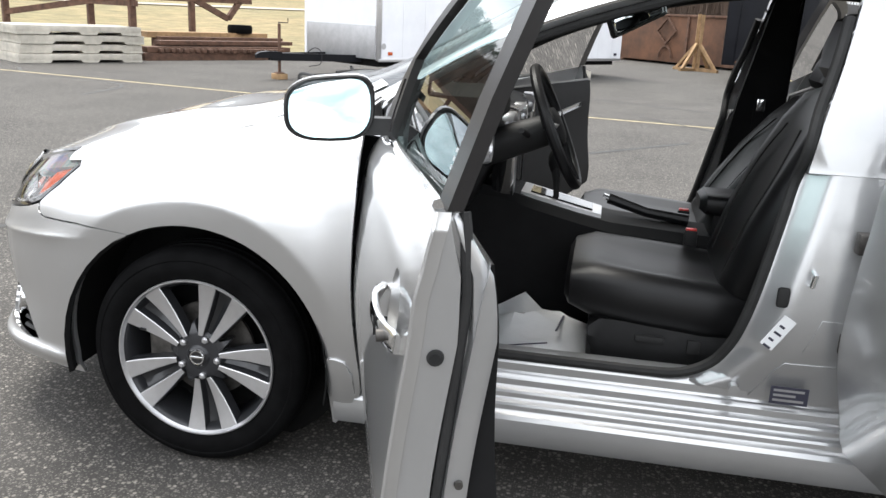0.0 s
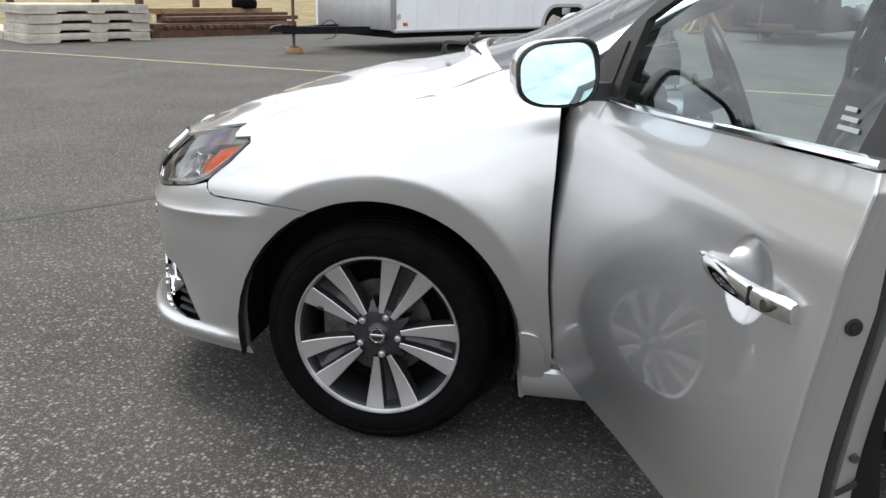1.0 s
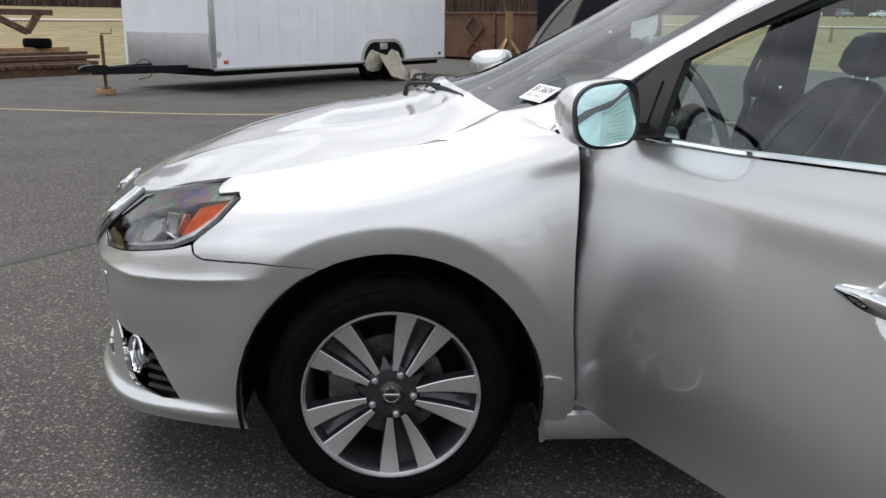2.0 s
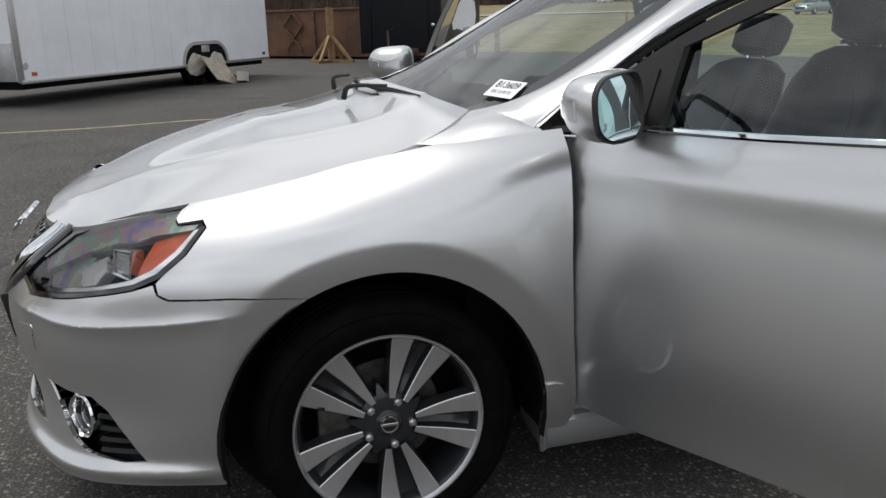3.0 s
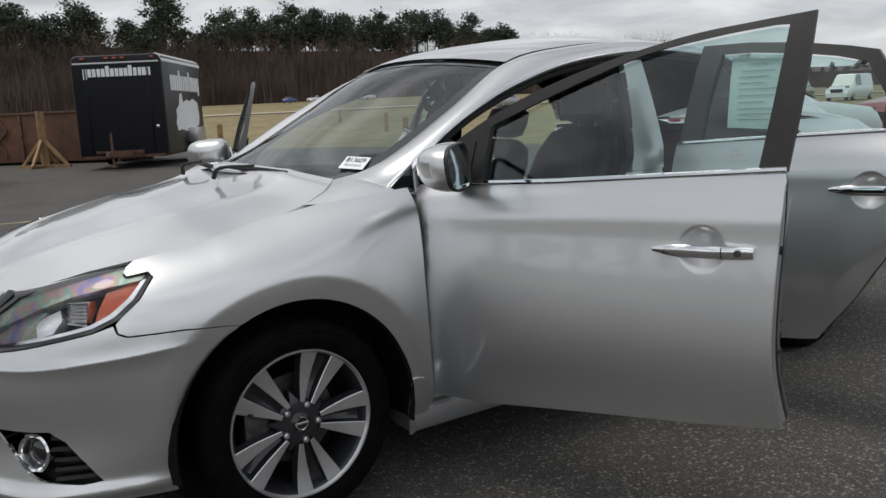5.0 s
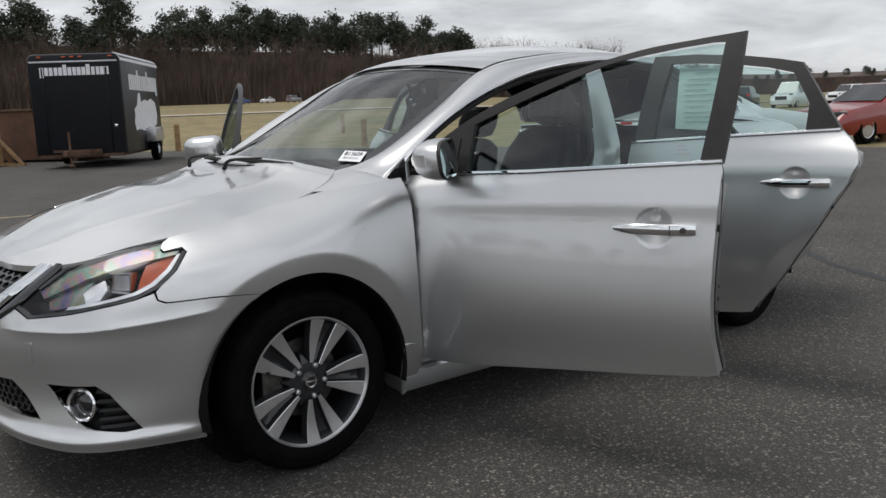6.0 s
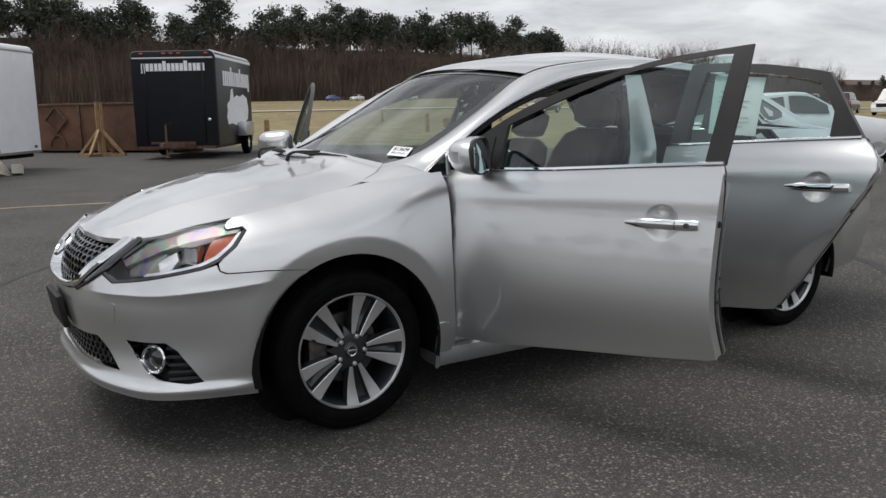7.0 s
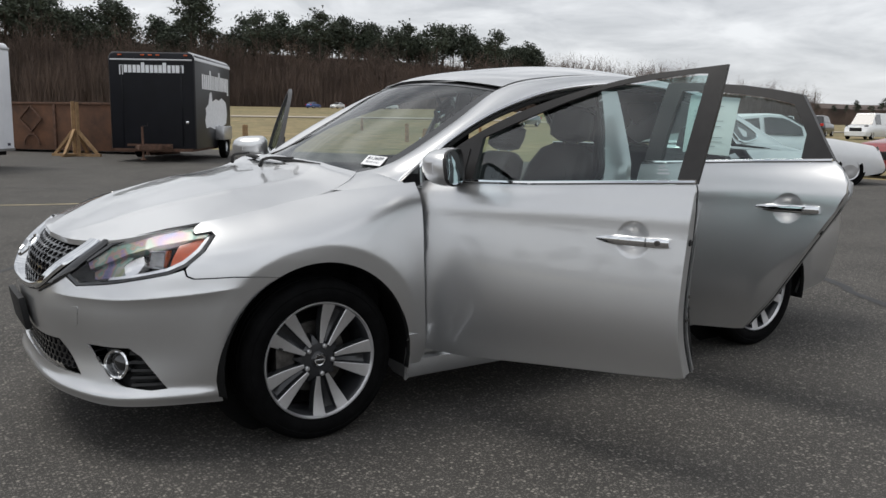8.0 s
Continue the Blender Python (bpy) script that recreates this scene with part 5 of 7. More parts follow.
def pillar_sheet(side):
    """Middle pillar with the jamb curves of the front and rear openings."""
    front = [(1.30, .385), (1.372, .42), (1.43, .50), (1.462, .60), (1.488, .716), (1.513, .84), (1.535, .954)]
    back = [(1.72, .96), (1.725, .80), (1.745, .60), (1.78, .46), (1.84, .40), (1.90, .375)]
    pts = on_side(front + back)
    fz, fx = [q[1] for q in front], [q[0] for q in front]

    def jamb(a, b):
        """Pressed steel that curves in towards the front opening, where the door shuts."""
        p = BODY(a, b)
        d = p[0] - float(np.interp(p[2], fz, fx))
        deep = .078 + .036 * (1 - smoothstep(-.01, .085, d)) ** 1.3
        return p - np.array((0, deep, 0))

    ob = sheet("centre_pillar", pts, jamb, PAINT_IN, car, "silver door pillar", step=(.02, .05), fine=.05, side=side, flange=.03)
    up = [(1.533, .95), (1.55, 1.06), (1.585, 1.20), (1.615, 1.34), (1.63, 1.415), (1.735, 1.415), (1.725, 1.20), (1.72, .95)]
    sheet("pillar_upper", up, lambda x, z: glass_side(x, z) - np.array((0, .035 + .02 * smoothstep(1.05, .95, z), 0)), PAINT_IN, ob, step=(.05, .08), fine=.04, side=side, flange=.03)
    inner = [(1.50, .60), (1.53, .80), (1.56, 1.0), (1.60, 1.2), (1.64, 1.40), (1.74, 1.40), (1.74, 1.0), (1.74, .60)]
    sheet("pillar_trim", inner, lambda x, z: np.array((x, .705 - .18 * max(0, z - .95), z)), TRIM, ob, "dark pillar trim", step=(.1, .2), fine=.1, side=side, flange=.03)
    seal = smooth_path([(x - .012, z) for x, z in front] + [(1.535, 1.06), (1.572, 1.20), (1.60, 1.34)], 4)
    path = [Vector((x, side * .745, .396)) for x in (.52, .8, 1.05, 1.20)]
    for q in seal:
        if q[1] > .43:
            w = (BODY(*on_side([(q[0], q[1])])[0])[1] - .118) if q[1] < .98 else glass_side(q[0], q[1])[1] - .05
            path.append(Vector((q[0], side * w, q[1])))
    path = smooth_path(path[:4] + [Vector((1.30, side * .748, .403))] + path[4::3], 4)
    part("door_seal", tube(path, .014, 8), RUBBER, car, "black rubber door seal")
    hx = on_side([(1.585, .70)])[0]
    # striker loop, tyre label, plug and hinge
    w = BODY(*hx)[1] - .074
    low = [(1.475, .372), (1.525, .455), (1.545, .478), (1.700, .482), (1.712, .468), (1.715, .372)]
    sheet("pressed_panel", on_side(low), lambda a, b: BODY(a, b) - np.array((0, .0745, 0)), PAINT_IN, ob, step=(.1, .2), fine=.05, side=side, flange=.006)
    high = [(1.580, .515), (1.700, .518), (1.700, .600), (1.612, .600)]
    sheet("pressed_panel", on_side(high), lambda a, b: BODY(a, b) - np.array((0, .0745, 0)), PAINT_IN, ob, step=(.1, .2), fine=.05, side=side, flange=.006)
    part("striker", tube([Vector((1.57, side * w, .685)), Vector((1.57, side * (w + .03), .69)), Vector((1.575, side * (w + .03), .715)), Vector((1.575, side * w, .72))], .006, 8), CHROME, ob, "bright door striker")
    part("switch_plug", box(1.500, 1.528, side * (w + .002), side * (w + .012), .625, .675, .008), RUBBER, ob)
    lab = box(-.017, .017, -.0015, .0015, -.045, .045, 0)
    part("pressure_label", lab, PAPER, ob, "white tyre pressure label", smooth=False, m=Matrix.Translation((1.515, side * (w + .010), .560)) @ Matrix.Rotation(radians(32), 4, "Y"))
    for k in range(4):
        q = (.0018, .0026) if side > 0 else (-.0026, -.0018)
        part("label_mark", box(-.010, .010 - .006 * (k % 2), *q, -.045 + .02 * k, -.039 + .02 * k, 0, 1), INK, ob, smooth=False, m=Matrix.Translation((1.515, side * (w + .010), .560)) @ Matrix.Rotation(radians(32), 4, "Y"))
    part("data_label", box(1.520, 1.610, side * (w + .006), side * (w + .009), .375, .420, 0), INK, ob, "dark data label", smooth=False)
    for k in range(3):
        part("label_mark", box(1.527, 1.600 - .02 * (k % 2), side * (w + .0092), side * (w + .0098), .382 + .013 * k, .388 + .013 * k, 0, 1), SILVER_TRIM, ob, smooth=False)
    part("pillar_plug", rod((1.435, side * (w - .02), .395), (1.435, side * (w + .008), .395), .013, n=16), PAINT_IN, ob)
    for z in (.55, .80):
        part("door_hinge", box(1.655, 1.70, side * (w - .01), side * (w + .03), z - .025, z + .025, .005), STEEL, ob)
    return ob


for s in (-1, 1):
    pillar_sheet(s)
# rear edge of the rear opening, and the headlining
for s in (-1, 1):
    back = [(2.25, .40), (2.31, .52), (2.40, .655), (2.47, .74), (2.56, .85), (2.62, .95), (2.61, 1.02), (2.56, 1.08), (2.50, 1.07), (2.54, .95), (2.48, .85), (2.38, .76), (2.29, .66), (2.20, .55), (2.16, .40)]
    sheet("rear_jamb", on_side(back), lambda a, b: BODY(a, b) - np.array((0, .07, 0)), PAINT_IN, car, step=(.1, .15), fine=.05, side=s, flange=.03)
lining_edge = [p + Vector((0, -.02, -.03)) for p in RAIL_IN if 1.0 <= p.x <= 2.6]
across(lining_edge, lambda t: .04, "headlining", material("grey_headlining", (.22, .215, .205), .95, 0, .1, 20, .2, 300), 0)


def seat_loft(sections, name, parent, mat=LEATHER, label=""):
    """A padded form over (centre, half width, half depth, direction of depth) sections, with raised sides."""
    rings = []
    for c, hw, hd, up, dish in sections:
        c, up = Vector(c), Vector(up).normalized()
        ring = []
        for k in range(28):
            a = 2 * math.pi * k / 28
            co, si = math.cos(a), math.sin(a)
            y = hw * math.copysign(abs(co) ** .5, co)
            d = hd * math.copysign(abs(si) ** .55, si)
            if si > 0:
                d -= dish * (1 - min(1, abs(y) / (hw * .72)) ** 3)
            ring.append(c + Vector((0, y, 0)) + up * d)
        rings.append(ring)
    return part(name, skin(rings), mat, parent, label)


def front_seat(y, back, low):
    """back: how far the headrest leans back; low: the height of the backrest against a full one."""

    def lean(rows):
        return [((c[0] + back * (c[2] - .5) / .77, c[1], .5 + (c[2] - .5) * low), w, d, u, k) for c, w, d, u, k in rows]

    def tip(x, yy, z):
        return Vector((x + back * (z - .5) / .77, yy, .5 + (z - .5) * low))

    seat = seat_loft([((.985, y, .545), .19, .035, (0, 0, 1), 0), ((1.0, y, .548), .225, .062, (0, 0, 1), .0), ((1.06, y, .545), .245, .085, (0, 0, 1), .02), ((1.2, y, .53), .25, .09, (.05, 0, 1), .035), ((1.38, y, .515), .25, .09, (.1, 0, 1), .04), ((1.5, y, .51), .24, .085, (.1, 0, 1), .03), ((1.56, y, .51), .2, .05, (.1, 0, 1), 0)], "front_seat", car, LEATHER, "black leather front seat with raised side bolsters")
    d = (-.93, 0, .37)
    seat_loft(lean([((1.46, y, .52), .20, .05, d, 0), ((1.475, y, .58), .235, .085, d, .02), ((1.52, y, .72), .25, .09, d, .04), ((1.575, y, .88), .255, .085, d, .045), ((1.635, y, 1.03), .235, .075, d, .035), ((1.672, y, 1.12), .19, .06, d, .015), ((1.69, y, 1.155), .13, .035, d, 0)]), "backrest", seat)
    seat_loft(lean([((1.672, y, 1.185), .08, .03, d, 0), ((1.678, y, 1.205), .125, .05, d, 0), ((1.69, y, 1.27), .135, .055, d, .01), ((1.705, y, 1.335), .125, .05, d, 0), ((1.712, y, 1.365), .08, .03, d, 0)]), "headrest", seat)
    for dy in (-.05, .05):
        part("headrest_post", rod(tip(1.69, y + dy, 1.13), tip(1.685, y + dy, 1.22), .006), CHROME, seat)
    part("seat_base", box(1.06, 1.52, y - .215, y + .215, .30, .465, .03, 3), PLASTIC, seat, "black plastic seat base")
    out = -1 if y < 0 else 1
    yy = y + out * .245
    part("side_shield", skin([[(x, yy - out * .05, z0), (x, yy - out * .012, z0 + .01), (x, yy, (z0 + z1) / 2), (x, yy - out * .012, z1 - .01), (x, yy - out * .06, z1)] for x, z0, z1 in ((1.06, .40, .46), (1.09, .355, .485), (1.2, .345, .485), (1.35, .35, .47), (1.47, .37, .465), (1.53, .40, .45))], False, False), PLASTIC, seat)
    part("seat_switch", box(1.19, 1.27, yy - .008, yy + .010, .425, .445, .007), RUBBER, seat)
    part("seat_switch", box(1.33, 1.365, yy - .008, yy + .010, .405, .445, .007), RUBBER, seat)
    for dy in (-.15, .15):
        path = smooth_path([(1.0, y + dy * 1.1, .603), (1.1, y + dy, .606), (1.3, y + dy * .95, .585), (1.44, y + dy * .9, .565)], 5)
        part("seam", tube(path, .003, 5), PLASTIC, seat)
    for dy in (-.13, .13):
        part("seam", tube(smooth_path([tip(1.415, y + dy, .62), tip(1.46, y + dy * 1.1, .78), tip(1.52, y + dy * 1.1, .93), tip(1.575, y + dy * .7, 1.05)], 5), .003, 5), PLASTIC, seat)
    part("seat_rail", box(.98, 1.2, y - .2, y - .17, .288, .31, .004), SILVER_TRIM, seat)
    return seat


front_seat(-.37, -.01, .935)
front_seat(.37, .14, .83)
bench = seat_loft([((2.02, 0, .50), .60, .05, (0, 0, 1), 0), ((2.06, 0, .50), .64, .09, (0, 0, 1), .02), ((2.25, 0, .48), .66, .10, (0, 0, 1), .03), ((2.48, 0, .46), .66, .10, (0, 0, 1), .02), ((2.55, 0, .46), .6, .06, (0, 0, 1), 0)], "rear_bench", car, LEATHER, "black leather rear bench")
seat_loft([((2.48, 0, .50), .58, .05, (-.93, 0, .3), 0), ((2.5, 0, .6), .63, .08, (-.93, 0, .3), .03), ((2.58, 0, .85), .62, .08, (-.93, 0, .3), .03), ((2.66, 0, 1.04), .58, .06, (-.93, 0, .3), 0), ((2.68, 0, 1.08), .5, .03, (-.93, 0, .3), 0)], "rear_backrest", bench)
for y in (-.36, .36):
    seat_loft([((2.66, y, 1.08), .07, .03, (-.93, 0, .3), 0), ((2.67, y, 1.10), .12, .045, (-.93, 0, .3), 0), ((2.69, y, 1.20), .11, .04, (-.93, 0, .3), 0), ((2.70, y, 1.23), .07, .02, (-.93, 0, .3), 0)], "rear_headrest", bench)
part("parcel_shelf", box(2.66, 3.12, -.58, .58, 1.0, 1.03, .01), TRIM, car)
for s in (-1, 1):
    part("side_trim", box(2.46, 3.1, s * .60, s * .68, .3, 1.05, .02), TRIM, car)
# dashboard
dash_rows = []
for k in range(15):
    y = -.70 + 1.4 * k / 14
    e = abs(y) / .70
    dash_rows.append([(.34, y, .93), (.45, y, 1.00 - .02 * e), (.60, y, 1.025 - .03 * e), (.70, y, 1.0 - .03 * e), (.745, y, .95), (.73, y, .88), (.70, y, .80), (.66, y, .70), (.58, y, .62), (.36, y, .60)])
dash = part("dashboard", skin(dash_rows, True, True), TRIM, car, "dark soft dashboard with silver vents")
part("binnacle", skin([[(x, y, z) for y, z in ((-.52, .99), (-.50, 1.05), (-.43, 1.075), (-.31, 1.075), (-.24, 1.05), (-.22, .99))] for x in (.56, .66, .76)], True, True), TRIM, dash)
part("radio_panel", box(.70, .77, -.125, .125, .68, .98, .02), BLACK_GLOSS, dash)
part("stack_trim", skin([[(.775, s * w, z) for s, w, z in ((-1, .13, .99), (1, .13, .99), (1, .12, .70), (-1, .12, .70))], [(.78, s * w, z) for s, w, z in ((-1, .118, .978), (1, .118, .978), (1, .108, .712), (-1, .108, .712))]], True, False), SILVER_TRIM, dash)
for y in (-.62, -.16, .16, .62):
    T = Matrix.Translation((.765 if abs(y) < .3 else .75, y, .935)) @ Matrix.Rotation(radians(90), 4, "Z")
    part("vent", lathe([(.030, .0), (.034, -.01), (.043, -.012), (.048, -.004), (.048, .03)], 28), SILVER_TRIM, dash, "silver ringed air vent", m=T)
    part("vent_slats", box(-.03, .03, .0, .01, -.03, .03, .004), BLACK_GLOSS, dash, m=T)
# steering wheel
ax = Vector((.914, 0, .406))
T = Matrix.Translation((.915, -.37, .968)) @ ax.to_track_quat("-Y", "Z").to_matrix().to_4x4()
ring = [Vector((.178 * math.cos(2 * math.pi * k / 48), 0, .178 * math.sin(2 * math.pi * k / 48))) for k in range(49)]
sw = part("steering_wheel", tube(ring, .0155, 10, caps=False), LEATHER, car, "black leather three-spoke steering wheel", m=T)
part("airbag", skin([[(.075 * math.copysign(abs(math.cos(a)) ** .7, math.cos(a)) * k, y, .06 * math.copysign(abs(math.sin(a)) ** .7, math.sin(a)) * k) for a in (2 * math.pi * q / 24 for q in range(24))] for k, y in ((.9, .03), (1.0, .01), (.95, -.008), (.6, -.018), (.1, -.021))]), TRIM, sw, m=T)
for a in (8, 172, 270):
    c, s_ = math.cos(radians(a)), math.sin(radians(a))
    part("wheel_spoke", tube([(.05 * c, .008, .05 * s_), (.11 * c, .006, .11 * s_), (.17 * c, 0, .17 * s_)], [.024, .017, .014], 8, flat=.5), SILVER_TRIM if a < 200 else TRIM, sw, m=T)
part("steering_column", rod((.90, -.37, .962), (.60, -.37, .85), .045, .06, 16), PLASTIC, sw)
for sy, z in ((-1, .97), (1, .985)):
    part("stalk", tube([(.84, -.37 + .03 * sy, .94), (.83, -.37 + .16 * sy, z)], .008, 8), PLASTIC, sw)
# console
con = part("console", skin([[(x, -w, .30), (x, -w, h - .03), (x, -w + .02, h), (x, w - .02, h), (x, w, h - .03), (x, w, .30)] for x, w, h in ((.62, .14, .74), (.75, .135, .72), (.85, .125, .69), (1.0, .12, .655), (1.1, .12, .635), (1.5, .115, .61), (1.62, .11, .60))], True, True), TRIM, car, "dark centre console with a silver gear surround")
part("gear_trim", skin([[(x, -w, z), (x, -w + .008, z + .012), (x, w - .008, z + .012), (x, w, z)] for x, w, z in ((.80, .095, .70), (.9, .092, .678), (1.0, .088, .655), (1.07, .08, .64))], True, True), SILVER_TRIM, con, "silver gear surround")
part("gear_gate", skin([[(x, -.055, z), (x, -.05, z + .004), (x, .05, z + .004), (x, .055, z)] for x, z in ((.83, .706), (.93, .684), (1.04, .66))], True, True), BLACK_GLOSS, con)
part("gear_lever", tube([(.915, -.02, .68), (.91, -.02, .74), (.905, -.02, .80)], [.010, .011, .020], 10), PLASTIC, con)
part("gear_knob", skin([[Vector((.903 + .024 * r * math.cos(a), -.02 + .022 * r * math.sin(a), z)) for a in (2 * math.pi * q / 16 for q in range(16))] for r, z in ((.6, .775), (1, .80), (1.05, .825), (.8, .845), (.3, .852))]), TRIM, con)
part("parking_brake", tube([(1.36, .03, .635), (1.22, .03, .652), (1.09, .03, .69)], [.02, .017, .019], 10), LEATHER, con, "black parking brake lever")
part("parking_brake_button", rod((1.09, .03, .69), (1.072, .03, .696), .010), CHROME, con)
seat_loft([((1.38, 0, .715), .07, .02, (0, 0, 1), 0), ((1.40, 0, .715), .095, .035, (0, 0, 1), 0), ((1.5, 0, .71), .10, .04, (0, 0, 1), 0), ((1.66, 0, .705), .10, .04, (0, 0, 1), 0), ((1.68, 0, .705), .07, .02, (0, 0, 1), 0)], "armrest", con, LEATHER)
part("armrest_box", box(1.42, 1.66, -.09, .09, .58, .69, .02), TRIM, con)
for y in (-.15, .15):
    part("belt_buckle", box(1.335, 1.375, y - .015, y + .015, .59, .645, .006), PLASTIC, con)
    part("release_button", box(1.338, 1.372, y - .010, y + .010, .640, .650, .003), RED_PLASTIC, con, "red belt release button")
# seat belts on the middle pillars
for s in (-1, 1):
    b = part("seat_belt", skin([[(x - .024, s * y, z), (x + .024, s * y, z), (x + .024, s * (y - .003), z), (x - .024, s * (y - .003), z)] for x, y, z in ((1.66, .675, 1.27), (1.655, .688, 1.10), (1.65, .695, .95), (1.65, .70, .70), (1.63, .68, .42))], True, True), TRIM, car, "dark seat belt on the pillar")
    part("belt_loop", box(1.62, 1.70, s * .655, s * .682, 1.255, 1.285, .006), PLASTIC, b)
    part("belt_tongue", box(1.635, 1.668, s * .685, s * .70, .955, 1.005, .004), CHROME, b)
# mirror inside the screen
T = Matrix.Translation((1.12, 0, 1.292)) @ Matrix.Rotation(radians(-58), 4, "Z") @ Matrix.Rotation(radians(24), 4, "X")
im = part("inner_mirror", box(-.012, .010, -.105, .105, -.036, .036, .012, 3), PLASTIC, car, "interior mirror", m=T)
part("inner_mirror_glass", box(.0105, .013, -.098, .098, -.031, .031, .012, 3), MIRROR, im, m=T)
part("mirror_stem", rod((1.11, 0, 1.30), (1.06, 0, 1.385), .010), PLASTIC, im)
# white paper mat in the footwell
rng = random.Random(3)
bm = bmesh.new()
rows = []
for i in range(13):
    row = []
    for j in range(11):
        x, y = .70 + .36 * i / 12 + .03 * (j / 10), -.61 + .36 * j / 10 + .03 * math.sin(i * .5)
        row.append(bm.verts.new((x, y, .318 + .045 * noise.noise((x * 9, y * 9, 3)) + .03 * (j / 10) + .025 * math.sin(math.pi * i / 12) + .03 * max(0, noise.noise((x * 16, y * 16, 8))))))
    rows.append(row)
for a, b in zip(rows, rows[1:]):
    for j in range(10):
        bm.faces.new((a[j], a[j + 1], b[j + 1], b[j]))
bmesh.ops.solidify(bm, geom=bm.faces[:], thickness=.002)
mat_ob = part("paper_mat", bm, PAPER, None)
tagged(mat_ob, "crumpled white paper mat on the footwell carpet", "floor mat")
bm = bmesh.new()
for a, b in (((.80, -.57, .345), (.95, -.55, .365)), ((.97, -.50, .385), (.985, -.36, .385)), ((.82, -.36, .335), (.93, -.33, .36))):
    beam(a, b, .006, .002, bm)
part("mat_print", bm, INK, mat_ob, smooth=False)
# paper on the rear door's glass
pts = [(1.853, 1.112), (2.082, 1.100), (2.076, 1.364), (1.829, 1.382)]
pap = sheet("window_sticker", pts, glass_side, PAPER, None, step=(.1, .1), off=-.022, flange=0, m=m_rd)
tagged(pap, "pale printed paper sheet taped inside a rear side window", "paper sheet")
bm = bmesh.new()
for k, (z, w) in enumerate(((1.345, .07), (1.318, .13), (1.296, .12), (1.272, .10), (1.25, .15), (1.225, .14), (1.20, .10), (1.175, .15), (1.155, .15), (1.135, .12))):
    q = [glass_side(1.955 - .15 * (z - 1.24) + (sx * w / 2 if k < 2 else (-.08 if sx < 0 else w - .08)), z + sz * .0016) for sx, sz in ((-1, -1), (1, -1), (1, 1), (-1, 1))]
    bm.faces.new([bm.verts.new(m_rd @ Vector((p[0], -(p[1] - .0195), p[2]))) for p in q])
part("print_lines", bm, INK_FAINT, pap, smooth=False)
# small window mark
q = [(1.50, 1.062), (1.555, 1.063), (1.555, 1.098), (1.50, 1.097)]
bm = bmesh.new()
for k in range(3):
    z = 1.066 + .012 * k
    p4 = [glass_side(x, zz) for x, zz in ((1.505, z), (1.55 - .01 * k, z), (1.55 - .01 * k, z + .006), (1.505, z + .006))]
    bm.faces.new([bm.verts.new(m_fd @ Vector((p[0], -(p[1] - .012), p[2]))) for p in p4])
part("glass_mark", bm, INK_FAINT, fd_left, smooth=False)


# ---- ground ----
def lie(x, y):
    """How high the field lies: flat round the car park, then a long gentle rise to the woods."""
    r, b = math.hypot(x, y), math.degrees(math.atan2(x, y))
    steep = float(np.interp(b, [-180, -90, -60, 35, 56, 90, 180], [.2, .3, 1, 1, .27, .2, .2]))
    far = min(r, 270) - 42
    return -.03 + .0217 * steep * (far if far > 12 else 12 * math.exp((far - 12) / 12) if far > -14 else 0)


bm = bmesh.new()
rr = [0, 14, 26, 32, 38, 44, 50, 56, 64, 75, 90, 110, 130, 155, 185, 220, 255, 290, 340, 500, 1000, 2500]
prev = None
for r in rr:
    row = [bm.verts.new((x, y, lie(x, y))) for x, y in ((r * math.cos(2 * math.pi * k / 144), r * math.sin(2 * math.pi * k / 144)) for k in range(144))] if r else [bm.verts.new((0, 0, -.03))]
    if prev:
        for k in range(144):
            j = (k + 1) % 144
            bm.faces.new((prev[0], row[k], row[j]) if len(prev) == 1 else (prev[k], row[k], row[j], prev[j]))
    prev = row
tagged(part("ground", bm, GRASS, None, smooth=False), "dry winter grass field round the car park", "field", kind="structure")
LOT = [(-60, -45), (17.8, -45), (17.8, 9), (12.5, 23), (9.3, 27.3), (5.5, 31), (-1, 31), (-9.2, 18.6), (-12.9, 15.1), (-60, 14)]
bm = bmesh.new()
f = bm.faces.new([bm.verts.new((x, y, 0)) for x, y in LOT])
f.normal_update()
g = bmesh.ops.extrude_face_region(bm, geom=[f])["geom"]
for v in [q for q in g if isinstance(q, bmesh.types.BMVert)]:
    v.co.z = -.25
bmesh.ops.recalc_face_normals(bm, faces=bm.faces)
tagged(part("pavement", bm, ASPHALT, None, smooth=False), "worn grey asphalt car park with pale stone chips", "asphalt", kind="structure")


def strip(path, w, z, name, mat, label, category, wobble=.3):
    """A flat painted or poured line on the asphalt."""
    pts = smooth_path([(x, y, z) for x, y in path], 10)
    rows = []
    for i, p in enumerate(pts):
        d = (pts[min(i + 1, len(pts) - 1)] - pts[max(i - 1, 0)]).normalized()
        s = Vector((-d.y, d.x, 0)) * w * (1 + wobble * noise.noise((p.x * 2.3, p.y * 2.3, 1))) / 2
        row = [p + s, p + s * .4, p - s * .4, p - s]
        rows.append([Vector((q.x, q.y, z + (lie(q.x, q.y) if z > .05 else 0))) for q in row])
    bm = skin(rows, False, False)
    if sum(f.normal.z for f in bm.faces) < 0:
        bmesh.ops.reverse_faces(bm, faces=bm.faces)
    return tagged(part(name, bm, mat, None, smooth=False), label, category, kind="structure")


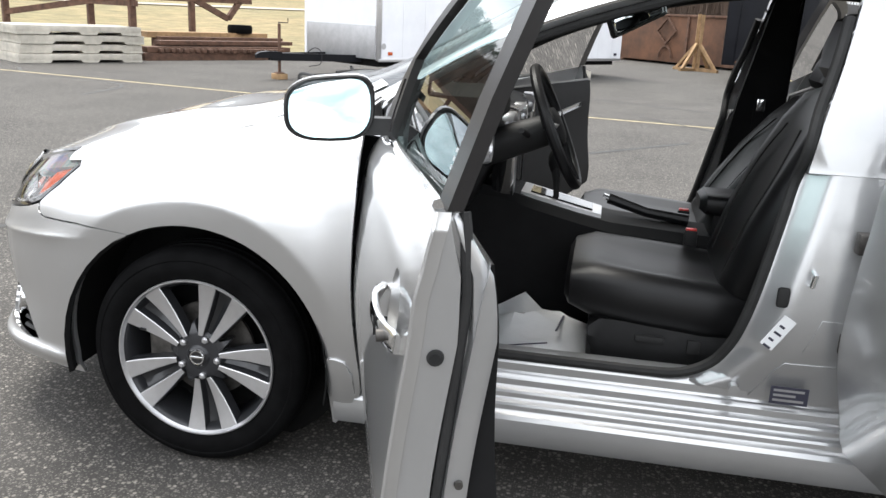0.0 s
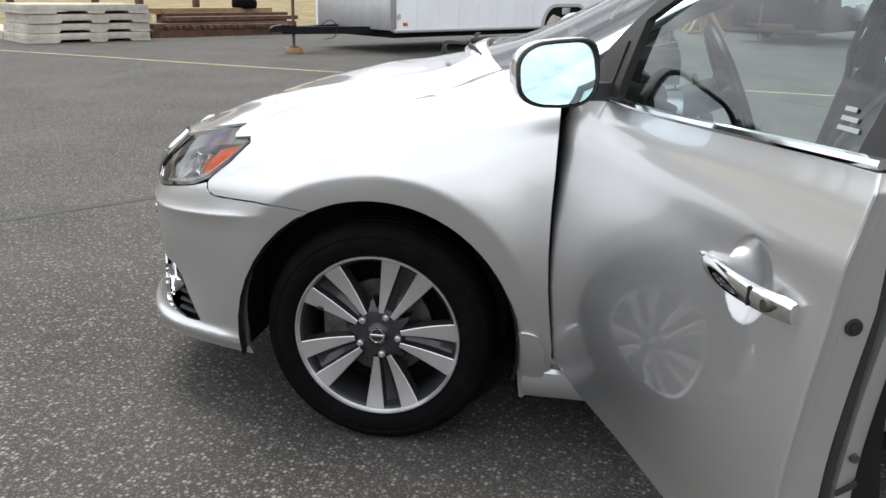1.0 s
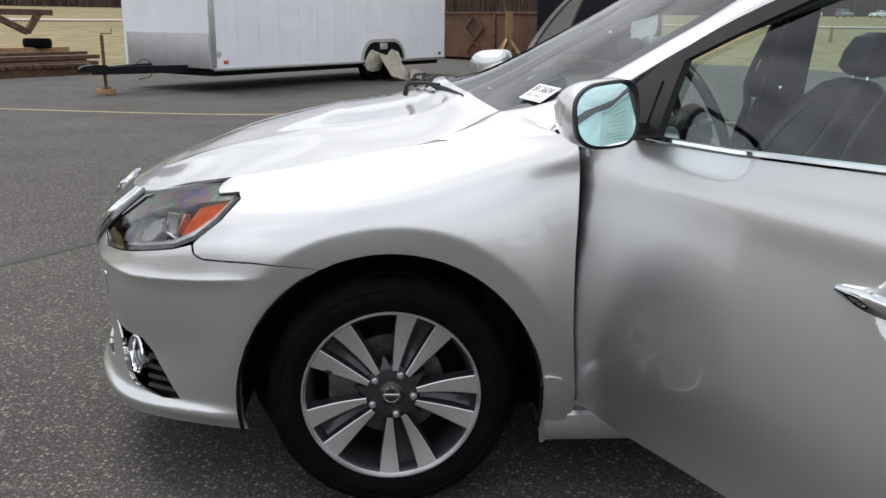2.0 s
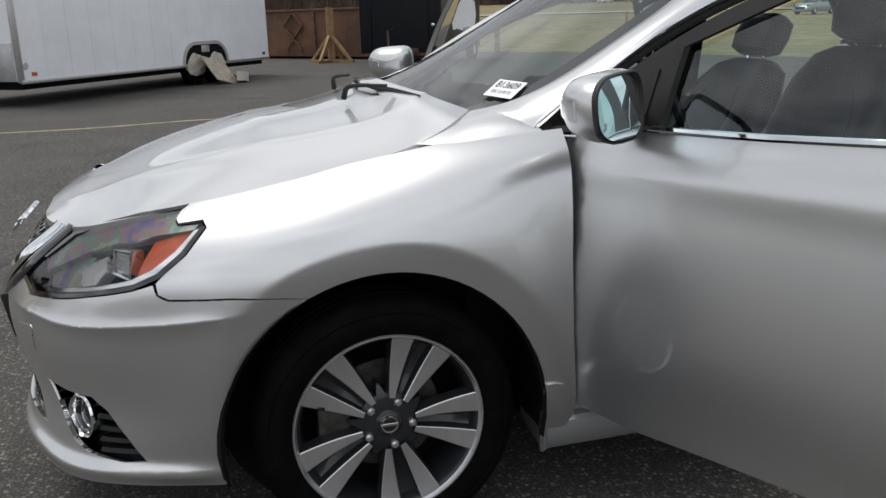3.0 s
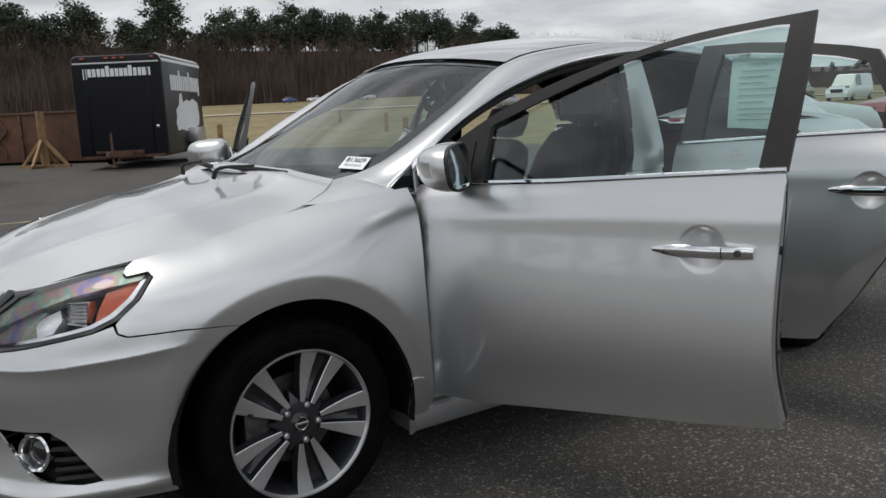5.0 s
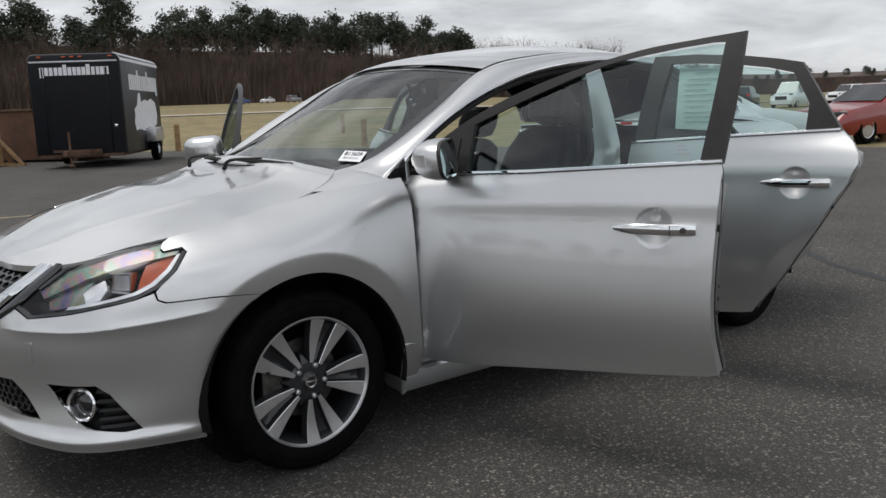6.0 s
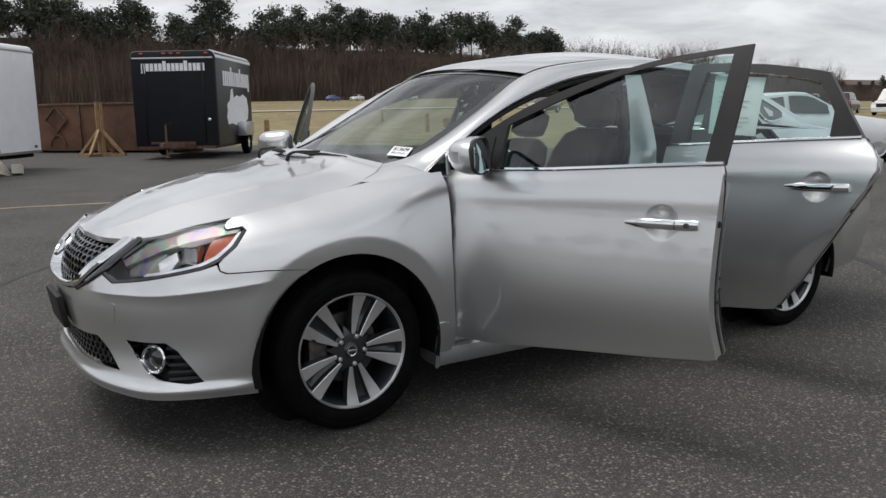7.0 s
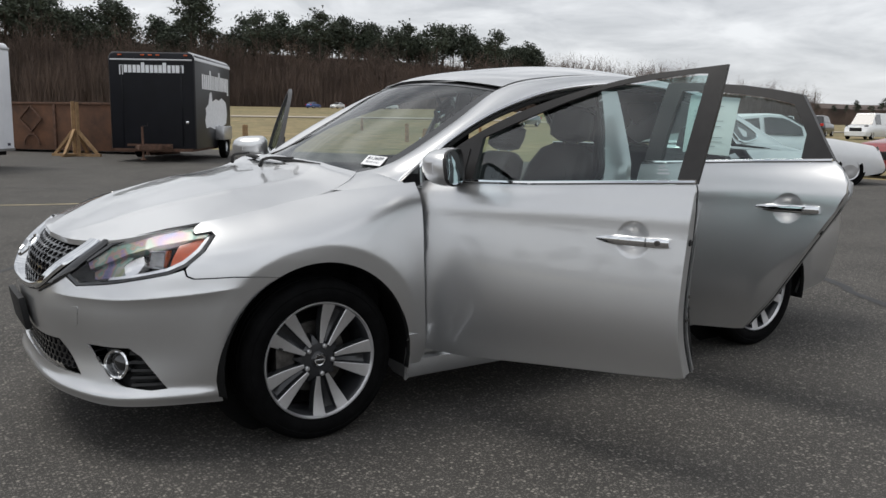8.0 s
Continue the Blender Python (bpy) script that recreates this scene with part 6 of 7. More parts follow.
strip([(-2.9, .35), (-2.382, 1.043), (-1.825, 1.767), (-.95, 3.2), (-.377, 4.009), (.6, 5.2), (2.0, 6.9)], .065, .002, "sealed_crack", TAR, "dark sealed crack across the asphalt", "crack")
strip([(6.5, 3.1), (4.978, .165), (4.623, -.313), (4.0, -1.4), (3.2, -2.7)], .085, .002, "sealed_crack", TAR, "dark sealed crack across the asphalt", "crack")
strip([(-9.5, 10.9), (-8.4, 9.75), (-7.2, 9.6), (-6.2, 8.9), (-5.95, 7.5)], .06, .002, "sealed_crack", TAR, "dark curved seal mark on the asphalt", "crack")
strip([(-3, 14.2), (-.153, 12.454), (2.0, 11.0), (5, 9.2), (9, 6.6)], .05, .002, "sealed_crack", TAR, "dark seam in the asphalt", "crack")
strip([(-11.6, 10.7), (-8.1, 9.96), (-2.77, 8.84), (-.43, 9.1), (.69, 8.9), (4.5, 8.2), (9, 7.3)], .09, .003, "painted_line", YELLOW, "faded yellow parking line", "line", .15)
strip([(1.5, 9.4), (3.2, 7.2), (5.2, 5.3)], .035, .0035, "sealed_crack", TAR, "dark seam in the asphalt", "crack")
path_mat = material("pale_gravel_track", (.34, .30, .24), .95, 0, .2, .4)
strip([(-60, 62), (-20, 92), (12, 99), (36, 94), (62, 82), (90, 58), (120, 20)], 7.0, .09, "gravel_track", path_mat, "pale gravel track through the grass", "track", .2)

AX, AY = Vector((.577, .817, 0)), Vector((-.817, .577, 0))     # the way the trailers stand: along, and to their far side


def frame_of(origin):
    return Matrix(((AX.x, AY.x, 0, origin[0]), (AX.y, AY.y, 0, origin[1]), (0, 0, 1, 0), (0, 0, 0, 1)))


def rounded_shell(L, W, z0, z1, r, name, mat, parent, m, label=""):
    """A trailer's box with rounded roof edges and front posts."""
    ring = []
    for cy, cz, a0 in ((W - r, z1 - r, 0), (r, z1 - r, 90)):
        for k in range(6):
            a = radians(a0 + 18 * k)
            ring.append((cy + r * math.cos(a), cz + r * math.sin(a)))
    ring += [(0, z0), (W, z0)]
    rows = []
    for x, k in ((0, .97), (.03, .99), (.08, 1), (L - .05, 1), (L, .99)):
        rows.append([(x, W / 2 + (y - W / 2) * k, z0 + (z - z0) * k) for y, z in ring])
    return part(name, skin(rows), mat, parent, label, m=m)


def jack(parent, m, x, y, top, m0=None):
    part("jack_post", rod((x, y, .12), (x, y, top), .028, n=12), RUST_STEEL, parent, m=m)
    part("jack_foot", skin([[(x + a * k, y + b * k, z) for a, b in ((-1, -1), (1, -1), (1, 1), (-1, 1))] for k, z in ((.07, .1), (.07, .115), (.035, .13))]), RUST_STEEL, parent, m=m)
    part("jack_crank", tube([(x, y, top - .03), (x - .02, y, top + .02), (x + .12, y - .1, top + .02), (x + .12, y - .1, top + .10)], .010, 8), PLASTIC, parent, m=m)


# white trailer
mw = frame_of((-3.09, 12.25))
wt_ = empty("cargo_trailer", "long white enclosed trailer with a tread-plate nose, on covered wheels", "trailer", at=(-1, 15.5, 0))
L, W = 7.55, 2.4
rounded_shell(L, W, .42, 2.84, .12, "trailer_body", WHITE_PANEL, wt_, mw)
part("nose_plate", box(-.012, .0, .12, W - .12, .42, 1.02, .004), DIAMOND, wt_, "bright tread-plate stone guard", m=mw)
part("nose_cap", box(-.05, .04, -.012, .06, .40, 2.74, .02), SILVER_TRIM, wt_, "silver corner post", m=mw)
part("lower_rail", box(-.02, L, -.014, .02, .38, .44, .006), SILVER_TRIM, wt_, m=mw)
part("upper_rail", box(0, L, -.014, .02, 2.68, 2.74, .006), SILVER_TRIM, wt_, m=mw)
for k in range(13):
    part("panel_joint", box(.55 + .55 * k, .568 + .55 * k, -.003, .002, .45, 2.68, .001), WHITE_PANEL, wt_, m=mw)
part("floor_frame", box(.1, L - .1, .15, W - .15, .28, .42, .01), LINER, wt_, m=mw)
part("tongue", beam((.2, W / 2 - .55, .40), (-1.55, W / 2, .40), .08, .13), BLACK_PANEL, wt_, m=mw)
part("tongue", beam((.2, W / 2 + .55, .40), (-1.55, W / 2, .40), .08, .13), BLACK_PANEL, wt_, m=mw)
part("coupler", skin([[(x, W / 2 + w * a, .38 + h * b) for a, b in ((-1, 0), (1, 0), (1, 1), (-1, 1))] for x, w, h in ((-1.35, .10, .11), (-1.6, .07, .12), (-1.78, .05, .10), (-1.84, .03, .06))]), BLACK_PANEL, wt_, m=mw)
jack(wt_, mw, -1.35, W / 2, .98)
part("wood_block", box(-1.45, -1.25, W / 2 - .12, W / 2 + .12, 0, .10, .008), WOOD, wt_, m=mw)
part("cable", tube(smooth_path([(-1.0, W / 2 - .3, .46), (-.85, W / 2 - .38, .58), (-.72, W / 2 - .42, .5), (-.75, W / 2 - .42, .3), (-.95, W / 2 - .36, .25)], 6), .008, 6), PLASTIC, wt_, m=mw)
arch_o = arc(4.62, .42, .47, 180, 95, 8) + arc(5.32, .42, .47, 85, 0, 8)
arch_i = arc(4.62, .42, .40, 180, 95, 8) + arc(5.32, .42, .40, 85, 0, 8)
part("wheel_flare", skin([[(a, -.03, b), (c, -.03, d), (c, .03, d), (a, .03, b)] for (a, b), (c, d) in zip(arch_o, arch_i)]), SILVER_TRIM, wt_, "grey wheel arch trim", m=mw)
bm = bmesh.new()
fa = bm.faces.new([bm.verts.new((a, -.006, b)) for a, b in arch_i])
part("wheel_box", bm, LINER, wt_, smooth=False, m=mw)
part("arch_web", box(4.83, 5.11, -.014, -.008, .66, .80, .004), DIAMOND, wt_, m=mw)
cover_mat = material("dirty_canvas", (.42, .39, .33), .85, 0, .35, 5, .4, 18)
for x in (4.60, 5.34):
    T = mw @ Matrix.Translation((x, .0, .345))
    wh = part("trailer_wheel", lathe([(.0, .0), (.18, -.02), (.20, .0), (.30, -.01), (.335, .03), (.335, .17), (.30, .2)], 36), TYRE, wt_, m=T)
    bm = lathe([(.0, -.05), (.12, -.055), (.22, -.045), (.30, -.02), (.325, .02), (.33, .08)], 28)
    for v in bm.verts:
        v.co += Vector((noise.noise(v.co * 7), noise.noise(v.co * 7 + Vector((5, 0, 0))), noise.noise(v.co * 7 + Vector((0, 9, 0))))) * .03
        if v.co.z < -.05:
            v.co.z = -.05 + (v.co.z + .05) * .4
    part("wheel_cover", bm, cover_mat, wt_, "pale canvas wheel cover", m=T)
for x in (.25, L - .25):
    part("side_marker", box(x - .05, x + .05, -.02, .0, .50, .56, .006), AMBER if x < 1 else INK, wt_, m=mw)
part("round_badge", lathe([(.0, -.004), (.05, -.004), (.055, .0)], 20), DIAMOND, wt_, m=mw @ Matrix.Translation((.10, -.002, .66)))
board = part("propped_board", box(-.42, .42, -.012, .012, -.33, .33, .004), material("old_board", (.36, .32, .26), .85, 0, .3, 6, .3, 20), None, m=mw @ Matrix.Translation((4.98, -.33, .27)) @ Matrix.Rotation(radians(12), 4, "Y") @ Matrix.Rotation(radians(-42), 4, "X"))
tagged(board, "weathered board propped against the trailer wheels", "board")
blk = box(-.22, .22, -.10, .10, -.10, .10, .012)
tagged(part("concrete_block", blk, CONCRETE, None, m=mw @ Matrix.Translation((5.35, -.62, .115)) @ Matrix.Rotation(radians(25), 4, "Z") @ Matrix.Rotation(radians(8), 4, "Y")), "grey concrete block leaning on the board", "block")

# black trailer
BX = Vector((.522, .853, 0))
mb = Matrix(((BX.x, -BX.y, 0, 5.73), (BX.y, BX.x, 0, 18.9), (0, 0, 1, 0), (0, 0, 0, 1)))
bt = empty("cargo_trailer", "black enclosed trailer with white lettering panels and orange marker lamps", "trailer", at=(6, 20.5, 0))
L, W = 4.4, 2.27
rounded_shell(L, W, .36, 2.90, .16, "trailer_body", BLACK_PANEL, bt, mb)
roof_band = [(y, z) for y, z in ((-.012, 2.70), (-.012, 2.75), (.05, 2.86), (.16, 2.922), (.17, 2.905), (.06, 2.845), (.0, 2.74), (.0, 2.70))]
part("roof_edge", skin([[(x, y, z) for y, z in roof_band] for x in (.04, L)]), SILVER_TRIM, bt, "silver roof edge", m=mb)
part("nose_trim", box(-.02, .005, .06, W - .06, 2.68, 2.72, .004), SILVER_TRIM, bt, m=mb)
for y in (.22, .95, 1.15, 1.35, 1.95):
    part("marker_lamp", box(-.035, .0, y - .05, y + .05, 2.80, 2.84, .01), AMBER, bt, "orange marker lamp", m=mb)
for z0 in (.42,):
    for y in (.35, 1.92):
        part("nose_rib", box(-.014, .0, y - .02, y + .02, z0, 2.55, .004), BLACK_PANEL, bt, m=mb)
WHITE_VINYL = material("white_vinyl", (.75, .76, .78), .5, 0, .1, 8)


def lettering_bars(parent, m, axis, a0, a1, z, h, n, seed):
    """Plain bars where the lettering stands."""
    rng = random.Random(seed)
    bm = bmesh.new()
    w = (a1 - a0) / n
    for k in range(n):
        p0 = a0 + k * w + .1 * w
        p1 = p0 + w * rng.uniform(.72, .86)
        zt = z + h * (.98 if k in (4, 9) else .74)
        zb = z - (.2 * h if k == n - 1 else 0)
        if axis == "y":
            box(-.006, -.002, p0, p1, zb, zt, 0, 1, bm)
        else:
            box(p0, p1, -.006, -.002, zb, zt, 0, 1, bm)
    return part("lettering", bm, WHITE_VINYL, parent, "white lettering panel", smooth=False, m=m)


lettering_bars(bt, mb, "y", .27, 1.98, 2.36, .27, 15, 2)
lettering_bars(bt, mb, "x", .75, 4.1, 1.98, .55, 15, 3)
bm = bmesh.new()
prof = [(1.15, .90), (1.02, 1.12), (1.15, 1.30), (1.10, 1.46), (1.45, 1.58), (1.62, 1.88), (1.85, 1.93), (1.95, 1.66), (2.35, 1.74), (2.75, 1.70), (3.15, 1.78), (3.7, 1.66), (3.85, 1.30), (3.70, 1.02), (3.2, .92), (2.7, .97), (2.2, .86), (1.6, .93)]
fa = bm.faces.new([bm.verts.new((x, -.004, z)) for x, z in prof])
part("vinyl_shape", bm, WHITE_VINYL, bt, "white vinyl shape", smooth=False, m=mb)
part("side_fender", box(2.25, 3.35, -.26, .02, .55, .95, .03), SILVER_TRIM, bt, "grey steel fender", m=mb)
for y in (-.22, W + .02):
    T = mb @ Matrix.Translation((2.8, y, .34))
    w_ = part("trailer_wheel", lathe([(.15, .02), (.20, .0), (.30, -.01), (.338, .03), (.338, .17), (.30, .2)], 36), TYRE, bt, m=T)
    part("wheel_disc", lathe([(.0, .03), (.05, .0), (.07, .03), (.14, .05), (.19, .02), (.20, .005)], 24), WHITE_PANEL, bt, "white steel wheel disc", m=T)
part("tongue", beam((.1, W / 2 - .5, .40), (-1.15, W / 2, .42), .07, .11), RUST_STEEL, bt, m=mb)
part("tongue", beam((.1, W / 2 + .5, .40), (-1.15, W / 2, .42), .07, .11), RUST_STEEL, bt, m=mb)
part("cross_member", beam((-.35, .55, .46), (-.35, W - .55, .46), .06, .06), RUST_STEEL, bt, m=mb)
jack(bt, mb, -.95, W / 2, .95)
part("floor_frame", box(.0, L, .1, W - .1, .28, .36, .01), RUST_STEEL, bt, m=mb)
part("door_latch", box(-.03, 0, .18, .26, 1.02, 1.10, .01), CHROME, bt, m=mb)

# rusty steel box wall with its timber prop
mr = Matrix.Translation((1.2, 28.85, 0)) @ Matrix.Rotation(radians(-50), 4, "Z")
rw = empty("steel_bin", "low rusty steel bin wall with a diamond frame", "steel bin", at=(3.5, 27, 0))
part("bin_side", box(0, 7.2, 0, 1.6, .08, 1.60, .02), RUST, rw, m=mr)
part("bin_rim", box(-.05, 7.25, -.06, 1.66, 1.55, 1.62, .015), RUST_STEEL, rw, m=mr)
for k in (.1, 3.4, 6.9):
    part("bin_rib", box(k, k + .1, -.06, .0, .08, 1.55, .01), RUST_STEEL, rw, m=mr)
for a, b in (((1.97, 1.08), (2.40, 1.50)), ((2.40, 1.50), (2.83, 1.08)), ((2.83, 1.08), (2.40, .66)), ((2.40, .66), (1.97, 1.08))):
    part("diamond_bar", beam((a[0] + .15, -.09, a[1]), (b[0] + .15, -.09, b[1]), .05, .07, up=(0, 1, 0)), RUST_STEEL, rw, m=mr)
for k in (0.2, 6.8):
    part("bin_skid", box(k, k + .2, -.02, 1.62, 0, .09, .01), RUST_STEEL, rw, m=mr)
part("loop_bar", tube([(2.55 + .3 * math.cos(radians(k)), -.07, .22 + .36 * math.sin(radians(k))) for k in range(0, 181, 15)], .03, 8), RUST_STEEL, rw, "bent steel loop", m=mr)
prop = empty("timber_prop", "upright timber post on splayed wooden legs", "timber stand", at=(3.5, 23.3, 0))
pc = Vector((3.5, 23.35, 0))
rx, ry = Vector((.72, -.69, 0)), Vector((.69, .72, 0))
part("post", beam(pc + Vector((0, 0, .02)) - rx * .06, pc - rx * .06 + Vector((0, 0, 1.62)), .09, .09, up=(1, 0, 0)), WOOD, prop)
part("post", beam(pc + rx * .08 + Vector((0, 0, .02)), pc + rx * .08 + Vector((0, 0, 1.60)), .09, .09, up=(1, 0, 0)), WOOD, prop)
for d in (rx * .72, -rx * .72, ry * .6, -ry * .6):
    part("leg", beam(pc + d + Vector((0, 0, .04)), pc + d * .08 + Vector((0, 0, .78)), .08, .08), WOOD, prop)
part("foot_beam", beam(pc - rx * .8 + Vector((0, 0, .04)), pc + rx * .8 + Vector((0, 0, .04)), .09, .08), WOOD, prop)
part("foot_beam", beam(pc - ry * .7 + Vector((0, 0, .045)), pc + ry * .7 + Vector((0, 0, .045)), .09, .08), WOOD, prop)

# stacked concrete slabs
def slab(m, L, W, H, seed):
    rng = random.Random(seed)
    bm = box(0, L, 0, W, .05, H, .018, 2)
    for x0, x1 in ((0.0, .24), (.50, .62), (.84, 1.0)):
        skin([[(x0 * L, y, .0), (x1 * L, y, .0), (x1 * L + .05 * (x1 < 1), y, .055), (x0 * L - .05 * (x0 > 0), y, .055)] for y in (0, W)], True, True, bm)
    for v in bm.verts:
        v.co += Vector((noise.noise(v.co * 3 + Vector((seed, 0, 0))), noise.noise(v.co * 3 + Vector((0, seed, 0))), 0)) * .012
    return tagged(part("concrete_slab", bm, CONCRETE, None, m=m), "pale precast concrete slab in a stack", "concrete slab", "stacked slabs")


ms = frame_of((-10.12, 11.80))
for k in range(4):
    slab(ms @ Matrix.Translation((.04 * ((k * 7) % 3 - 1), .03 * ((k * 5) % 3 - 1), .182 * k)), 2.46, 1.3, .172, k + 1)
for k in range(6):
    slab(ms @ Matrix.Translation((-.02 * k, 1.45 + .42 * k, 0)), .9, .36, .17, k + 9)

# rusty frame and steel lengths on the ground
fr = empty("gantry", "rusty raised steel gantry on legs", "gantry", at=(-9, 15.5, 0))
for x, y in ((2.35, .2), (2.35, 2.4), (.6, 2.6), (4.9, 2.5)):
    part("frame_leg", beam(Vector((x, y, 0)), Vector((x, y, 1.45)), .13, .13, up=(1, 0, 0)), RUST_STEEL, fr, m=ms)
for a, b in (((-.3, 2.5, 1.35), (5.4, 2.5, 1.35)), ((-.3, .2, 1.35), (5.2, .2, 1.35)), ((2.35, 0, 1.2), (2.35, 2.8, 1.2)), ((.6, 2.6, .9), (2.35, .4, 1.35)), ((3.8, .2, 1.33), (4.6, .2, .95)), ((4.6, .2, .95), (4.9, .2, 1.33))):
    part("frame_beam", beam(a, b, .10, .12), RUST_STEEL, fr, m=ms)
for k, (x0, x1, y, z, h, w) in enumerate(((2.7, 6.8, .6, 0, .16, .25), (2.9, 6.9, 1.0, 0, .14, .2), (2.8, 6.6, .8, .17, .12, .5), (3.4, 6.9, 1.5, .02, .3, .2), (3.2, 6.8, .9, .33, .09, .3), (3.6, 7.0, 1.9, .0, .45, .25), (3.5, 6.9, 1.45, .32, .16, .22), (3.3, 6.6, 1.85, .45, .13, .5))):
    bm = beam((x0, y, z + h / 2), (x1, y + .15, z + h / 2), w, h)
    tagged(part("steel_length", bm, WOOD if k == 7 else RUST_STEEL, None, smooth=False, m=ms), "rusty steel length lying in a pile", "steel length", "steel pile")
for k in range(22):
    x = 3.05 + .15 * k
    tagged(part("steel_offcut", box(x, x + .09, .42, .62, .17, .26, .008, 1), RUST_STEEL, None, m=ms @ Matrix.Translation((0, .03 * ((k * 3) % 4), 0))), "short rusty steel piece on the pile", "steel piece", "steel pieces")
tagged(part("spare_tyre", lathe([(.15, .0), (.2, -.02), (.29, -.01), (.31, .05), (.31, .15), (.28, .2), (.16, .19)], 32, closed=True), TYRE, None, m=ms @ Matrix.Translation((5.9, 1.9, .58)) @ Matrix.Rotation(radians(90), 4, "X")), "black tyre lying on the steel pile", "tyre")

# fence posts along the field's edge
post_bm = rod((0, 0, -.05), (0, 0, .95), .11, .10, 12)
bmesh.ops.bevel(post_bm, geom=[e for e in post_bm.edges if abs(e.verts[0].co.z - .95) < .01 and abs(e.verts[1].co.z - .95) < .01], offset=.02, segments=2, affect="EDGES")
post0 = tagged(part("fence_post", post_bm, WOOD, None, m=pose(9.9, 26.4, 0)), "short round wooden post at the field's edge", "post", "fence posts")
for x, y in ((14.5, 21.2), (18.6, 13.0), (19.5, 10.2), (21.5, 34.0), (28.5, 52), (35, 46), (44, 40), (54, 34), (20.6, 6.5), (21.4, 3.2)):
    copy_thing(post0, pose(x, y, lie(x, y)))


# ---- parked cars ----
def parked_car(name, label, m, colour, length=4.5, height=1.46, width=1.78, style="saloon", group="parked cars"):
    """A car seen from some way off: lofted body, glazed cabin, wheels, lamps. It faces its own plus x."""
    paint = material(name + "_paint", colour, .3, .0 if max(colour) > .6 or colour[0] > colour[1] * 2 else .4, .03, 4, coat=.6)
    car_ = tagged(new(name), label, "car", group)
    car_.matrix_world = m
    h, l, w = height, length / 2, width / 2
    belt = .60 * h
    if style == "saloon":
        top = [(-l, .45 * h), (-l + .03, .62 * h), (-l + .55, .69 * h), (l - 1.35, .66 * h), (l - .35, .56 * h), (l - .05, .45 * h), (l, .32 * h)]
        cab = [(-l + .45, .66 * h), (-l + 1.25, .96 * h), (-l + 1.9, h), (-.05, .985 * h), (.85, .67 * h)]
    elif style == "van":
        top = [(-l, .5 * h), (-l, .52 * h), (-l + .4, .53 * h), (l - 1.2, .53 * h), (l - .3, .47 * h), (l - .03, .36 * h), (l, .28 * h)]
        cab = [(-l + .02, .52 * h), (-l + .10, .97 * h), (-l + .5, h), (l - 2.0, .99 * h), (l - 1.1, .53 * h)]
    else:
        top = [(-l, .45 * h), (-l, .58 * h), (-l + .4, .62 * h), (l - 1.3, .61 * h), (l - .25, .56 * h), (l - .03, .42 * h), (l, .3 * h)]
        cab = [(-l + .05, .60 * h), (-l + .30, .96 * h), (-l + .8, h), (l - 2.15, .98 * h), (l - 1.35, .61 * h)]

    def up(x):
        return float(np.interp(x, [p[0] for p in top], [p[1] for p in top]))

    rows = []
    for k in range(25):
        x = -l + 2 * l * k / 24
        e = min(1, (l - abs(x)) / .5)
        ww = w * (.80 + .20 * math.sin(min(1, e) * math.pi / 2))
        z1 = up(x)
        z0 = .20 + .06 * (1 - e)
        rows.append([(x, s * ww * f, z0 + (z1 - z0) * g) for s, f, g in ((-1, .90, 0), (-1, .98, .25), (-1, 1, .55), (-1, .97, .85), (-1, .90, 1), (0, .5, 1.03), (1, .90, 1), (1, .97, .85), (1, 1, .55), (1, .98, .25), (1, .90, 0))])
    part("body", skin(rows), paint, car_, m=m)
    rows = []
    for k in range(21):
        x = cab[0][0] + (cab[-1][0] - cab[0][0]) * k / 20
        zt = float(np.interp(x, [p[0] for p in cab], [p[1] for p in cab]))
        zb = up(x) - .05
        f = .74 + .10 * (1 - (zt - zb) / (h * .4))
        rows.append([(x, s * w * q, z) for s, q, z in ((-1, .90, zb), (-1, .5 * (.90 + f), (zb + zt) / 2), (-1, f, zt - .03), (-1, f * .85, zt), (1, f * .85, zt), (1, f, zt - .03), (1, .5 * (.90 + f), (zb + zt) / 2), (1, .90, zb))])
    part("cabin", skin(rows), paint, car_, m=m)
    panes = [(.10, .45), (.49, .80)] if style == "saloon" else ([(.62, .86)] if style == "van" else [(.08, .30), (.34, .58), (.62, .86)])
    glz = BLACK_GLOSS
    for s in (-1, 1):
        for a, b in panes:
            bm = bmesh.new()
            rws = []
            for k in range(7):
                x = cab[0][0] + (cab[-1][0] - cab[0][0]) * (a + (b - a) * k / 6)
                zt = float(np.interp(x, [p[0] for p in cab], [p[1] for p in cab])) - .07
                zb = up(x) + .03
                f = .74 + .10 * (1 - (zt + .07 - zb) / (h * .4))
                rws.append([(x, s * (w * (.90 + (f - .90) * t) + .018), zb + (max(zt, zb + .01) - zb) * t) for t in (.05, .5, .98)])
            skin(rws, False, False, bm)
            part("side_window", bm, glz, car_, "dark side window", m=m)
    for x_in, x_out, nm in ((cab[-2], cab[-1], "windscreen"), (cab[1], cab[0], "rear_window")):
        a = Vector((x_in[0], 0, x_in[1]))
        b = Vector((x_out[0], 0, x_out[1]))
        n = Vector((abs(a.z - b.z), 0, abs(b.x - a.x))).normalized()
        n.x *= 1 if nm == "windscreen" else -1
        bm = bmesh.new()
        rws = [[a.lerp(b, t) + n * (.02 + .01 * (1 - q * q)) + Vector((0, q * w * (.66 + .16 * t), 0)) for q in (-1, -.5, 0, .5, 1)] for t in (.08, .4, .7, .96)]
        skin(rws, False, False, bm)
        part(nm, bm, glz, car_, "dark glass screen", m=m)
    R = .33
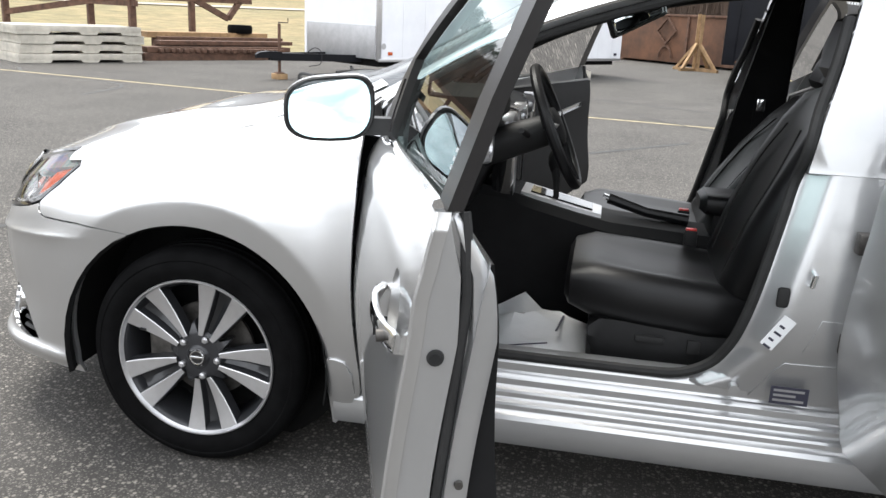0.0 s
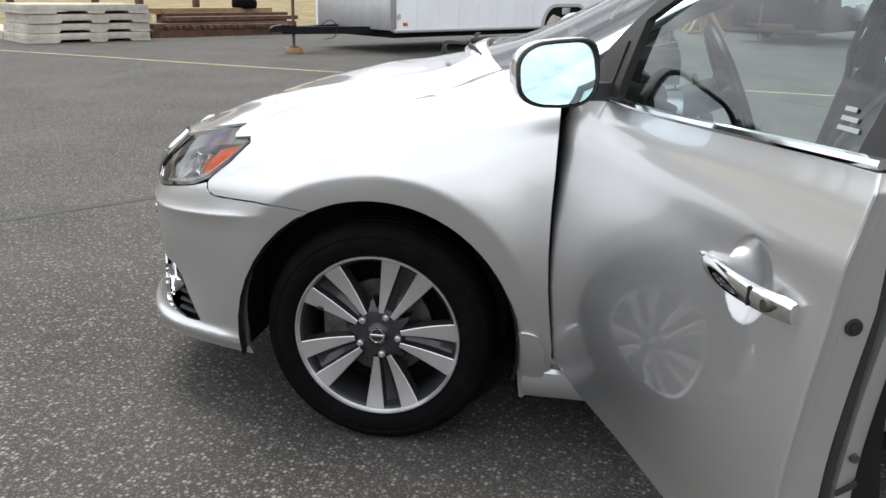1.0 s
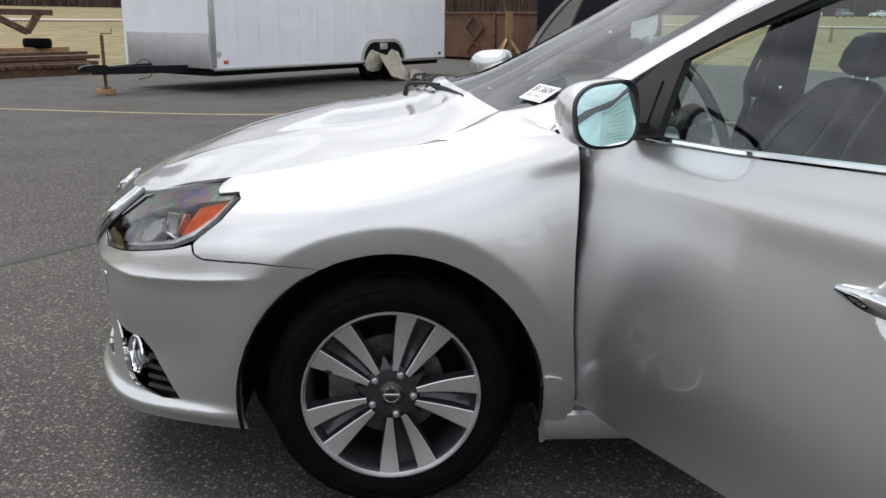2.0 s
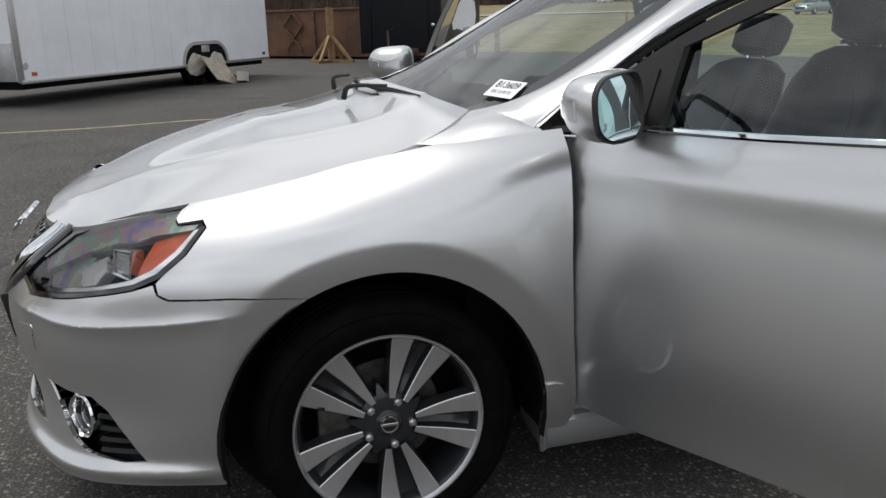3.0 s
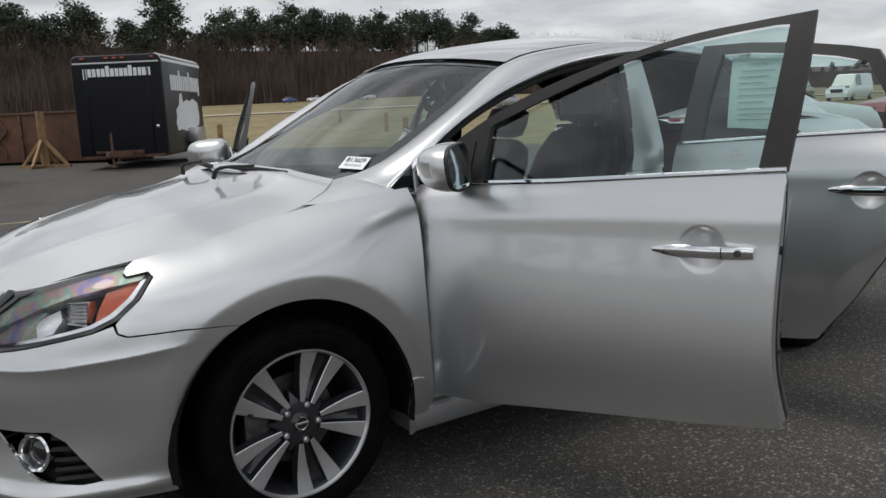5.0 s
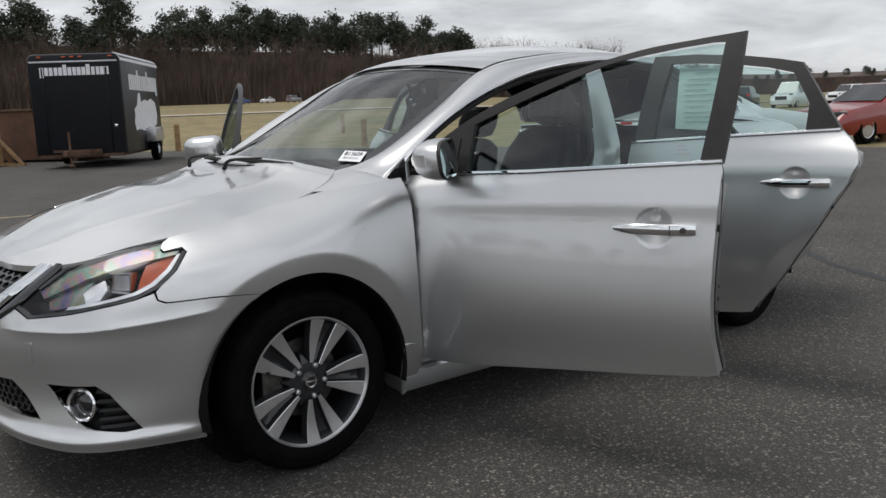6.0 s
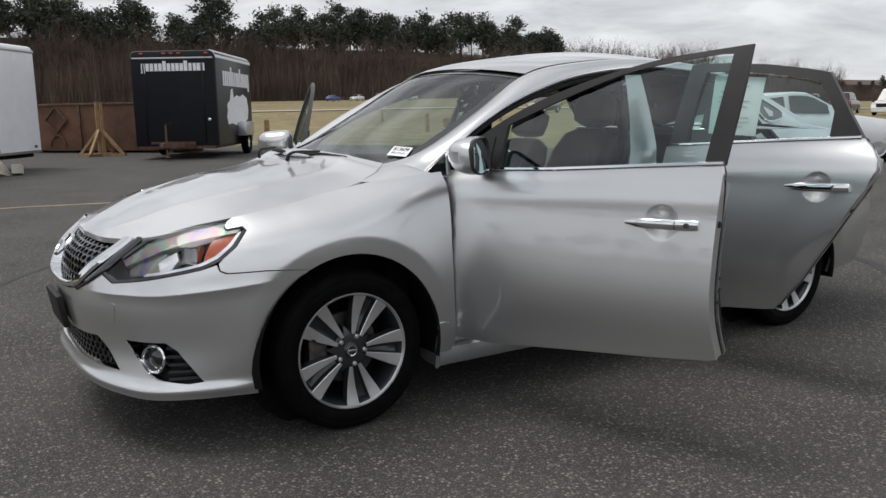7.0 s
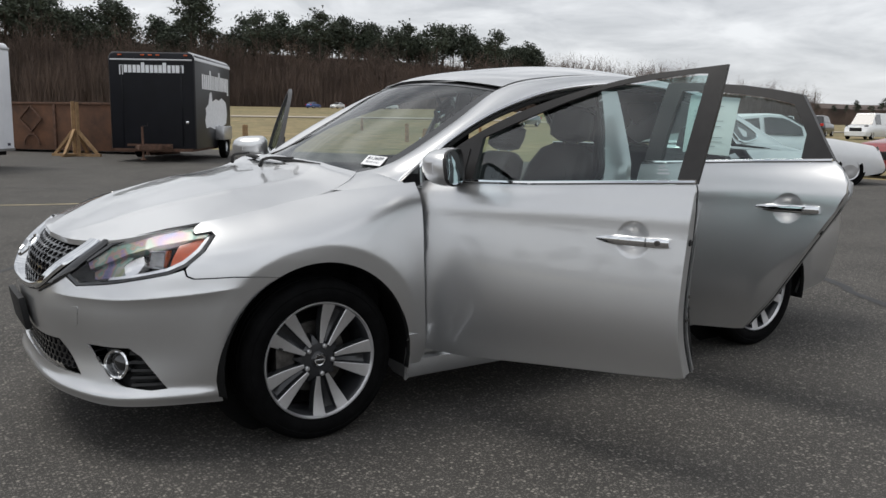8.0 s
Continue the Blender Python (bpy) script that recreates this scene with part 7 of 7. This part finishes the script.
    for x in (-l + .95, l - .92):
        for s in (-1, 1):
            T = m @ Matrix.Translation((x, s * (w - .02), R)) @ (Matrix.Rotation(math.pi, 4, "Z") if s > 0 else Matrix())
            wh = part("wheel", lathe([(.0, .03), (.06, .0), (.19, .02), (.215, -.005), (.225, -.008), (.30, -.012), (R, .03), (R, .18), (.2, .2)], 28), TYRE, car_, m=T)
            part("wheel_disc", lathe([(.0, .0), (.05, -.012), (.19, .0), (.212, -.014)], 20), SILVER_TRIM, wh, "silver wheel", m=T)
            part("wheel_arch", lathe([(.0, .02), (.39, .02), (.39, .08)], 28), LINER, car_, m=m @ Matrix.Translation((x, s * (w - .035), R + .02)) @ (Matrix.Rotation(math.pi, 4, "Z") if s > 0 else Matrix()))
    for s in (-1, 1):
        y0 = s * w * .72
        part("head_lamp", skin([[(l - .16 - .10 * q, s * (w * .62 + .22 * q), .50 * h + .03 * q + dz) for dz in (-.055, 0, .055)] + [(l - .06 - .20 * q, s * (w * .62 + .24 * q), .50 * h + dz) for dz in (.04, 0, -.05)] for q in (0, .5, 1)]), LAMP_BLACK, car_, "headlamp", m=m)
        part("tail_lamp", box(-l - .015, -l + .12, s * w * .60, s * w * .90, .50 * h, .62 * h, .02), RED_PLASTIC, car_, "red tail lamp", m=m)
    part("grille", box(l - .10, l + .012, -.45, .45, .30 * h, .44 * h, .03), PLASTIC, car_, m=m)
    return car_


def turned(x, y, degrees):
    return pose(x, y, max(lie(x, y), -.03) + .02, 0, 0, degrees)


WHITE_CAR, GREY_CAR = (.72, .73, .74), (.25, .26, .28)
parked_car("white_saloon", "white saloon car parked at the lot's edge", turned(14.5, 7.5, -25), WHITE_CAR, 4.6, 1.47)
parked_car("red_car", "dark red car parked on the grass edge", turned(20.9, 6.9, 168), (.22, .02, .018), 4.7, 1.45)
parked_car("white_van", "white delivery van parked across the field", turned(64.5, 33.7, -170), WHITE_CAR, 5.6, 2.05, 2.0, "van")
parked_car("white_van", "white delivery van parked across the field", turned(70, 28, 170), WHITE_CAR, 5.4, 2.0, 2.0, "van")
parked_car("white_estate", "white off-road estate parked across the field", turned(62, 22, 8), WHITE_CAR, 4.6, 1.8, 1.85, "estate")
parked_car("white_estate", "white off-road estate parked across the field", turned(64, 41, -140), WHITE_CAR, 4.7, 1.78, 1.85, "estate")
parked_car("black_estate", "black off-road estate parked beyond the grass", turned(70, 41.5, 20), (.012, .012, .014), 4.4, 1.85, 1.85, "estate")
for k, (x, y, a, c, st) in enumerate(((87, 186, 30, (.05, .10, .30), "saloon"), (92.5, 184, 210, WHITE_CAR, "saloon"), (98, 181, 25, GREY_CAR, "estate"), (104, 178, 200, WHITE_CAR, "saloon"), (52, 62, 200, GREY_CAR, "saloon"), (58, 56, 190, WHITE_CAR, "saloon"), (66, 50, 185, (.05, .09, .08), "saloon"), (78, 36, 175, WHITE_CAR, "estate"), (84, 28, 180, WHITE_CAR, "saloon"))):
    parked_car("far_car", "small parked car far across the field", turned(x, y, a), c, 4.5, 1.46 if st == "saloon" else 1.7, 1.78, st)
# cars and a lot behind the viewer, for the reflections
for k, (x, y, a, c) in enumerate(((-14, -22, 100, WHITE_CAR), (-9, -23, 95, GREY_CAR), (-3.5, -22.5, 92, WHITE_CAR), (-20, -20, 100, (.05, .06, .09)))):
    parked_car("far_car", "parked car across the car park", turned(x, y, a), c)

# ---- woods ----
def tree_cards(kind, seed):
    """One tree as triangles: (points, triangles, material slots). Slots: 0 bark, 1 twigs, 2 needles."""
    rng = np.random.default_rng(seed)
    P, T, S = [], [], []

    def stick(a, b, ra, rb, n=4, slot=0):
        a, b = np.array(a, float), np.array(b, float)
        d = b - a
        d = d / max(np.linalg.norm(d), 1e-6)
        s = np.cross(d, (0.3, 0.5, 0.1))
        s /= np.linalg.norm(s)
        t = np.cross(d, s)
        o = len(P)
        for p, r in ((a, ra), (b, rb)):
            for k in range(n):
                g = 2 * math.pi * k / n
                P.append(p + r * (math.cos(g) * s + math.sin(g) * t))
        for k in range(n):
            j = (k + 1) % n
            T.extend(((o + k, o + j, o + n + j), (o + k, o + n + j, o + n + k)))
            S.extend((slot, slot))

    def clump(c, r, m):
        for _ in range(m):
            q = np.array(c) + rng.normal(0, 1, 3) * np.array((.5, .5, .34)) * r
            e = np.clip(rng.normal(0, 1, (3, 3)), -1.3, 1.3) * r * .19
            o = len(P)
            P.extend(q + e)
            T.append((o, o + 1, o + 2))
            S.append(2)

    if kind == "pine":
        h = 1.0
        stick((0, 0, 0), (0, 0, .92), .016, .004, 5)
        z = .72
        while z < .98:
            k = 3 if z < .9 else 2
            for _ in range(k):
                a = rng.uniform(0, 6.28)
                r = (.13 if z < .88 else .07) * rng.uniform(.4, 1.1)
                e = (r * math.cos(a), r * math.sin(a), z + rng.uniform(-.01, .05))
                stick((0, 0, z), e, .004, .001, 3)
                clump(e, .075, 70)
            z += rng.uniform(.035, .06)
        clump((0, 0, .96), .07, 50)
    else:
        stick((0, 0, 0), (.01, 0, .45), .012, .008, 4)
        ends = [((.01, 0, .45), .008, 0.0)]
        for _ in range(7):
            a, z = rng.uniform(0, 6.28), rng.uniform(.25, .5)
            tip = np.array((.16 * math.cos(a), .16 * math.sin(a), z + rng.uniform(.2, .38)))
            base = np.array((.01, 0, z))
            stick(base, tip, .005, .002, 3)
            for _ in range(10):
                p = base + (tip - base) * rng.uniform(.3, 1)
                q = p + np.array((rng.normal(0, .06), rng.normal(0, .06), rng.uniform(.03, .16)))
                stick(p, q, .0017, .0006, 3, 1)
                for _ in range(3):
                    stick(q, q + np.array((rng.normal(0, .04), rng.normal(0, .04), rng.uniform(.0, .08))), .0009, .0004, 3, 1)
        stick((.01, 0, .45), (.02, .01, .8), .008, .002, 4)
        for _ in range(14):
            p = np.array((.015, .005, rng.uniform(.45, .8)))
            q = p + np.array((rng.normal(0, .07), rng.normal(0, .07), rng.uniform(.06, .2)))
            stick(p, q, .002, .0007, 3, 1)
            for _ in range(3):
                stick(q, q + np.array((rng.normal(0, .04), rng.normal(0, .04), rng.uniform(.0, .09))), .0009, .0004, 3, 1)
    return np.array(P), np.array(T), np.array(S)


def brush(seed):
    """Dense bare undergrowth: many thin upright twigs."""
    rng = np.random.default_rng(seed)
    P, T, S = [], [], []
    for _ in range(300):
        x, y = rng.uniform(-.5, .5, 2)
        h = rng.uniform(.35, 1.0)
        lean = rng.normal(0, .10, 2)
        w = rng.uniform(.002, .006)
        a = rng.uniform(0, 3.14)
        d = np.array((math.cos(a), math.sin(a), 0)) * w
        o = len(P)
        b = np.array((x, y, 0))
        t = np.array((x + lean[0], y + lean[1], h))
        P.extend((b - d, b + d, t))
        T.append((o, o + 1, o + 2))
        S.append(1)
        for _ in range(3):
            k = rng.uniform(.35, .95)
            q = b + (t - b) * k
            e = q + np.array((rng.normal(0, .08), rng.normal(0, .08), rng.uniform(.05, .2)))
            o = len(P)
            P.extend((q - d * .5, q + d * .5, e))
            T.append((o, o + 1, o + 2))
            S.append(1)
    return np.array(P), np.array(T), np.array(S)


def forest(name, label, spots):
    """Joins many turned and scaled trees into one mesh."""
    kinds = {"pine": [tree_cards("pine", k) for k in range(5)], "bare": [tree_cards("bare", 20 + k) for k in range(5)], "brush": [brush(40 + k) for k in range(3)]}
    V, F, M = [], [], []
    n = 0
    rng = np.random.default_rng(11)
    for kind, x, y, h, wide in spots:
        P, T, S = kinds[kind][rng.integers(len(kinds[kind]))]
        a = rng.uniform(0, 6.28)
        R = np.array(((math.cos(a), -math.sin(a), 0), (math.sin(a), math.cos(a), 0), (0, 0, 1)))
        q = (P * (h * wide, h * wide, h)) @ R.T + (x, y, lie(x, y) - .1)
        V.append(q)
        F.append(T + n)
        M.append(S)
        n += len(q)
    V, F, M = np.concatenate(V), np.concatenate(F), np.concatenate(M)
    me = bpy.data.meshes.new(name)
    me.from_pydata(V.tolist(), [], F.tolist())
    for k in (BARK, TWIGS, PINE):
        me.materials.append(k)
    me.polygons.foreach_set("material_index", M.astype(np.int32))
    ob = new(name, me)
    return tagged(ob, label, "woods", kind="stuff")


rng = random.Random(21)
spots = []


def wood_line(b0, b1, r0, r1, h_pine, h_bare, pines, step_deg, depth=26):
    """Trees between two bearings (degrees clockwise from +y), pines behind and above bare wood."""
    b = b0
    while b < b1:
        t = (b - b0) / (b1 - b0)
        r = r0 + (r1 - r0) * t
        for row in range(3):
            rr = r + depth * row / 3 + rng.uniform(-3, 3)
            bb = radians(b + rng.uniform(-.5, .5) * step_deg)
            x, y = rr * math.sin(bb), rr * math.cos(bb)
            if row and rng.random() < pines:
                spots.append(("pine", x, y, h_pine * rng.uniform(.82, 1.12), rng.uniform(.8, 1.15)))
            else:
                spots.append(("bare", x, y, h_bare * rng.uniform(.8, 1.15), rng.uniform(.8, 1.2)))
            if row < 2:
                spots.append(("brush", x, y, h_bare * rng.uniform(.55, .8), rng.uniform(.8, 1.1)))
        b += step_deg


wood_line(-50, 10, 225, 225, 25.0, 20.0, .62, .50)
wood_line(10, 22, 225, 228, 22.5, 18.5, .60, .45)
wood_line(22, 30, 228, 230, 22.5, 17.5, .75, .40)
wood_line(30, 36, 230, 235, 21.0, 16.0, .75, .40)
wood_line(36, 41, 235, 240, 18.0, 15.0, .70, .40)
wood_line(41, 50, 245, 262, 14.0, 16.5, .02, .4)
wood_line(50, 58, 268, 300, 10.0, 12.5, .05, .45)
wood_line(58, 85, 300, 310, 8.0, 6.0, .6, .7)
wood_line(85, 310, 190, 190, 17.0, 14.0, .3, 2.2)
# single pines that stand above the rest
for b, h in ((4.5, 26), (7.2, 26), (8.4, 25), (12.4, 26.5), (12.9, 25), (17.2, 28.5), (17.8, 27.5), (21.6, 24), (25.5, 25), (33.4, 23), (37.4, 21)):
    spots.append(("pine", 228 * math.sin(radians(b)), 228 * math.cos(radians(b)), h, 1.15))
forest("woods", "brown bare winter wood with dark pines above it", spots)
# added upright sheet behind the trees; its dark brown paints the wood's shaded depth
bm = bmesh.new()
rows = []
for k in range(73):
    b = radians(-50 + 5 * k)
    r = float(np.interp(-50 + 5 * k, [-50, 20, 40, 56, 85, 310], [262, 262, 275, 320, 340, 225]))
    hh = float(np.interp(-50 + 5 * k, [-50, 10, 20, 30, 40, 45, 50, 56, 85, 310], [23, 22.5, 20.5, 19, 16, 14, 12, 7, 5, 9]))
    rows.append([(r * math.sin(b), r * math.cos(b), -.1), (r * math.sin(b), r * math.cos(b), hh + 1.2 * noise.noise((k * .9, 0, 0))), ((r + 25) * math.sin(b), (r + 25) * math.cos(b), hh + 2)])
deep = material("wood_shade_brown", (.075, .054, .046), .95, 0, .5, .10)
tagged(part("backdrop", skin(rows, False, False), deep, None), "brown sheet behind the bare wood, darkened for its shaded depth", "woods", kind="structure")
